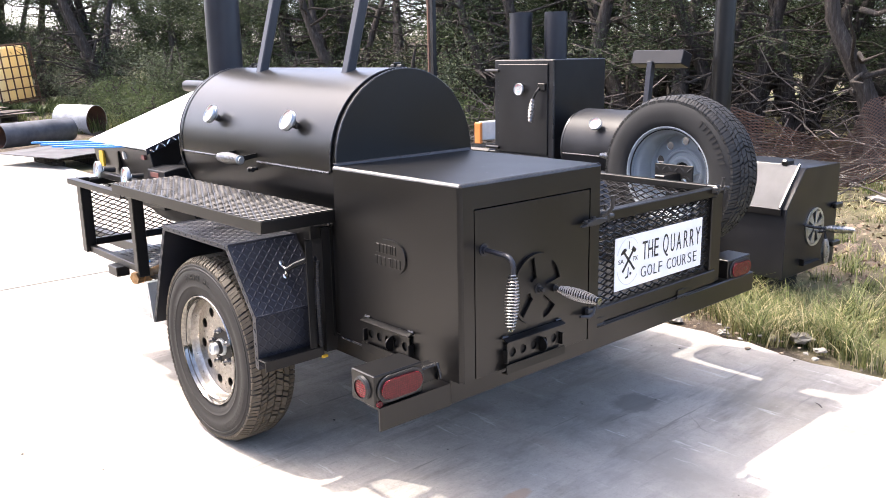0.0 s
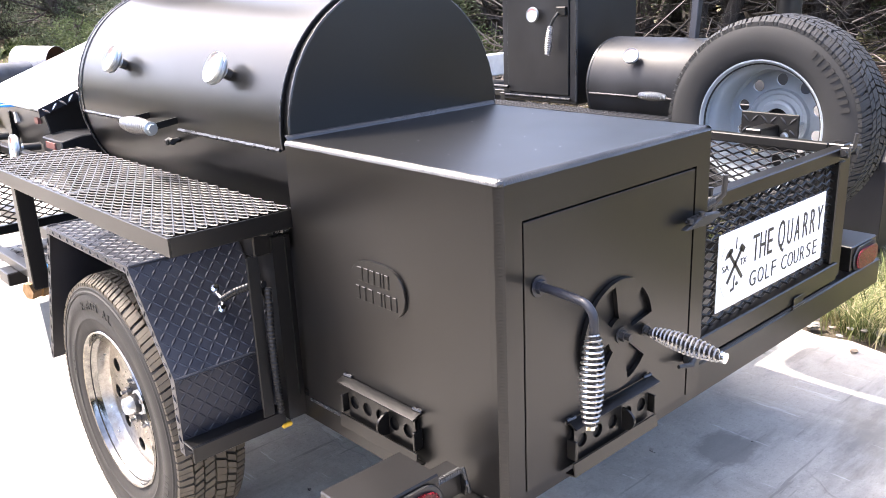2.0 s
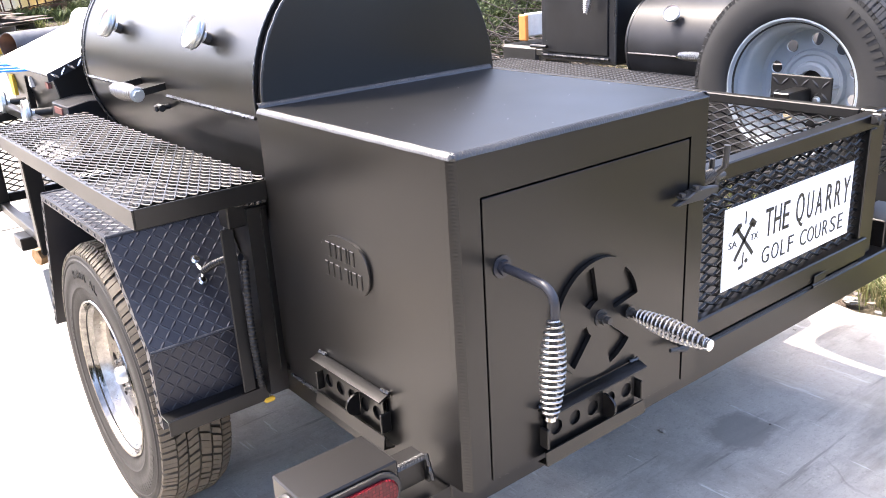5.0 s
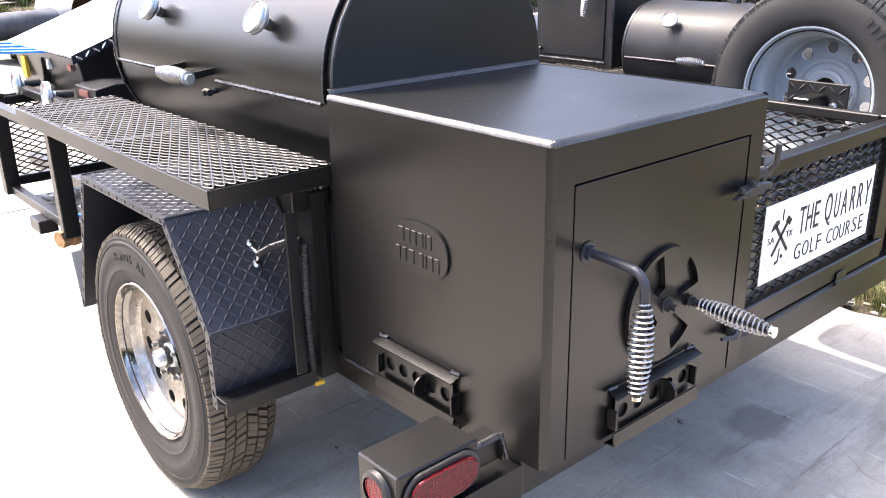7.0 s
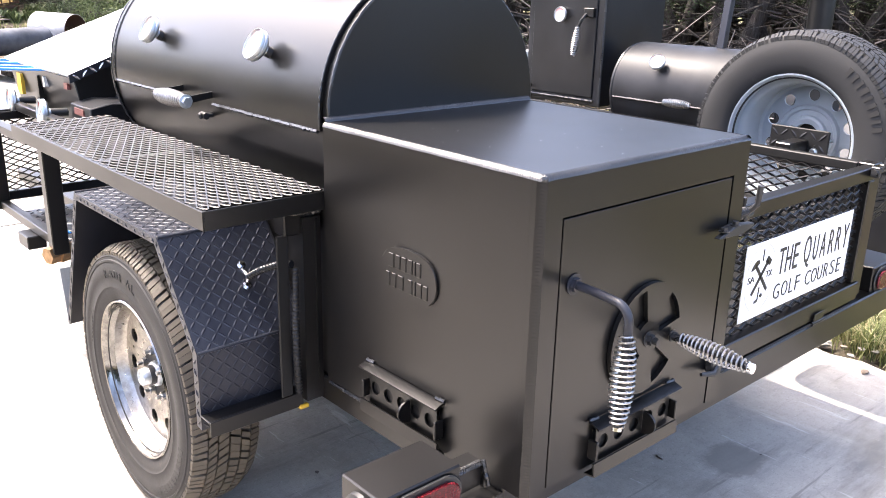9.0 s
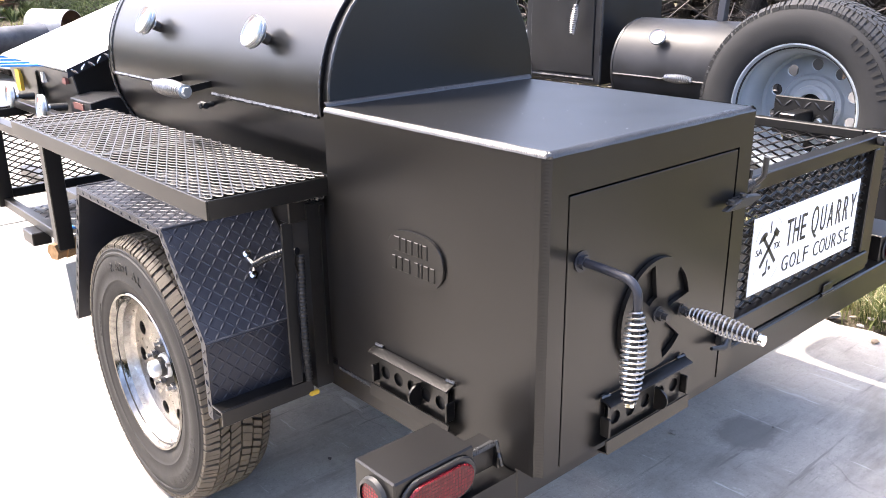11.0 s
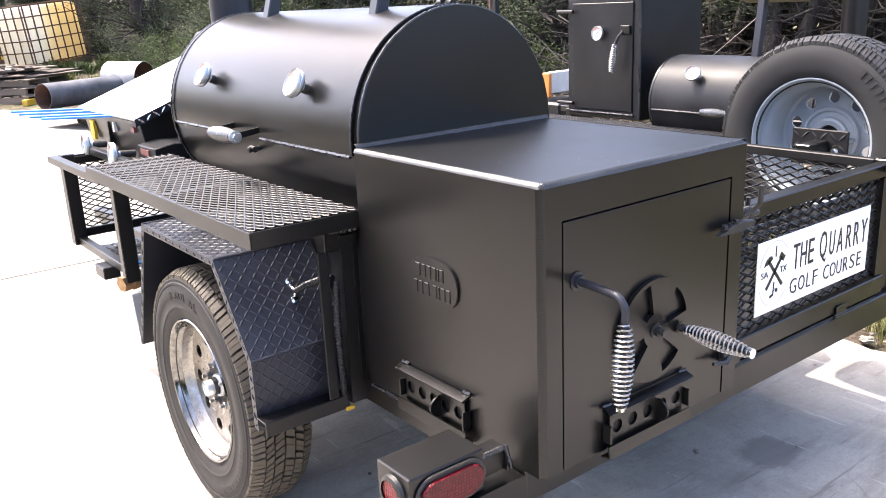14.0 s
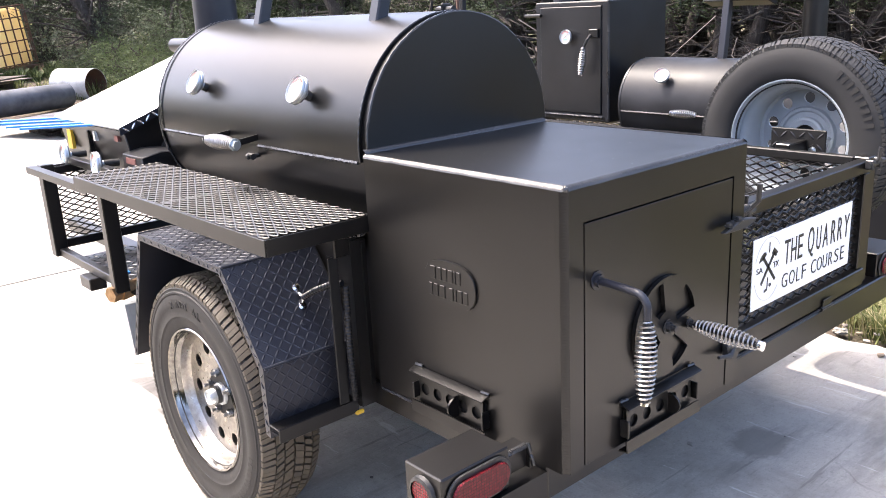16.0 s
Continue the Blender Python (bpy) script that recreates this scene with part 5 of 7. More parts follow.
# crossed tools emblem: flat strokes in the sign's plane
def stroke(pts, name="emblem"):
    part(name, prism(B(), pts, "y", face - 0.0012, face), INK, sign, "", 0)


def bar(x0, z0, x1, z1, w):
    d = Vector((x1 - x0, z1 - z0)).normalized()
    q = Vector((-d.y, d.x)) * w / 2
    return [(x0 + q.x, z0 + q.y), (x1 + q.x, z1 + q.y), (x1 - q.x, z1 - q.y), (x0 - q.x, z0 - q.y)]


stroke(bar(0.921, 0.627, 0.853, 0.703, 0.009))
stroke(bar(0.849, 0.627, 0.913, 0.703, 0.009), "emblem")
stroke([(0.835, 0.690), (0.843, 0.704), (0.858, 0.714), (0.868, 0.713), (0.871, 0.705), (0.861, 0.698), (0.852, 0.694)])
stroke([(0.900, 0.703), (0.911, 0.716), (0.930, 0.702), (0.921, 0.690)])
stroke(bar(0.886, 0.708, 0.886, 0.737, 0.003))
stroke(bar(0.884, 0.640, 0.882, 0.606, 0.0035))
stroke([(0.868, 0.600), (0.868, 0.607), (0.884, 0.610), (0.884, 0.604)])
stroke([(0.897 + 0.0055 * math.cos(2 * math.pi * k / 14), 0.616 + 0.0055 * math.sin(2 * math.pi * k / 14)) for k in range(14)])
for d0, d1 in ((40, 160), (200, 320)):
    n = 20
    ins = [(0.884 + 0.070 * math.cos(radians(d0 + (d1 - d0) * k / n)), 0.664 + 0.086 * math.sin(radians(d0 + (d1 - d0) * k / n))) for k in range(n + 1)]
    out = [(0.884 + 0.0715 * math.cos(radians(d1 + (d0 - d1) * k / n)), 0.664 + 0.0875 * math.sin(radians(d1 + (d0 - d1) * k / n))) for k in range(n + 1)]
    part("emblem_ring", prism(B(), ins + out, "y", face - 0.0008, face), PALE, sign, "", 0)

# ---- spare wheel ----
SC = Vector((1.72, 0.42, 0.868))
S = Matrix.Translation(SC)
st = part("spare_wheel", moved(tyre_mesh(0.342, 0.104, 0.2, 88, True), S), SPARE_RUBBER, trailer, "spare tyre on a silver steel rim")
part("tread", moved(tread_blocks(0.342, 0.104, 72, 5), S), SPARE_RUBBER, st)
raised_bars(0.285, -0.104 * 1.04, 2.2, 9, 0.085, 0.03, 0.055, -1, S, st)
bm = lathe(B(), [(0.2, -0.082), (0.214, -0.09), (0.214, -0.094), (0.206, -0.095), (0.199, -0.086), (0.197, -0.055), (0.186, -0.05), (0.176, -0.035), (0.174, 0.045), (0.16, 0.056), (0.176, 0.06), (0.2, 0.085)], axis="x", seg=88)
rim = part("rim", moved(bm, S), SILVER, st, "silver painted steel rim")


def back_dish(r):
    return 0.05 - 0.012 * max(0.0, min(1.0, (0.1 - r) / 0.025))


bm = wheel_disc(0.055, 0.163, 0.019, 0.134, 10, back_dish)
part("wheel_disc", moved(bm, S), SILVER, st)
bm = lathe(B(), [(0.042, 0.03), (0.058, 0.026), (0.066, 0.03), (0.07, 0.044), (0.084, 0.046), (0.09, 0.038), (0.1, 0.038), (0.108, 0.052), (0.042, 0.054)], axis="x", seg=48, closed=True)
part("hub_face", moved(bm, S), SILVER, st, "pressed hub ring of the rim")
# Black disc standing for the dark inside the open hub.
part("hub_hole", moved(lathe(B(), [(0, 0.052), (0.044, 0.052), (0.044, 0.06), (0, 0.06)], axis="x", seg=32), S), FLAT_BLACK, st)
bm = box(B(), 1.628, 1.636, 0.287, 0.48, 0.795, 0.914, 0.003)
bracket = part("spare_bracket", bm, FLAT_BLACK, trailer, "black chequer-plate bracket of the spare wheel")
bm = B()
treads(bm, (1.6278, 0.29, 0.80), (0, 1, 0), (0, 0, 1), 0.19, 0.112, (-1, 0, 0), 0.03, 0.017)
part("treads", bm, BLACK, bracket)
part("mount_arm", box(B(), 1.51, 1.628, 0.35, 0.40, 0.832, 0.88, 0.003), BLACK, bracket)
for y in (0.33, 0.43):
    bm = tube(B(), [(1.636, y, 0.868), (1.745, y, 0.868)], 0.007, 8)
    part("mount_stud", bm, ZINC, bracket)
    part("mount_bolt", bolt(B(), (1.628, y, 0.845), (-1, 0, 0), 0.009, 0.008), ZINC, bracket)

# ---- gas grill on the front of the trailer ----
grill = thing("grill", (0.3, 2.4, 0.70), "black steel grill with a bright sloped stainless lid", "grill")
GX0, GX1, GY0, GY1 = -0.03, 0.56, 2.03, 2.73
bm = B()
prism(bm, [(GX0 + 0.05, 0.72), (GX1, 0.72), (GX1, 1.225), (GX0, 1.0)], "y", GY0, GY1, 0.003)
body = part("grill_body", bm, BLACK, grill, "black sheet-steel grill box")
bm = B()
prism(bm, [(GX0 - 0.012, 1.003), (GX1 + 0.01, 1.23), (GX1 + 0.01, 1.237), (GX0 - 0.012, 1.012)], "y", GY0 + 0.002, GY1 + 0.01, 0.002)
part("lid", bm, LID, grill, "bright stainless sloped lid")
bm = B()
prism(bm, [(GX0 - 0.014, 0.985), (GX1 + 0.01, 1.212), (GX1 + 0.01, 1.2395), (GX0 - 0.014, 1.0135)], "y", GY0 - 0.006, GY0 + 0.0015)
edge = part("lid_edge", bm, SKY_BLACK, grill, "chequer-plate lid edge")
d = Vector((GX1 - GX0, 0, 0.226))
bm = B()
treads(bm, Vector((GX0 - 0.005, GY0 - 0.0062, 0.984)), d, Vector((0, 0, 1)), 0.6, 0.03, (0, -1, 0), 0.029, 0.015, 0.003)
part("treads", bm, CHROME, edge)
for y in (2.15, 2.49):
    gauge(grill, (-0.113, y - 0.02, 0.884), (-1, 0.08, 0.05), 0.045, 0.085, "control_gauge", "round chrome dial knob on a stem")
bm = box(B(), GX0 - 0.0005, GX0 + 0.012, 2.60, 2.648, 0.885, 0.962)
part("warning_label", bm, YELLOW, grill, "yellow warning label")
bm = box(B(), GX0 - 0.004, GX0 + 0.012, 2.085, 2.118, 0.958, 0.978)
part("maker_label", bm, DULL_RED, grill)
bm = box(B(), GX0 - 0.003, GX0 + 0.02, 2.318, 2.338, 0.942, 0.978)
part("maker_label", bm, PALE, grill)
bm = box(B(), GX0 - 0.002, GX0 + 0.02, 2.395, 2.415, 0.80, 0.975, 0.002)
part("seam_post", bm, BLACK, grill)
bm = B()
prism(bm, [(-0.05, 0.862), (0.12, 0.862), (0.12, 0.93), (0.02, 0.938), (-0.05, 0.925)], "y", 1.845, 2.02, 0.003)
part("burner_box", bm, GREY_BLACK, grill)
part("maker_label", box(B(), -0.054, -0.048, 1.90, 1.98, 0.895, 0.915), DULL_RED, grill)
tools = thing("skewer_set", (-0.1, 2.6, 1.0), "row of bright blue bars laid over the grill's edge", "grill tool")
for x, y in ((0.004, 2.288), (-0.012, 2.405), (-0.018, 2.557), (-0.018, 2.7)):
    bm = box(B(), -0.32, 0.0, -0.008, 0.008, 0.999, 1.008, 0.002)
    bmesh.ops.transform(bm, verts=bm.verts[:], matrix=Matrix.Translation((x, y, 0)) @ Matrix.Rotation(radians(-38), 4, "Z"))
    part("blue_bar", bm, BLUE, tools)

bm = lathe(B(), [(0.024, 2.62), (0.031, 2.62), (0.031, 2.96), (0.024, 2.96)], (0.62, 0, 1.252), "y", 28, True)
part("hinge_bracket", box(B(), 0.561, 0.62, 2.65, 2.71, 1.15, 1.226, 0.002), BLACK, grill)
part("hinge_pipe", bm, GREY_BLACK, grill, "short open pipe along the lid's hinge")


# ---- ground ----
def rise(x, y):
    """Height of the ground beyond the slab."""
    far = max(0.0, y - 14.5 + 0.25 * x)
    h = -0.035 + min(1.6, 0.10 * far)
    side = max(0.0, x - 6.0)
    h += min(0.8, 0.035 * side)
    if x > 2.3 or y > 16 or x < -2.6 or y < -9:
        h += 0.05 * noise.noise((x * 0.6, y * 0.6, 0.3)) + 0.02 * noise.noise((x * 2.1, y * 2.1, 4.0))
    return h


bm = B()
xs = [-400, -120, -50, -25, -14] + [-10 + 0.5 * k for k in range(61)] + [24, 40, 90, 400]
ys = [-400, -120, -50, -25, -14] + [-10 + 0.5 * k for k in range(81)] + [34, 50, 120, 400]
grid = [[bm.verts.new((x, y, rise(x, y) - (0.05 if (-2.6 < x < 2.0 and -5.5 < y < 13) else 0))) for x in xs] for y in ys]
for r0, r1 in zip(grid, grid[1:]):
    for k in range(len(xs) - 1):
        bm.faces.new((r0[k], r0[k + 1], r1[k + 1], r1[k]))
single("ground", bm, DIRT, "leaf-strewn brown dirt with weeds", "ground", kind="structure", smooth=60)

# concrete slab in two pours, with a broken outer edge
rnd = random.Random(8)
east = []
y = -5.5
while y < 15.5:
    base_x = 2.10 + 0.06 * math.sin(y * 0.9) + (0.05 if y < -0.2 else 0) - (max(0, y - 12.6) * 0.3) + max(0, min(1, (y - 8) / 4)) * 0.25
    east.append((base_x + rnd.uniform(-0.035, 0.035), y))
    y += rnd.uniform(0.09, 0.22) if y < 4 else 0.5
for lo, hi in ((-5.5, 4.0), (4.024, 15.5)):
    pts = [p for p in east if lo < p[1] < hi]
    # West edge, out of view, is drawn in so side plates mirror less slab.
    poly = [(-2.6, lo), (pts[0][0], lo)] + pts + [(pts[-1][0], hi), (-2.6, hi)]
    bm = prism(B(), poly, "z", -0.12, 0.0)
    single("pavement", bm, CONCRETE, "pale worn concrete slab with stains", "pavement", kind="structure", smooth=0)

single("joint_filler", box(B(), -2.6, 2.2, 4.0004, 4.0236, -0.06, -0.003), JOINT, "dirty dark filler in the slab's joint", "joint", kind="structure", at=(-0.5, 4.013, -0.06))


def chip(x, y, s, seed):
    bm = B()
    r = random.Random(seed)
    bmesh.ops.create_icosphere(bm, subdivisions=2 if s > 0.025 else 1, radius=s)
    for vtx in bm.verts:
        vtx.co = Vector((vtx.co.x * r.uniform(0.6, 1.4), vtx.co.y * r.uniform(0.6, 1.4), vtx.co.z * 0.45 * r.uniform(0.6, 1.3)))
    bmesh.ops.translate(bm, verts=bm.verts[:], vec=(x, y, s * 0.3))
    return bm


rnd = random.Random(12)
single("pebble", chip(0.978, 0.346, 0.014, 1), ROCK, "small pale stone chip on the slab", "pebble", "pebbles on the slab", smooth=0)
for k in range(46):
    x, y = rnd.uniform(-2.2, 2.0), rnd.uniform(-1.2, 2.2)
    single("pebble", chip(x, y, rnd.uniform(0.002, 0.007), 20 + k), TWIG if k % 3 else ROCK, "small stone or bark crumb on the slab", "pebble", "pebbles on the slab", smooth=0)
bm = B()
tube(bm, [(1.62, -0.35, 0.003), (1.64, -0.33, 0.004), (1.65, -0.31, 0.003)], [0.0015, 0.0025, 0.001], 6)
single("twig", bm, TWIG, "short dark twig lying on the slab", "twig")

# ---- second smoker trailer, behind ----
pit = thing("smoker_trailer", (3.3, 1.6, 0), "dusty black smoker trailer with an upright cabinet and a round chamber", "trailer")
AX = 2.95
bm = box(B(), AX, AX + 0.56, 2.21, 2.79, 0.64, 1.352, 0.006)
cab = part("warming_cabinet", bm, GREY_BLACK, pit, "upright grey-black warming cabinet")
part("cabinet_door", box(B(), AX - 0.014, AX - 0.0005, 2.262, 2.74, 0.69, 1.322, 0.004), GREY_BLACK, cab, "flush cabinet door")
for y0, y1, z0, z1 in ((2.222, 2.26, 0.66, 1.345), (2.742, 2.78, 0.66, 1.345), (2.2605, 2.7415, 0.66, 0.688), (2.2605, 2.7415, 1.324, 1.345)):
    part("door_trim", box(B(), AX - 0.006, AX - 0.0005, y0, y1, z0, z1, 0.001), WORN_SHEEN_BLACK, cab)
seam((AX - 0.002, 2.208, 0.66), (AX - 0.002, 2.208, 1.35), (0, 0.0, 0), (-0.006, 0.012, 0), 53, cab, pitch=0.01)
for z in (0.72, 1.275):
    part("cabinet_hinge", tube(B(), [(AX - 0.03, 2.72, z), (AX - 0.03, 2.85, z)], 0.011, 10), BLACK, cab)
bm = B()
tube(bm, [(AX - 0.01, 2.33, 1.17), (AX - 0.06, 2.33, 1.13), (AX - 0.07, 2.35, 1.08)], 0.008, 8)
box(bm, AX - 0.03, AX - 0.012, 2.275, 2.345, 1.14, 1.19, 0.003)
part("cabinet_handle", bm, BLACK, cab)
part("coil_grip", coil(B(), (AX - 0.07, 2.35, 1.085), (AX - 0.075, 2.37, 0.925), 0.01, 0.02, 16, 0.004), SPRING, cab, "bright coil spring grip")
gauge(cab, (AX - 0.05, 2.505, 1.148), (-1, -0.05, 0.02), 0.042, 0.045)
for x, y in ((3.06, 2.63), (3.2, 2.42)):
    bm = lathe(B(), [(0.082, 1.352), (0.082, 1.68), (0.076, 1.68), (0.076, 1.352)], (x, y, 0), "z", 32, True)
    part("exhaust_pipe", bm, SKY_BLACK, cab, "short exhaust stack")
bead((AX - 0.016, 2.25, 0.672), (AX - 0.016, 2.76, 0.672), 0.008, 51, cab)
DX, DZ, DR = 3.11, 0.765, 0.247
bm = lathe(B(), [(0, 1.02), (DR, 1.02), (DR, 2.08), (0, 2.08)], (DX, 0, DZ), "y", 72)
drum = part("round_chamber", bm, WORN_SHEEN_BLACK, pit, "horizontal round cooking chamber")
bm = B()
prism(bm, [(DX + (DR + 0.006) * math.cos(radians(a)), DZ + (DR + 0.006) * math.sin(radians(a))) for a in range(85, 190, 4)] + [(DX + (DR - 0.002) * math.cos(radians(a)), DZ + (DR - 0.002) * math.sin(radians(a))) for a in range(189, 84, -4)], "y", 1.1, 2.05)
part("chamber_door", bm, WORN_SHEEN_BLACK, drum)
part("end_weld", lathe(B(), [(DR - 0.003, 2.062), (DR + 0.0035, 2.066), (DR + 0.004, 2.071), (DR - 0.003, 2.076)], (DX, 0, DZ), "y", 72, True), WELD, drum)
bead((DX - DR - 0.004, 1.1, 0.732), (DX - DR - 0.004, 2.05, 0.732), 0.007, 52, drum, None, 0.012)
gauge(drum, (2.868, 1.79, 0.942), (-0.8, -0.25, 0.5), 0.042, 0.06)
part("coil_grip", coil(B(), (2.76, 1.66, 0.755), (2.76, 1.50, 0.755), 0.01, 0.02, 14, 0.004), SPRING, drum)
bm = B()
m = Matrix.Translation((3.11, 1.57, 1.005)) @ Matrix.Rotation(radians(7), 4, "Y")
box(bm, -0.02, 0.02, -0.02, 0.02, 0.0, 0.33, 0.003)
part("counterweight_arm", moved(bm, m), SKY_BLACK, drum)
bm = B()
box(bm, -0.05, 0.05, 1.36, 1.74, -0.045, 0.045, 0.004)
part("counterweight", moved(bm, Matrix.Translation((3.204, -0.017, 1.345)) @ Matrix.Rotation(radians(18), 4, "Y")), GREY_BLACK, drum, "grey counterweight bar")
bm = lathe(B(), [(0.062, 0.9), (0.062, 2.6), (0.057, 2.6), (0.057, 0.9)], (3.394, 1.203, 0), "z", 36, True)
part("chimney", bm, BLACK, pit, "tall black pipe chimney")
# rear firebox of the second trailer
FY0, FY1, FXa, FXb, FZ0, FZ1 = 0.46, 1.05, 2.87, 3.50, 0.135, 0.735
bm = prism(B(), [(FXa, FZ0), (FXb, FZ0), (FXb, FZ1), (FXa + 0.19, FZ1 + 0.01), (FXa, 0.533)], "y", FY0, FY1, 0.003)
f2 = part("firebox", bm, GREY_BLACK, pit, "chamfered grey-black steel firebox")
bm = B()
prism(bm, [(FXa - 0.012, 0.528), (FXa + 0.188, FZ1 + 0.016), (FXa + 0.184, FZ1 + 0.022), (FXa - 0.02, 0.534)], "y", FY0 + 0.03, FY1 - 0.02)
# Lid's base lightened to stand for the sky its slope reflects.
part("firebox_lid", bm, painted("lightened_lid_black", (0.04, 0.04, 0.042), (0.075, 0.075, 0.077), (0.6, 0.75), spec=0.4), f2)
bm = B()
box(bm, FXa + 0.2, FXa + 0.23, FY0 + 0.1, FY1 - 0.1, FZ1 + 0.01, FZ1 + 0.022, 0.002)
box(bm, FXa + 0.17, FXa + 0.26, FY0 + 0.1, FY0 + 0.14, FZ1 + 0.012, FZ1 + 0.05, 0.01)
part("lid_hinge", bm, BLACK, f2)
fv = Vector((3.215, FY0 - 0.004, 0.39))
part("damper_rim", lathe(B(), [(0.094, FY0 - 0.008), (0.112, FY0 - 0.008), (0.112, FY0 - 0.0015), (0.094, FY0 - 0.0015)], (fv.x, 0, fv.z), "y", 40, True), ZINC, f2)
part("damper_wheel", tube(B(), [(fv.x, FY0 - 0.012, fv.z), (fv.x, FY0 - 0.001, fv.z)], 0.025, 16), ZINC, f2, "pale pinwheel air damper")
for k in range(6):
    poly = [(fv.x + r * math.cos(radians(k * 60 + a)), fv.z + r * math.sin(radians(k * 60 + a))) for r, a in ((0.026, 0), (0.1, 0), (0.103, 10), (0.103, 20), (0.1, 30), (0.026, 30))]
    part("blade", prism(B(), poly, "y", FY0 - 0.008, FY0 - 0.002), ZINC, f2)
part("lid_lip", prism(B(), [(FXa - 0.021, 0.5), (FXa - 0.013, 0.5), (FXa - 0.013, 0.5275), (FXa - 0.021, 0.5325)], "y", FY0 + 0.028, FY1 - 0.02), BLACK, f2)
part("lid_rib", prism(B(), [(FXa - 0.016, 0.536), (FXa + 0.186, FZ1 + 0.023), (FXa + 0.184, FZ1 + 0.033), (FXa - 0.02, 0.546)], "y", FY0 + 0.03, FY0 + 0.04), GREY_BLACK, f2)
part("door_handle", tube(B(), [(3.08, FY0 - 0.002, 0.42), (3.1, FY0 - 0.05, 0.41), (3.16, FY0 - 0.09, 0.40)], 0.008, 8), BLACK, f2)
part("damper_handle", tube(B(), [(3.27, FY0 - 0.01, 0.35), (3.21, FY0 - 0.07, 0.37), (3.2, FY0 - 0.08, 0.33)], 0.008, 8), BLACK, f2)
for z in (0.24, 0.47):
    part("door_hinge", box(B(), 3.42, 3.52, FY0 - 0.03, FY0 - 0.002, z, z + 0.03, 0.006), BLACK, f2)
part("coil_grip", coil(B(), (3.16, FY0 - 0.09, 0.40), (3.28, FY0 - 0.2, 0.385), 0.01, 0.02, 22, 0.0034), SPRING, f2)
part("coil_grip", coil(B(), (3.2, FY0 - 0.08, 0.33), (3.205, FY0 - 0.085, 0.19), 0.01, 0.02, 24, 0.0034), SPRING, f2)
bm = B()
strip(bm, [(3.06, 0.225), (3.06, 0.19), (3.28, 0.19)], "y", FY0 - 0.03, FY0 - 0.002, 0.004)
part("air_slide", bm, BLACK, f2)
# its mesh table, boards and frame
bm = B()
box(bm, 2.42, 2.45, 1.0, 3.05, 0.60, 0.632, 0.003)
box(bm, 3.5, 3.55, 0.9, 3.4, 0.56, 0.60, 0.003)
for y in (1.0, 2.0, 3.02):
    box(bm, 2.451, 2.94, y, y + 0.03, 0.60, 0.628, 0.003)
table = part("mesh_table", bm, BLACK, pit, "expanded metal side table")
bm = B()
diamonds(bm, (2.44, 1.0, 0.631), (0, 1, 0), (1, 0, 0), 2.05, 0.5, 0.05, 0.026, 0.0045)
part("table_mesh", bm, MESH_BLACK, table)
bm = B()
for x, y in ((2.5, 1.1), (2.5, 2.9), (3.4, 1.1), (3.4, 3.2), (3.0, 2.0)):
    box(bm, x, x + 0.05, y, y + 0.05, -0.04, 0.60, 0.003)
box(bm, 2.5, 3.45, 1.1, 1.15, 0.38, 0.43, 0.003)
box(bm, 2.5, 2.55, 1.15, 3.2, 0.38, 0.43, 0.003)
part("frame", bm, BLACK, pit)
bm = B()
box(bm, 3.0, 3.4, 0.62, 1.0, -0.05, 0.134, 0.01)
part("firebox_stand", bm, FLAT_BLACK, pit)
boards = thing("board_stack", (2.6, 3.3, 0), "grey plank offcuts lying on a low stand", "boards")
for k, (x, y, w, l, a) in enumerate(((2.45, 3.35, 0.16, 0.5, 8), (2.66, 3.30, 0.16, 0.55, -4), (2.85, 3.38, 0.15, 0.48, 12), (2.56, 3.16, 0.12, 0.4, 22))):
    bm = box(B(), -w / 2, w / 2, -l / 2, l / 2, 0, 0.022, 0.002, 1)
    part("board", moved(bm, pose(x, y, 0.57 + 0.023 * (k == 3), 0, 0, a)), GREY_BLACK, boards)
part("stand", box(B(), 2.4, 2.95, 3.1, 3.6, -0.04, 0.569, 0.01), FLAT_BLACK, boards)


# ---- far yard: tote, pallets, pipes, machine ----
tote_m = pose(3.56, 18.25, 0.43, -2, -5, 24) @ Matrix.Scale(1.22, 4)
tote = thing("liquid_tote", (3.5, 18.3, 0.43), "yellowed plastic tank in a rusty wire cage, standing tilted", "tank")
bm = box(B(), -0.52, 0.52, -0.42, 0.42, 0.1, 1.02, 0.06, 3)
part("tank", moved(bm, tote_m), TANK, tote, "translucent yellowed plastic tank")
for k in range(6):
    z = 0.12 + k * 0.185
    bm = B()
    ring = [(-0.55, -0.45, z), (0.55, -0.45, z), (0.55, 0.45, z), (-0.55, 0.45, z), (-0.55, -0.45, z)]
    for a, c in zip(ring, ring[1:]):
        tube(bm, [a, c], 0.011, 6)
    part("cage_bar", moved(bm, tote_m), RUST, tote)
for k in range(8):
    for s in (-1, 1):
        x = -0.55 + 1.1 * k / 7
        part("cage_bar", moved(tube(B(), [(x, 0.46 * s, 0.1), (x, 0.46 * s, 1.05)], 0.012, 6), tote_m), RUST, tote)
for k in range(5):
    for s in (-1, 1):
        y = -0.4 + 0.8 * k / 4
        part("cage_bar", moved(tube(B(), [(0.56 * s, y, 0.1), (0.56 * s, y, 1.05)], 0.012, 6), tote_m), RUST, tote)
bm = B()
for y in (-0.4, 0, 0.4):
    box(bm, -0.55, 0.55, y - 0.05, y + 0.05, -0.08, 0.04, 0.006)
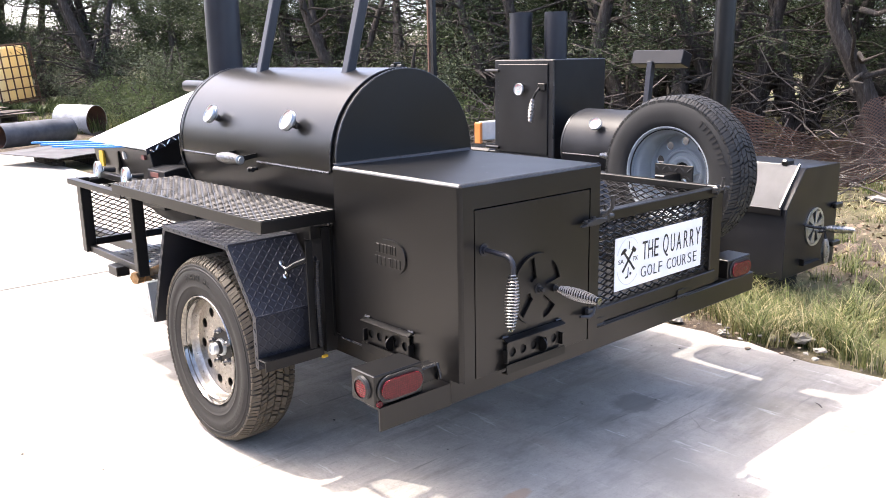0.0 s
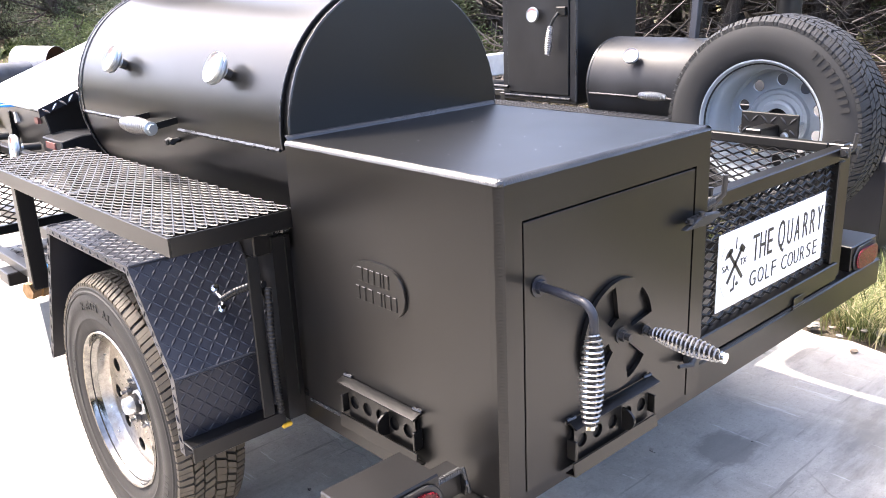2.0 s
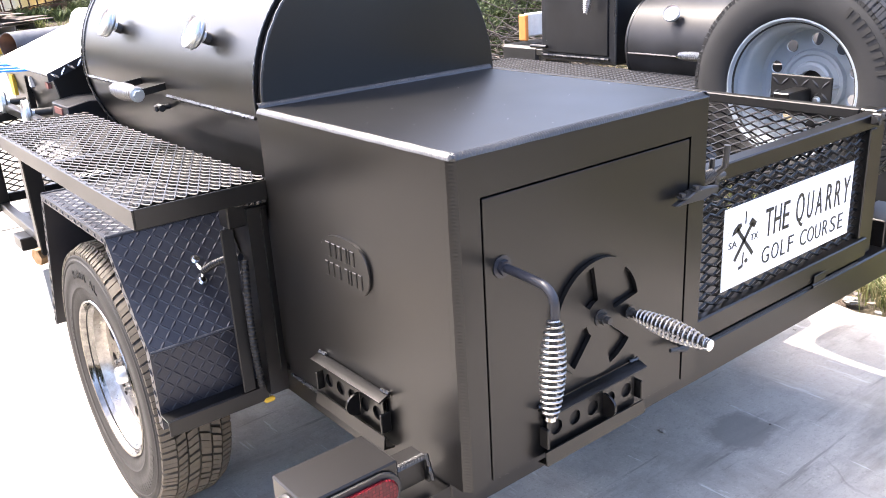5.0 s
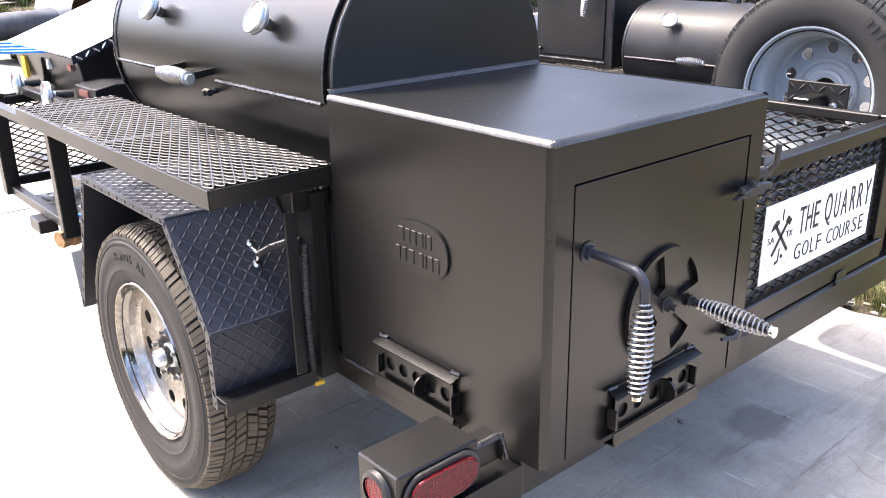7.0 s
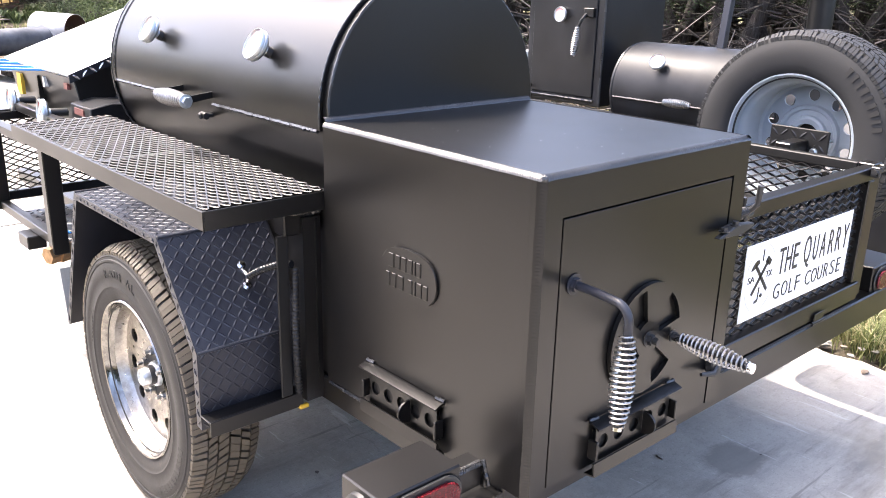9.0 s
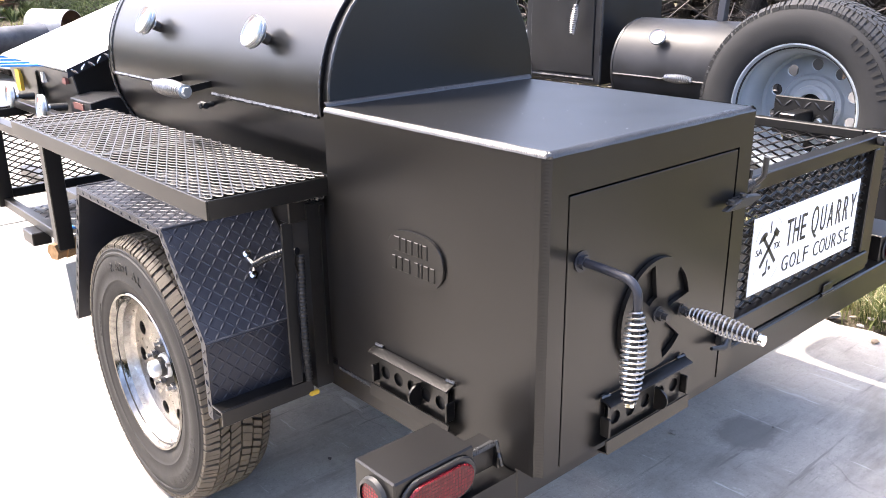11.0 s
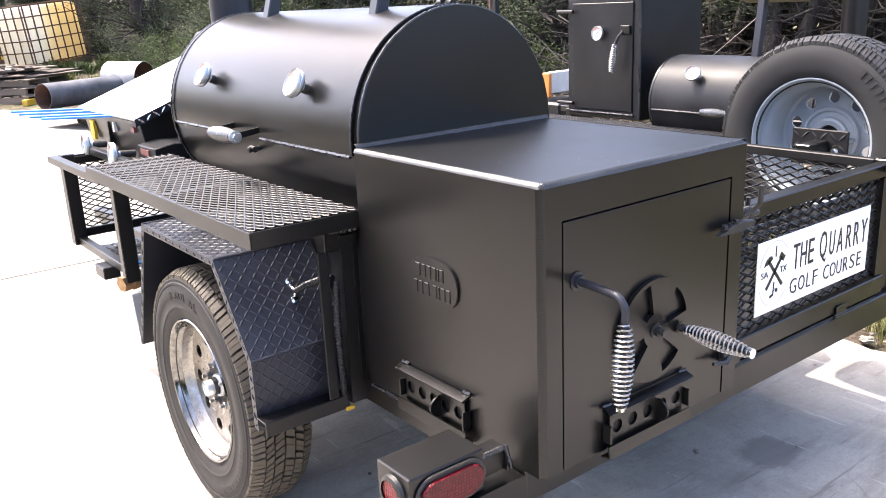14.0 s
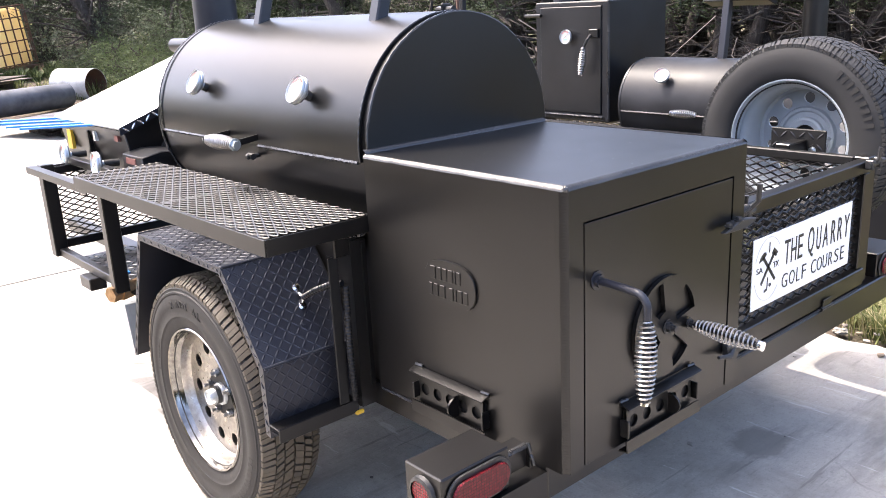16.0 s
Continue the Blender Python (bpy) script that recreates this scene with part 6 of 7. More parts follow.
box(bm, -0.56, 0.56, -0.46, 0.46, 0.041, 0.07, 0.004)
part("skid", moved(bm, tote_m), RUST, tote)


def pallet(at, spin):
    th = thing("pallet", at, "weathered grey wooden pallet in a stack", "pallet", "pallets in the yard")
    m = Matrix.Translation(at) @ Matrix.Rotation(radians(spin), 4, "Z")
    for k in range(7):
        bm = box(B(), -0.6, 0.6, -0.55 + k * 0.165, -0.45 + k * 0.165, 0.113, 0.132, 0.003, 1)
        part("deck_board", moved(bm, m), BOARD, th)
    for x in (-0.57, 0, 0.57):
        part("stringer", moved(box(B(), x - 0.02, x + 0.02, -0.55, 0.54, 0.02, 0.1125, 0.002, 1), m), BOARD, th)
    for y in (-0.5, 0, 0.49):
        part("base_board", moved(box(B(), -0.6, 0.6, y - 0.05, y + 0.05, 0.0, 0.0195, 0.002, 1), m), BOARD, th)
    return th


for k, (dx, dy, spin) in enumerate(((0, 0, 42), (0.05, 0.03, 38), (0.02, 0.08, 45))):
    pallet((2.33 + dx, 15.3 + dy, 0.03 + k * 0.134), spin)
pallet((1.95, 17.6, 0.31), 28)
pallet((1.97, 17.62, 0.44), 31)
rnd = random.Random(3)
for k, (dx, dy, w, l, spin) in enumerate(((0.25, 0.25, 0.5, 0.62, 45), (0.45, 0.12, 0.42, 0.55, 30), (0.0, 0.2, 0.3, 0.6, 62), (0.55, 0.4, 0.4, 0.5, 48))):
    m = pose(2.33 + dx, 15.3 + dy, 0.446 + k * 0.0135, 0, 0, spin)
    single("plywood_sheet", moved(box(B(), -l, l, -w, w, 0, 0.013, 0.002, 1), m), DARK_BOARD, "dark weathered plywood sheet on the pallet stack", "plywood", "plywood on the pallets", at=m.translation)
for k in range(15):
    ln, wd = rnd.uniform(0.25, 0.5), rnd.uniform(0.045, 0.08)
    m = pose(2.38 + rnd.uniform(-0.3, 0.4), 15.5 + rnd.uniform(-0.35, 0.35), 0.506 + k * 0.0075, rnd.uniform(-5, 5), rnd.uniform(-4, 4), rnd.uniform(20, 110))
    single("board", moved(box(B(), -ln, ln, -wd, wd, 0, 0.014, 0.002, 1), m), (BOARD, DARK_BOARD)[k % 3 == 0], "loose weathered board on the pallets", "board", "loose boards", at=m.translation)
single("timber_block", moved(box(B(), -0.32, 0.32, -0.05, 0.05, 0, 0.1, 0.006, 1), pose(2.42, 14.62, 0.02, 0, 0, 41)), YELLOW, "yellow-painted timber block at the pallet's foot", "timber", at=(2.42, 14.62, 0.02))
bm = box(B(), -0.9, 0.9, -1.1, 1.1, 0, 0.012, 0.002, 1)
single("steel_sheet", moved(bm, pose(2.55, 17.1, 0.27, 5, -1, 12)), GALV, "flat grey steel sheet lying in the weeds", "sheet", at=(2.55, 17.1, 0.27))


def pipe(p0, p1, r, label, mat=GALV):
    d = (Vector(p1) - Vector(p0)).normalized()
    bm = B()
    u, w = frame_of(d)
    n = 40
    rings = []
    for p, rr in ((p0, r - 0.008), (p0, r), (p1, r), (p1, r - 0.008)):
        rings.append([bm.verts.new(Vector(p) + rr * (math.cos(2 * math.pi * k / n) * u + math.sin(2 * math.pi * k / n) * w)) for k in range(n)])
    for a, c in zip(rings, rings[1:] + rings[:1]):
        for k in range(n):
            # Inner faces use RUST: rust, and a stand-in for the shaded bore.
            bm.faces.new((a[k], a[(k + 1) % n], c[(k + 1) % n], c[k])).material_index = int(a is rings[3])
    ob = single("steel_pipe", bm, mat, label, "pipe", "pipes in the yard", at=p0)
    ob.data.materials.append(RUST)
    return ob


pipe((2.2, 13.2, 0.235), (3.5, 13.75, 0.235), 0.2, "cut length of large grey steel pipe on the ground")
pipe((4.22, 14.4, 0.3), (3.83, 15.04, 0.32), 0.29, "short wide offcut of pale steel pipe", PALE_PIPE)
bm = box(B(), -0.95, 0.95, -0.65, 0.65, 0, 0.012, 0.002, 1)
single("steel_sheet", moved(bm, pose(2.74, 10.9, 0.165, 1, -1, 20)), MILL_STEEL, "flat dark grey steel sheet on blocks", "sheet", at=(2.74, 10.9, 0.165))
bm = B()
for x in (2.15, 2.7, 3.3):
    box(bm, x, x + 0.16, 10.45, 11.3, -0.05, 0.05, 0.01)
box(bm, 2.05, 3.5, 10.5, 10.72, 0.051, 0.152, 0.01)
single("timber_block", bm, BARK, "low timber blocks under the sheet", "timber", at=(2.85, 10.5, -0.05))
for top, foot, mat, label in (((1.452, 20.0, 3.118), (2.5, 20.0, 0.6), PALE_YELLOW, "faded pale yellow pole leaning at the wood's edge"), ((1.818, 20.0, 3.107), (3.05, 20.0, 0.55), POLE_YELLOW, "yellow pole leaning at the wood's edge"), ((2.21, 20.1, 3.02), (3.05, 20.1, 0.55), PALE_YELLOW, "yellow pole leaning at the wood's edge")):
    single("leaning_pole", tube(B(), [top, foot], 0.045, 12), mat, label, "pole", "leaning poles", at=foot)
snag = thing("dead_stump", (2.42, 19.6, 0.5), "bleached grey dead stump with broken limbs", "stump")
for pts, rad in (([(2.42, 19.6, 0.45), (2.4, 19.6, 0.8), (2.3, 19.55, 1.15), (2.33, 19.6, 1.35)], [0.11, 0.08, 0.06, 0.02]), ([(2.4, 19.6, 0.8), (2.55, 19.55, 1.0), (2.62, 19.5, 1.3)], [0.05, 0.04, 0.012]), ([(2.36, 19.58, 0.95), (2.15, 19.6, 1.1), (2.0, 19.6, 1.12)], [0.045, 0.03, 0.01]), ([(2.3, 19.4, 0.5), (1.9, 19.3, 0.62), (1.5, 19.2, 0.66)], [0.05, 0.04, 0.015])):
    part("limb", tube(B(), pts, rad, 9), PALE_WOOD, snag)
machine = thing("yard_machine", (0.3, 12.2, 0), "faded orange yard machine on a black tyre", "machine")
part("hood", box(B(), -0.2, 0.69, 11.9, 12.5, 0.69, 1.317, 0.03), MACHINE, machine)
bm = lathe(B(), [(0.17, 0.43), (0.3, 0.42), (0.325, 0.45), (0.325, 0.57), (0.3, 0.6), (0.17, 0.59)], (0, 12.15, 0.345), "x", 40, True)
tyre = part("tyre", bm, RUBBER, machine, "worn black lugged tyre")
for k in range(22):
    for s in (-1, 1):
        a = 2 * math.pi * (k + 0.25 * s) / 22
        m = Matrix.Translation((0.51 + 0.043 * s, 12.15, 0.345)) @ Matrix.Rotation(a, 4, "X") @ Matrix.Translation((0, 0, 0.322)) @ Matrix.Rotation(0.5 * s, 4, "Z")
        part("lug", moved(box(B(), -0.044, 0.044, -0.016, 0.016, 0, 0.023, 0.003, 1), m), RUBBER, tyre)
part("rim", lathe(B(), [(0.0, 0.5), (0.06, 0.5), (0.12, 0.47), (0.168, 0.44), (0.168, 0.58), (0.0, 0.58)], (0, 12.15, 0.345), "x", 32), MACHINE, machine, "faded orange wheel rim")
part("axle", box(B(), -0.1, 0.66, 12.05, 12.25, 0.33, 0.689, 0.01), FLAT_BLACK, machine)
part("side_panel", box(B(), 0.67, 0.83, 12.501, 12.8, 0.86, 1.36, 0.02), plain("dark_green_paint", (0.03, 0.07, 0.06), 0.6), machine)
part("foot", box(B(), -0.05, 0.1, 12.0, 12.3, 0.0, 0.33, 0.01), FLAT_BLACK, machine)

# rusty upright and orange barrier beyond the trailers
bm = box(B(), 2.843, 2.861, 3.40, 3.418, -0.05, 2.0, 0.002)
single("steel_post", bm, RUST, "rusty square steel post", "post", at=(2.85, 3.42, -0.05))
bm = box(B(), 2.89, 2.925, 3.40, 3.435, -0.05, 2.0, 0.002)
single("steel_post", bm, GREY_BLACK, "grey square steel post", "post", at=(2.91, 3.42, -0.05))
bar = thing("barrier", (4.1, 4.0, 0), "orange and white site barrier", "barrier")
part("panel", box(B(), 3.99, 4.3, 4.0, 4.04, 0.6, 0.78, 0.01), PALE, bar)
part("end", box(B(), 3.955, 3.989, 3.97, 4.06, 0.575, 0.775, 0.01), ORANGE, bar)
part("foot", box(B(), 3.9, 4.3, 3.8, 4.2, -0.05, 0.548, 0.02), GREY_BLACK, bar)


# ---- trees ----
def tree_meshes(seed, height, spread, leaves, low, stems):
    """Trunk and crown of a cedar: leaning stems, many limbs, small leaf sprays in clumps."""
    r = random.Random(seed)
    nr = np.random.default_rng(seed)
    bm = B()
    tips = []
    for s in range(stems):
        lean = Vector((r.uniform(-0.25, 0.25), r.uniform(-0.25, 0.25), 1)).normalized()
        p = Vector((r.uniform(-0.12, 0.12), r.uniform(-0.12, 0.12), -0.1))
        pts, rad = [], []
        n = 9
        for i in range(n + 1):
            t = i / n
            pts.append(p + lean * height * 0.86 * t + Vector((math.sin(t * 5 + seed + s) * 0.12, math.cos(t * 4 + seed) * 0.12, 0)))
            rad.append((0.13 - 0.02 * s) * (1 - t) ** 0.8 * (1.0 + 0.5 * (1 - t) ** 6) + 0.012)
        tube(bm, pts, rad, 8)
        for k in range(int(18 * height / 5)):
            t = r.uniform(low, 1.0)
            i = min(n - 1, int(t * n))
            b0 = pts[i].lerp(pts[i + 1], t * n - i)
            a = r.uniform(0, 6.283)
            ln = spread * (1.05 - 0.75 * t) * r.uniform(0.55, 1.1)
            d = Vector((math.cos(a), math.sin(a), r.uniform(-0.25, 0.45)))
            q = [b0]
            for j in range(1, 5):
                q.append(b0 + d * ln * j / 4 + Vector((r.uniform(-1, 1), r.uniform(-1, 1), r.uniform(-0.6, 0.8))) * 0.1 * ln)
            tube(bm, q, [0.035 * (1 - t * 0.6), 0.026, 0.018, 0.011, 0.005], 5)
            tips += [q[2], q[3], q[4], q[4]]
            for j in (2, 3):
                e = q[j] + Vector((r.uniform(-1, 1), r.uniform(-1, 1), r.uniform(-0.5, 0.7))) * ln * 0.35
                tube(bm, [q[j], e], [0.01, 0.004], 4)
                tips.append(e)
    trunk = mesh_of("trunk", bm, BARK, 60)
    pts = np.array([tuple(t) for t in tips])
    pick = nr.integers(0, len(pts), leaves)
    c = pts[pick] + nr.normal(0, 1, (leaves, 3)) * np.array([0.2, 0.2, 0.15])
    u = nr.normal(0, 1, (leaves, 3))
    u[:, 2] = u[:, 2] * 0.8 + 0.3
    u /= np.linalg.norm(u, axis=1)[:, None]
    w = np.cross(u, nr.normal(0, 1, (leaves, 3)))
    w /= np.linalg.norm(w, axis=1)[:, None]
    ln, wd = nr.uniform(0.018, 0.045, (leaves, 1)), nr.uniform(0.005, 0.011, (leaves, 1))
    quad = np.stack([c - u * ln, c + w * wd - u * ln * 0.1, c + u * ln, c - w * wd + u * ln * 0.1], 1).reshape(-1, 3)
    me = bpy.data.meshes.new("crown")
    me.from_pydata(quad.tolist(), [], np.arange(leaves * 4).reshape(-1, 4).tolist())
    return trunk, me


def tree(name, seed, height, spread, leaves, mat, low=0.1, stems=1, label="", cat="tree"):
    tr, cr = tree_meshes(seed, height, spread, leaves, low, stems)
    cr.materials.append(mat)
    t = thing(name, (0, 0, 0), label, cat, "trees round the yard")
    for nm, me in (("trunk", tr), ("crown", cr)):
        o = new(nm, me)
        o.parent = t
    return t


KINDS = [
    tree("cedar_tree", 1, 5.4, 1.7, 30000, LEAF, 0.06, 1, "dense dark green cedar tree with shaggy trunk"),
    tree("cedar_tree", 2, 6.2, 1.9, 34000, LEAF, 0.12, 2, "two-stemmed dark green cedar tree"),
    tree("cedar_tree", 3, 4.6, 1.6, 27000, LEAF, 0.04, 1, "low dense cedar tree"),
    tree("cedar_tree", 4, 6.6, 2.2, 20000, LEAF, 0.28, 2, "open cedar tree with bare lower limbs"),
    tree("shrub", 5, 1.9, 1.0, 9000, LEAF_GREY, 0.05, 3, "grey-green leafy shrub at the wood's edge", "shrub"),
    tree("shrub", 6, 1.1, 0.8, 6500, LEAF_LIGHT, 0.02, 3, "bright green weedy shrub", "shrub"),
    tree("bare_tree", 7, 5.5, 2.0, 500, LEAF, 0.15, 3, "mostly bare grey tree with tangled limbs"),
]
used = [False] * len(KINDS)
rnd = random.Random(77)


def plant(kind, x, y, scale=1.0):
    m = Matrix.Translation((x, y, rise(x, y) - 0.03)) @ Matrix.Rotation(rnd.uniform(0, 6.28), 4, "Z") @ Matrix.Diagonal((1, 1, scale, 1))
    src = KINDS[kind]
    if not used[kind]:
        used[kind] = True
        src.matrix_basis = m
        return src
    return copy_thing(src, m)


# wood's edge: an arc from beside the yard round to the right
for row, (add, step) in enumerate(((0.0, 3.6), (1.8, 4.2), (3.8, 4.6), (6.5, 5.2))):
    az = 3.0 + row * 1.3
    while az < 84:
        dist = (19.5 if az < 22 else 19.5 - (az - 22) * 0.42 if az < 40 else 11.9) + add + rnd.uniform(-0.6, 0.6)
        kind = rnd.choice((0, 1, 2, 2, 0, 1, 3, 6) if row else (0, 2, 2, 1, 3, 6, 6))
        if row == 0 and az > 56:
            kind = rnd.choice((3, 6, 3))
        if not (5 < az < 18 and dist < 22.6):
            plant(kind, -1.2 + dist * math.sin(radians(az)), -1.2 + dist * math.cos(radians(az)), 0.85)
        az += step * rnd.uniform(0.75, 1.2)
for az, dist, kind in ((19.5, 19.2, 4), (22, 17.0, 5), (24.5, 17.4, 4), (27, 15.8, 5), (29, 15.2, 4), (33, 14.2, 4), (36, 12.8, 5), (39.5, 10.6, 5), (40.5, 11.6, 4), (44, 10.9, 5), (50, 11.2, 5), (20.5, 17.8, 5), (24, 15.9, 5)):
    plant(kind, -1.2 + dist * math.sin(radians(az)), -1.2 + dist * math.cos(radians(az)))
for az, dist, kind in ((3.5, 23.0, 0), (6.0, 24.0, 2), (8.2, 23.2, 0), (10.5, 24.2, 2), (12.5, 23.2, 2), (14.6, 23.6, 0), (16.8, 23.0, 2), (9.4, 22.9, 5), (13.4, 22.9, 4), (7.0, 22.8, 4), (17.2, 21.6, 4)):
    plant(kind, -1.2 + dist * math.sin(radians(az)), -1.2 + dist * math.cos(radians(az)))
# unseen wood added round the yard, nearer beside the slab; darkens what the paint reflects
for row, (add, step) in enumerate(((0.0, 7.0), (2.4, 6.0))):
    az = 88.0 + 2 * row
    while az < 352:
        near = 15.0 if az < 215 else 10.5 if az < 330 else 10.5 + (az - 330) * 0.5
        dist = near + add + rnd.uniform(-0.8, 0.8)
        # lower on the door's side, to let more sky light reach that face
        plant(rnd.choice((0, 1, 2)), -1.2 + dist * math.sin(radians(az)), -1.2 + dist * math.cos(radians(az)), 0.6 if az < 215 else 1.0)
        az += step * (10.5 / near) ** 0.6


# gnarled double trunk beside the wire
def limb(pts, rad):
    return tube(B(), pts, rad, 10)


gx, gy = 8.75, 2.25
oak = thing("old_tree", (gx, gy, rise(gx, gy)), "old shaggy double-trunked cedar with bare limbs", "tree")
part("trunk", limb([(gx, gy, -0.1), (gx - 0.05, gy + 0.05, 0.5), (gx - 0.2, gy + 0.2, 1.0), (gx - 0.5, gy + 0.45, 1.7), (gx - 0.6, gy + 0.6, 3.2)], [0.17, 0.13, 0.11, 0.085, 0.06]), BARK, oak)
part("trunk", limb([(gx, gy, 0.5), (gx + 0.15, gy - 0.15, 1.0), (gx + 0.3, gy - 0.35, 1.7), (gx + 0.32, gy - 0.3, 3.3)], [0.115, 0.1, 0.085, 0.06]), BARK, oak)
for k in range(9):
    a = rnd.uniform(0, 6.28)
    z0 = rnd.uniform(0.7, 2.6)
    p = Vector((gx - 0.25, gy + 0.25, z0))
    d = Vector((math.cos(a), math.sin(a), rnd.uniform(-0.15, 0.5)))
    ln = rnd.uniform(0.8, 1.9)
    pts = [p + d * ln * t + Vector((rnd.uniform(-1, 1), rnd.uniform(-1, 1), rnd.uniform(-1, 1))) * 0.09 for t in (0, 0.3, 0.6, 1)]
    part("limb", limb(pts, [0.035, 0.026, 0.018, 0.006]), BARK, oak)


# ---- brush, litter, grass ----
def sticks(count, cx, cy, sx, sy, high, seed, long=(0.4, 1.5), thick=0.0075):
    r = random.Random(seed)
    bm = B()
    for _ in range(count):
        x, y = r.gauss(cx, sx), r.gauss(cy, sy)
        f = math.exp(-((x - cx) / sx) ** 2 * 0.4 - ((y - cy) / sy) ** 2 * 0.4)
        z = rise(x, y) + r.uniform(0.02, high) * f
        a, e = r.uniform(0, 6.28), r.gauss(0.1, 0.4)
        ln = r.uniform(*long)
        d = Vector((math.cos(a) * math.cos(e), math.sin(a) * math.cos(e), math.sin(e)))
        q = [Vector((x, y, z)) + d * ln * (t - 0.5) + Vector((r.uniform(-1, 1), r.uniform(-1, 1), r.uniform(-1, 1))) * 0.07 * ln for t in (0, 0.35, 0.7, 1)]
        for v_ in q:
            v_.z = max(v_.z, rise(v_.x, v_.y) + 0.005)
        th_ = thick * r.uniform(0.5, 1.8)
        tube(bm, q, [th_, th_ * 0.8, th_ * 0.6, th_ * 0.25], 4, False)
    return bm


single("brush_pile", sticks(460, 6.3, 5.2, 0.9, 0.9, 1.0, 1), TWIG, "tangled pile of dead grey branches", "brush", kind="stuff", smooth=60)
single("brush_pile", sticks(280, 8.6, 3.6, 1.5, 1.2, 1.0, 2), TWIG, "tangled dead branches under the cedars", "brush", kind="stuff", smooth=60)
single("brush_pile", sticks(110, 3.6, 19.6, 2.4, 0.8, 0.6, 3), TWIG, "scattered dead branches at the yard's end", "brush", kind="stuff", smooth=60)
single("brush_pile", sticks(260, 9.2, 1.6, 1.3, 0.9, 0.7, 4), TWIG, "dead branches lying in the leaf litter", "brush", kind="stuff", smooth=60)
for k, (p0, p1, r0) in enumerate((((6.6, 2.4, 0.05), (9.0, 1.9, 0.12), 0.09), ((6.9, 2.8, 0.12), (9.4, 2.6, 0.16), 0.07), ((7.2, 2.0, 0.03), (8.9, 1.4, 0.05), 0.06))):
    bm = tube(B(), [p0, tuple((Vector(p0) + Vector(p1)) / 2 + Vector((0, 0, 0.04))), p1], [r0, r0 * 0.9, r0 * 0.6], 10)
    single("log", bm, BARK, "fallen cedar log in the litter", "log", "fallen logs", at=p0)
rnd = random.Random(31)
for k in range(26):
    x, y = rnd.uniform(6.2, 8.6), rnd.uniform(0.8, 2.2)
    s = rnd.uniform(0.03, 0.09)
    bm = chip(x, y, s, 90 + k)
    bmesh.ops.translate(bm, verts=bm.verts[:], vec=(0, 0, rise(x, y)))
    single("rock", bm, ROCK, "pale broken limestone rock in the litter", "rock", "rocks under the trees", smooth=0)


def blades(count, area, seed, tall, bend=0.6, wide=0.0035, mat=None):
    """Grass: curved three-segment blades in tufts."""
    r = np.random.default_rng(seed)
    verts, faces = [], []
    tufts = [area(r) for _ in range(max(1, count // 16))]
    for i in range(count):
        tx, ty, hs = tufts[int(r.integers(0, len(tufts)))]
        x, y = tx + r.normal(0, 0.035), ty + r.normal(0, 0.035)
        z = rise(x, y)
        a = r.uniform(0, 6.283)
        h = tall * hs * r.uniform(0.5, 1.15)
        o = bend * h * r.uniform(0.3, 1.2)
        dx, dy = math.cos(a), math.sin(a)
        sx, sy = -dy * wide, dx * wide
        n0 = len(verts)
        for t, w in ((0, 1.0), (0.4, 0.9), (0.75, 0.6), (1.0, 0.08)):
            px, py, pz = x + dx * o * t ** 2, y + dy * o * t ** 2, z + h * (t - 0.25 * bend * t ** 3)
            verts += [(px - sx * w, py - sy * w, pz), (px + sx * w, py + sy * w, pz)]
        for k in range(3):
            b0 = n0 + 2 * k
            faces.append((b0, b0 + 1, b0 + 3, b0 + 2))
    me = bpy.data.meshes.new("grass")
    me.from_pydata(verts, [], faces)
    me.materials.append(mat or GRASS)
    return me


def edge_strip(r):
    while True:
        y = r.uniform(-1.8, 2.2)
        x = 2.26 + abs(r.normal(0, 0.36)) + (0.15 if -0.15 < y < 0.15 else 0)
        if noise.noise((x * 1.6, y * 1.6, 2.0)) > -0.12:
            return x, y, r.uniform(0.6, 1.15)


def patchy(lo, hi, seed, keep):
    def pick(r):
        while True:
            x, y = r.uniform(lo, hi), r.uniform(-2.8, 2.6)
            if noise.noise((x * 0.9, y * 0.9, seed)) + 0.5 * noise.noise((x * 2.7, y * 2.7, seed + 3)) > keep:
                return x, y, r.uniform(0.25, 0.8)
    return pick


tagged(new("grass", blades(7000, edge_strip, 5, 0.25, 0.9, 0.0024)), "tall green grass in tufts along the slab", "grass", kind="stuff")
tagged(new("grass", blades(3600, edge_strip, 15, 0.24, 1.2, 0.0022, STRAW)), "dry straw bent among the green grass", "grass", kind="stuff")
tagged(new("grass", blades(14000, patchy(2.5, 7.8, 1.0, 0.02), 6, 0.16, 0.7, 0.0026)), "patchy thin grass on the dirt", "grass", kind="stuff")
tagged(new("grass", blades(7000, patchy(2.4, 8.5, 7.0, 0.0), 16, 0.17, 1.3, 0.0026, STRAW)), "dry straw lying in patches on the dirt", "grass", kind="stuff")
rnd = random.Random(41)
for x, y, sz in ((2.42, 0.12, 0.06), (2.33, -0.02, 0.03), (2.26, 0.75, 0.045), (2.3, -0.5, 0.035), (2.3, 1.3, 0.05), (2.5, 0.3, 0.04), (2.24, 0.45, 0.03), (2.34, 0.22, 0.03)):
    bm = chip(x, y, sz, int(x * 100))
    bmesh.ops.translate(bm, verts=bm.verts[:], vec=(0, 0, -0.03))
    single("rock", bm, ROCK, "pale crumbled lump at the slab's broken edge", "rock", "lumps at the slab's edge", smooth=0)


rnd = random.Random(52)
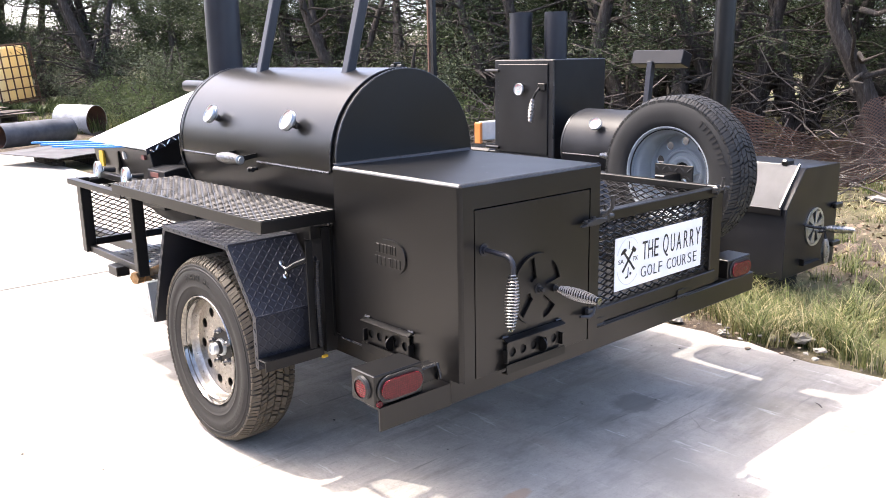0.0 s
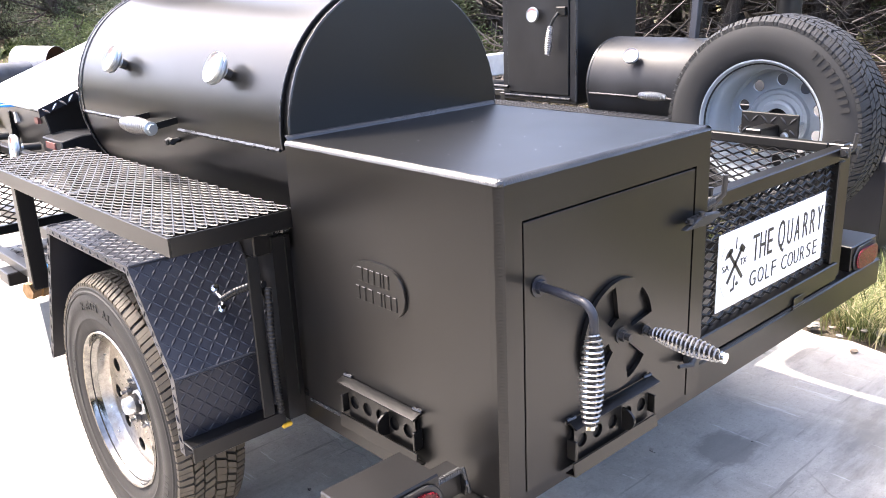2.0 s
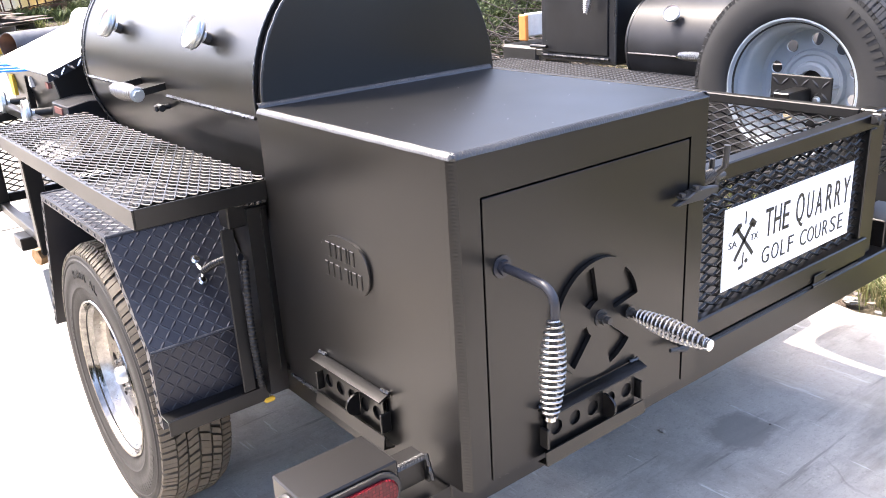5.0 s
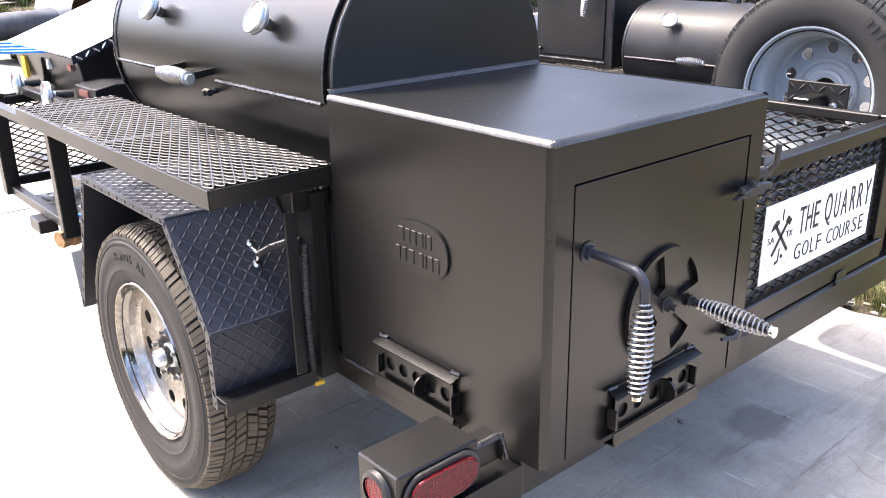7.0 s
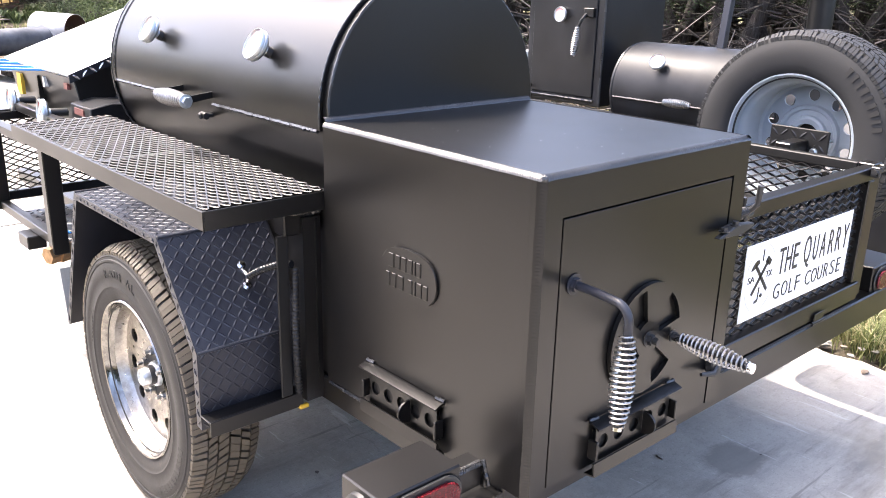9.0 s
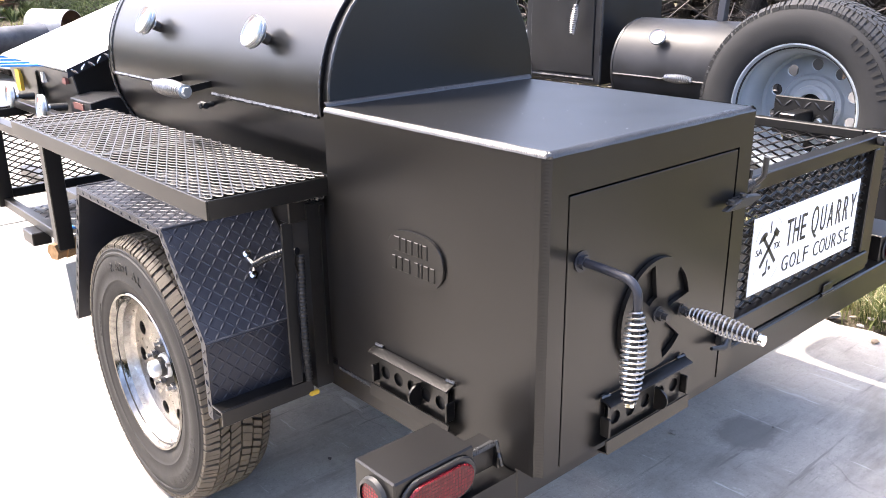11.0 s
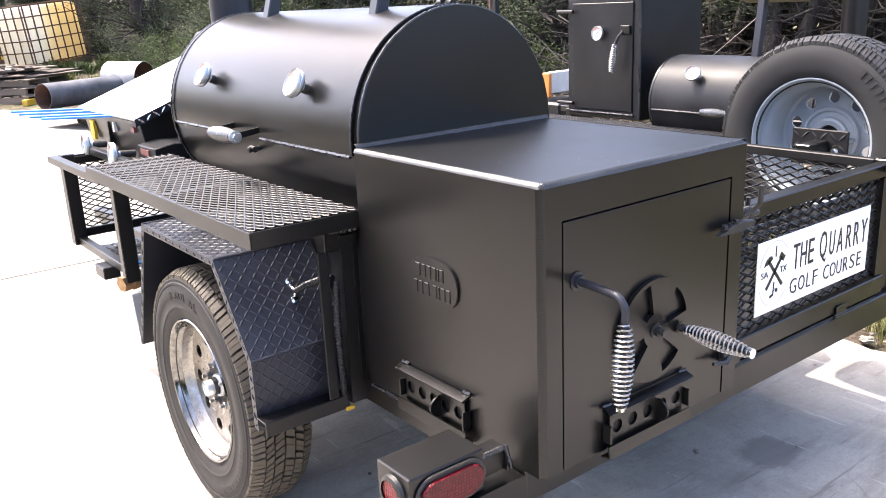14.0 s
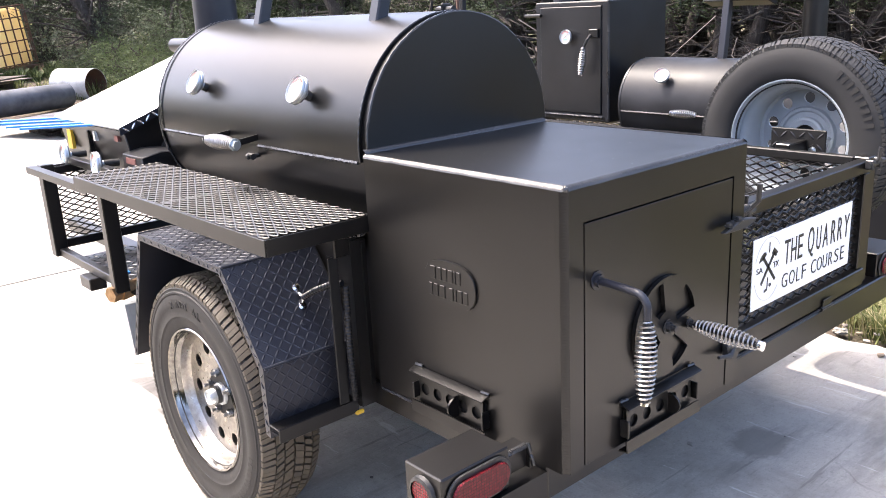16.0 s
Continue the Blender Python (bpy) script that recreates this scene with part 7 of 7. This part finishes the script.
for k in range(70):
    y = rnd.uniform(-1.4, 2.0)
    x = 2.13 + 0.06 * math.sin(y * 0.9) + rnd.gauss(0, 0.07)
    single("pebble", chip(x, y, rnd.uniform(0.005, 0.02), 300 + k), (ROCK, TWIG, LITTER)[k % 3], "crumb of stone and bark at the slab's edge", "pebble", "pebbles at the slab's edge", smooth=0)


def yard_end(r):
    x = r.uniform(-1.0, 6.0)
    return x, r.uniform(15.6, 17.4) - 0.3 * x, r.uniform(0.5, 1.2)


def weed_bed(r):
    return 1.55 + r.normal(0, 0.22), 16.3 + r.normal(0, 0.35), r.uniform(0.5, 1.2)


def weed_bank(r):
    return r.uniform(3.2, 5.6), r.uniform(16.9, 17.8), r.uniform(0.4, 1.2)


tagged(new("weeds", blades(2600, weed_bed, 8, 0.24, 0.9, 0.012, LEAF_LIGHT)), "bright green broad-leaved weeds by the pallets", "weeds", kind="stuff")
tagged(new("weeds", blades(3000, weed_bank, 18, 0.3, 0.9, 0.014, LEAF_LIGHT)), "green weeds round the tank", "weeds", kind="stuff")
tagged(new("grass", blades(5000, yard_end, 7, 0.3, wide=0.006)), "weeds at the end of the slab", "grass", kind="stuff")
r = np.random.default_rng(9)
N = 15000
px, py = r.uniform(2.4, 11, N), r.uniform(-2, 6, N)
pz = np.array([rise(a, c) for a, c in zip(px, py)]) + r.uniform(0.004, 0.02, N)
ang, s = r.uniform(0, 6.283, N), r.uniform(0.008, 0.03, N)
c, q = np.cos(ang) * s, np.sin(ang) * s
tl = r.normal(0, 0.35, (N, 2)) * s[:, None]
quad = np.stack([np.stack([px - c, py - q, pz - tl[:, 0]], 1), np.stack([px + q * 0.5, py - c * 0.5, pz - tl[:, 1]], 1), np.stack([px + c, py + q, pz + tl[:, 0]], 1), np.stack([px - q * 0.5, py + c * 0.5, pz + tl[:, 1]], 1)], 1).reshape(-1, 3)
me = bpy.data.meshes.new("leaf_litter")
me.from_pydata(quad.tolist(), [], np.arange(N * 4).reshape(-1, 4).tolist())
me.materials.append(LITTER)
tagged(new("leaf_litter", me), "dry brown leaves and bark scraps on the dirt", "litter", kind="stuff")

# sagging sheets of rusty expanded wire
bm = B()
diamonds(bm, (0, 0, 0), (1, 0, 0), (0, 0, 1), 2.6, 0.85, 0.075, 0.034, 0.006)
for vtx in bm.verts:
    t = vtx.co.x / 2.6
    s = vtx.co.z / 0.85
    vtx.co = Vector((5.3 + 2.1 * t + 0.1 * math.sin(5 * t), 2.5 - 1.0 * t + 0.18 * math.sin(7 * t + 1) * s, 0.05 + vtx.co.z * (1.0 - 0.35 * math.sin(3 * t) ** 2) + 0.05 * math.sin(9 * t)))
single("wire_fence", bm, RUST, "sagging rusty expanded-wire sheet", "fence", at=(6.0, 2.2, 0))
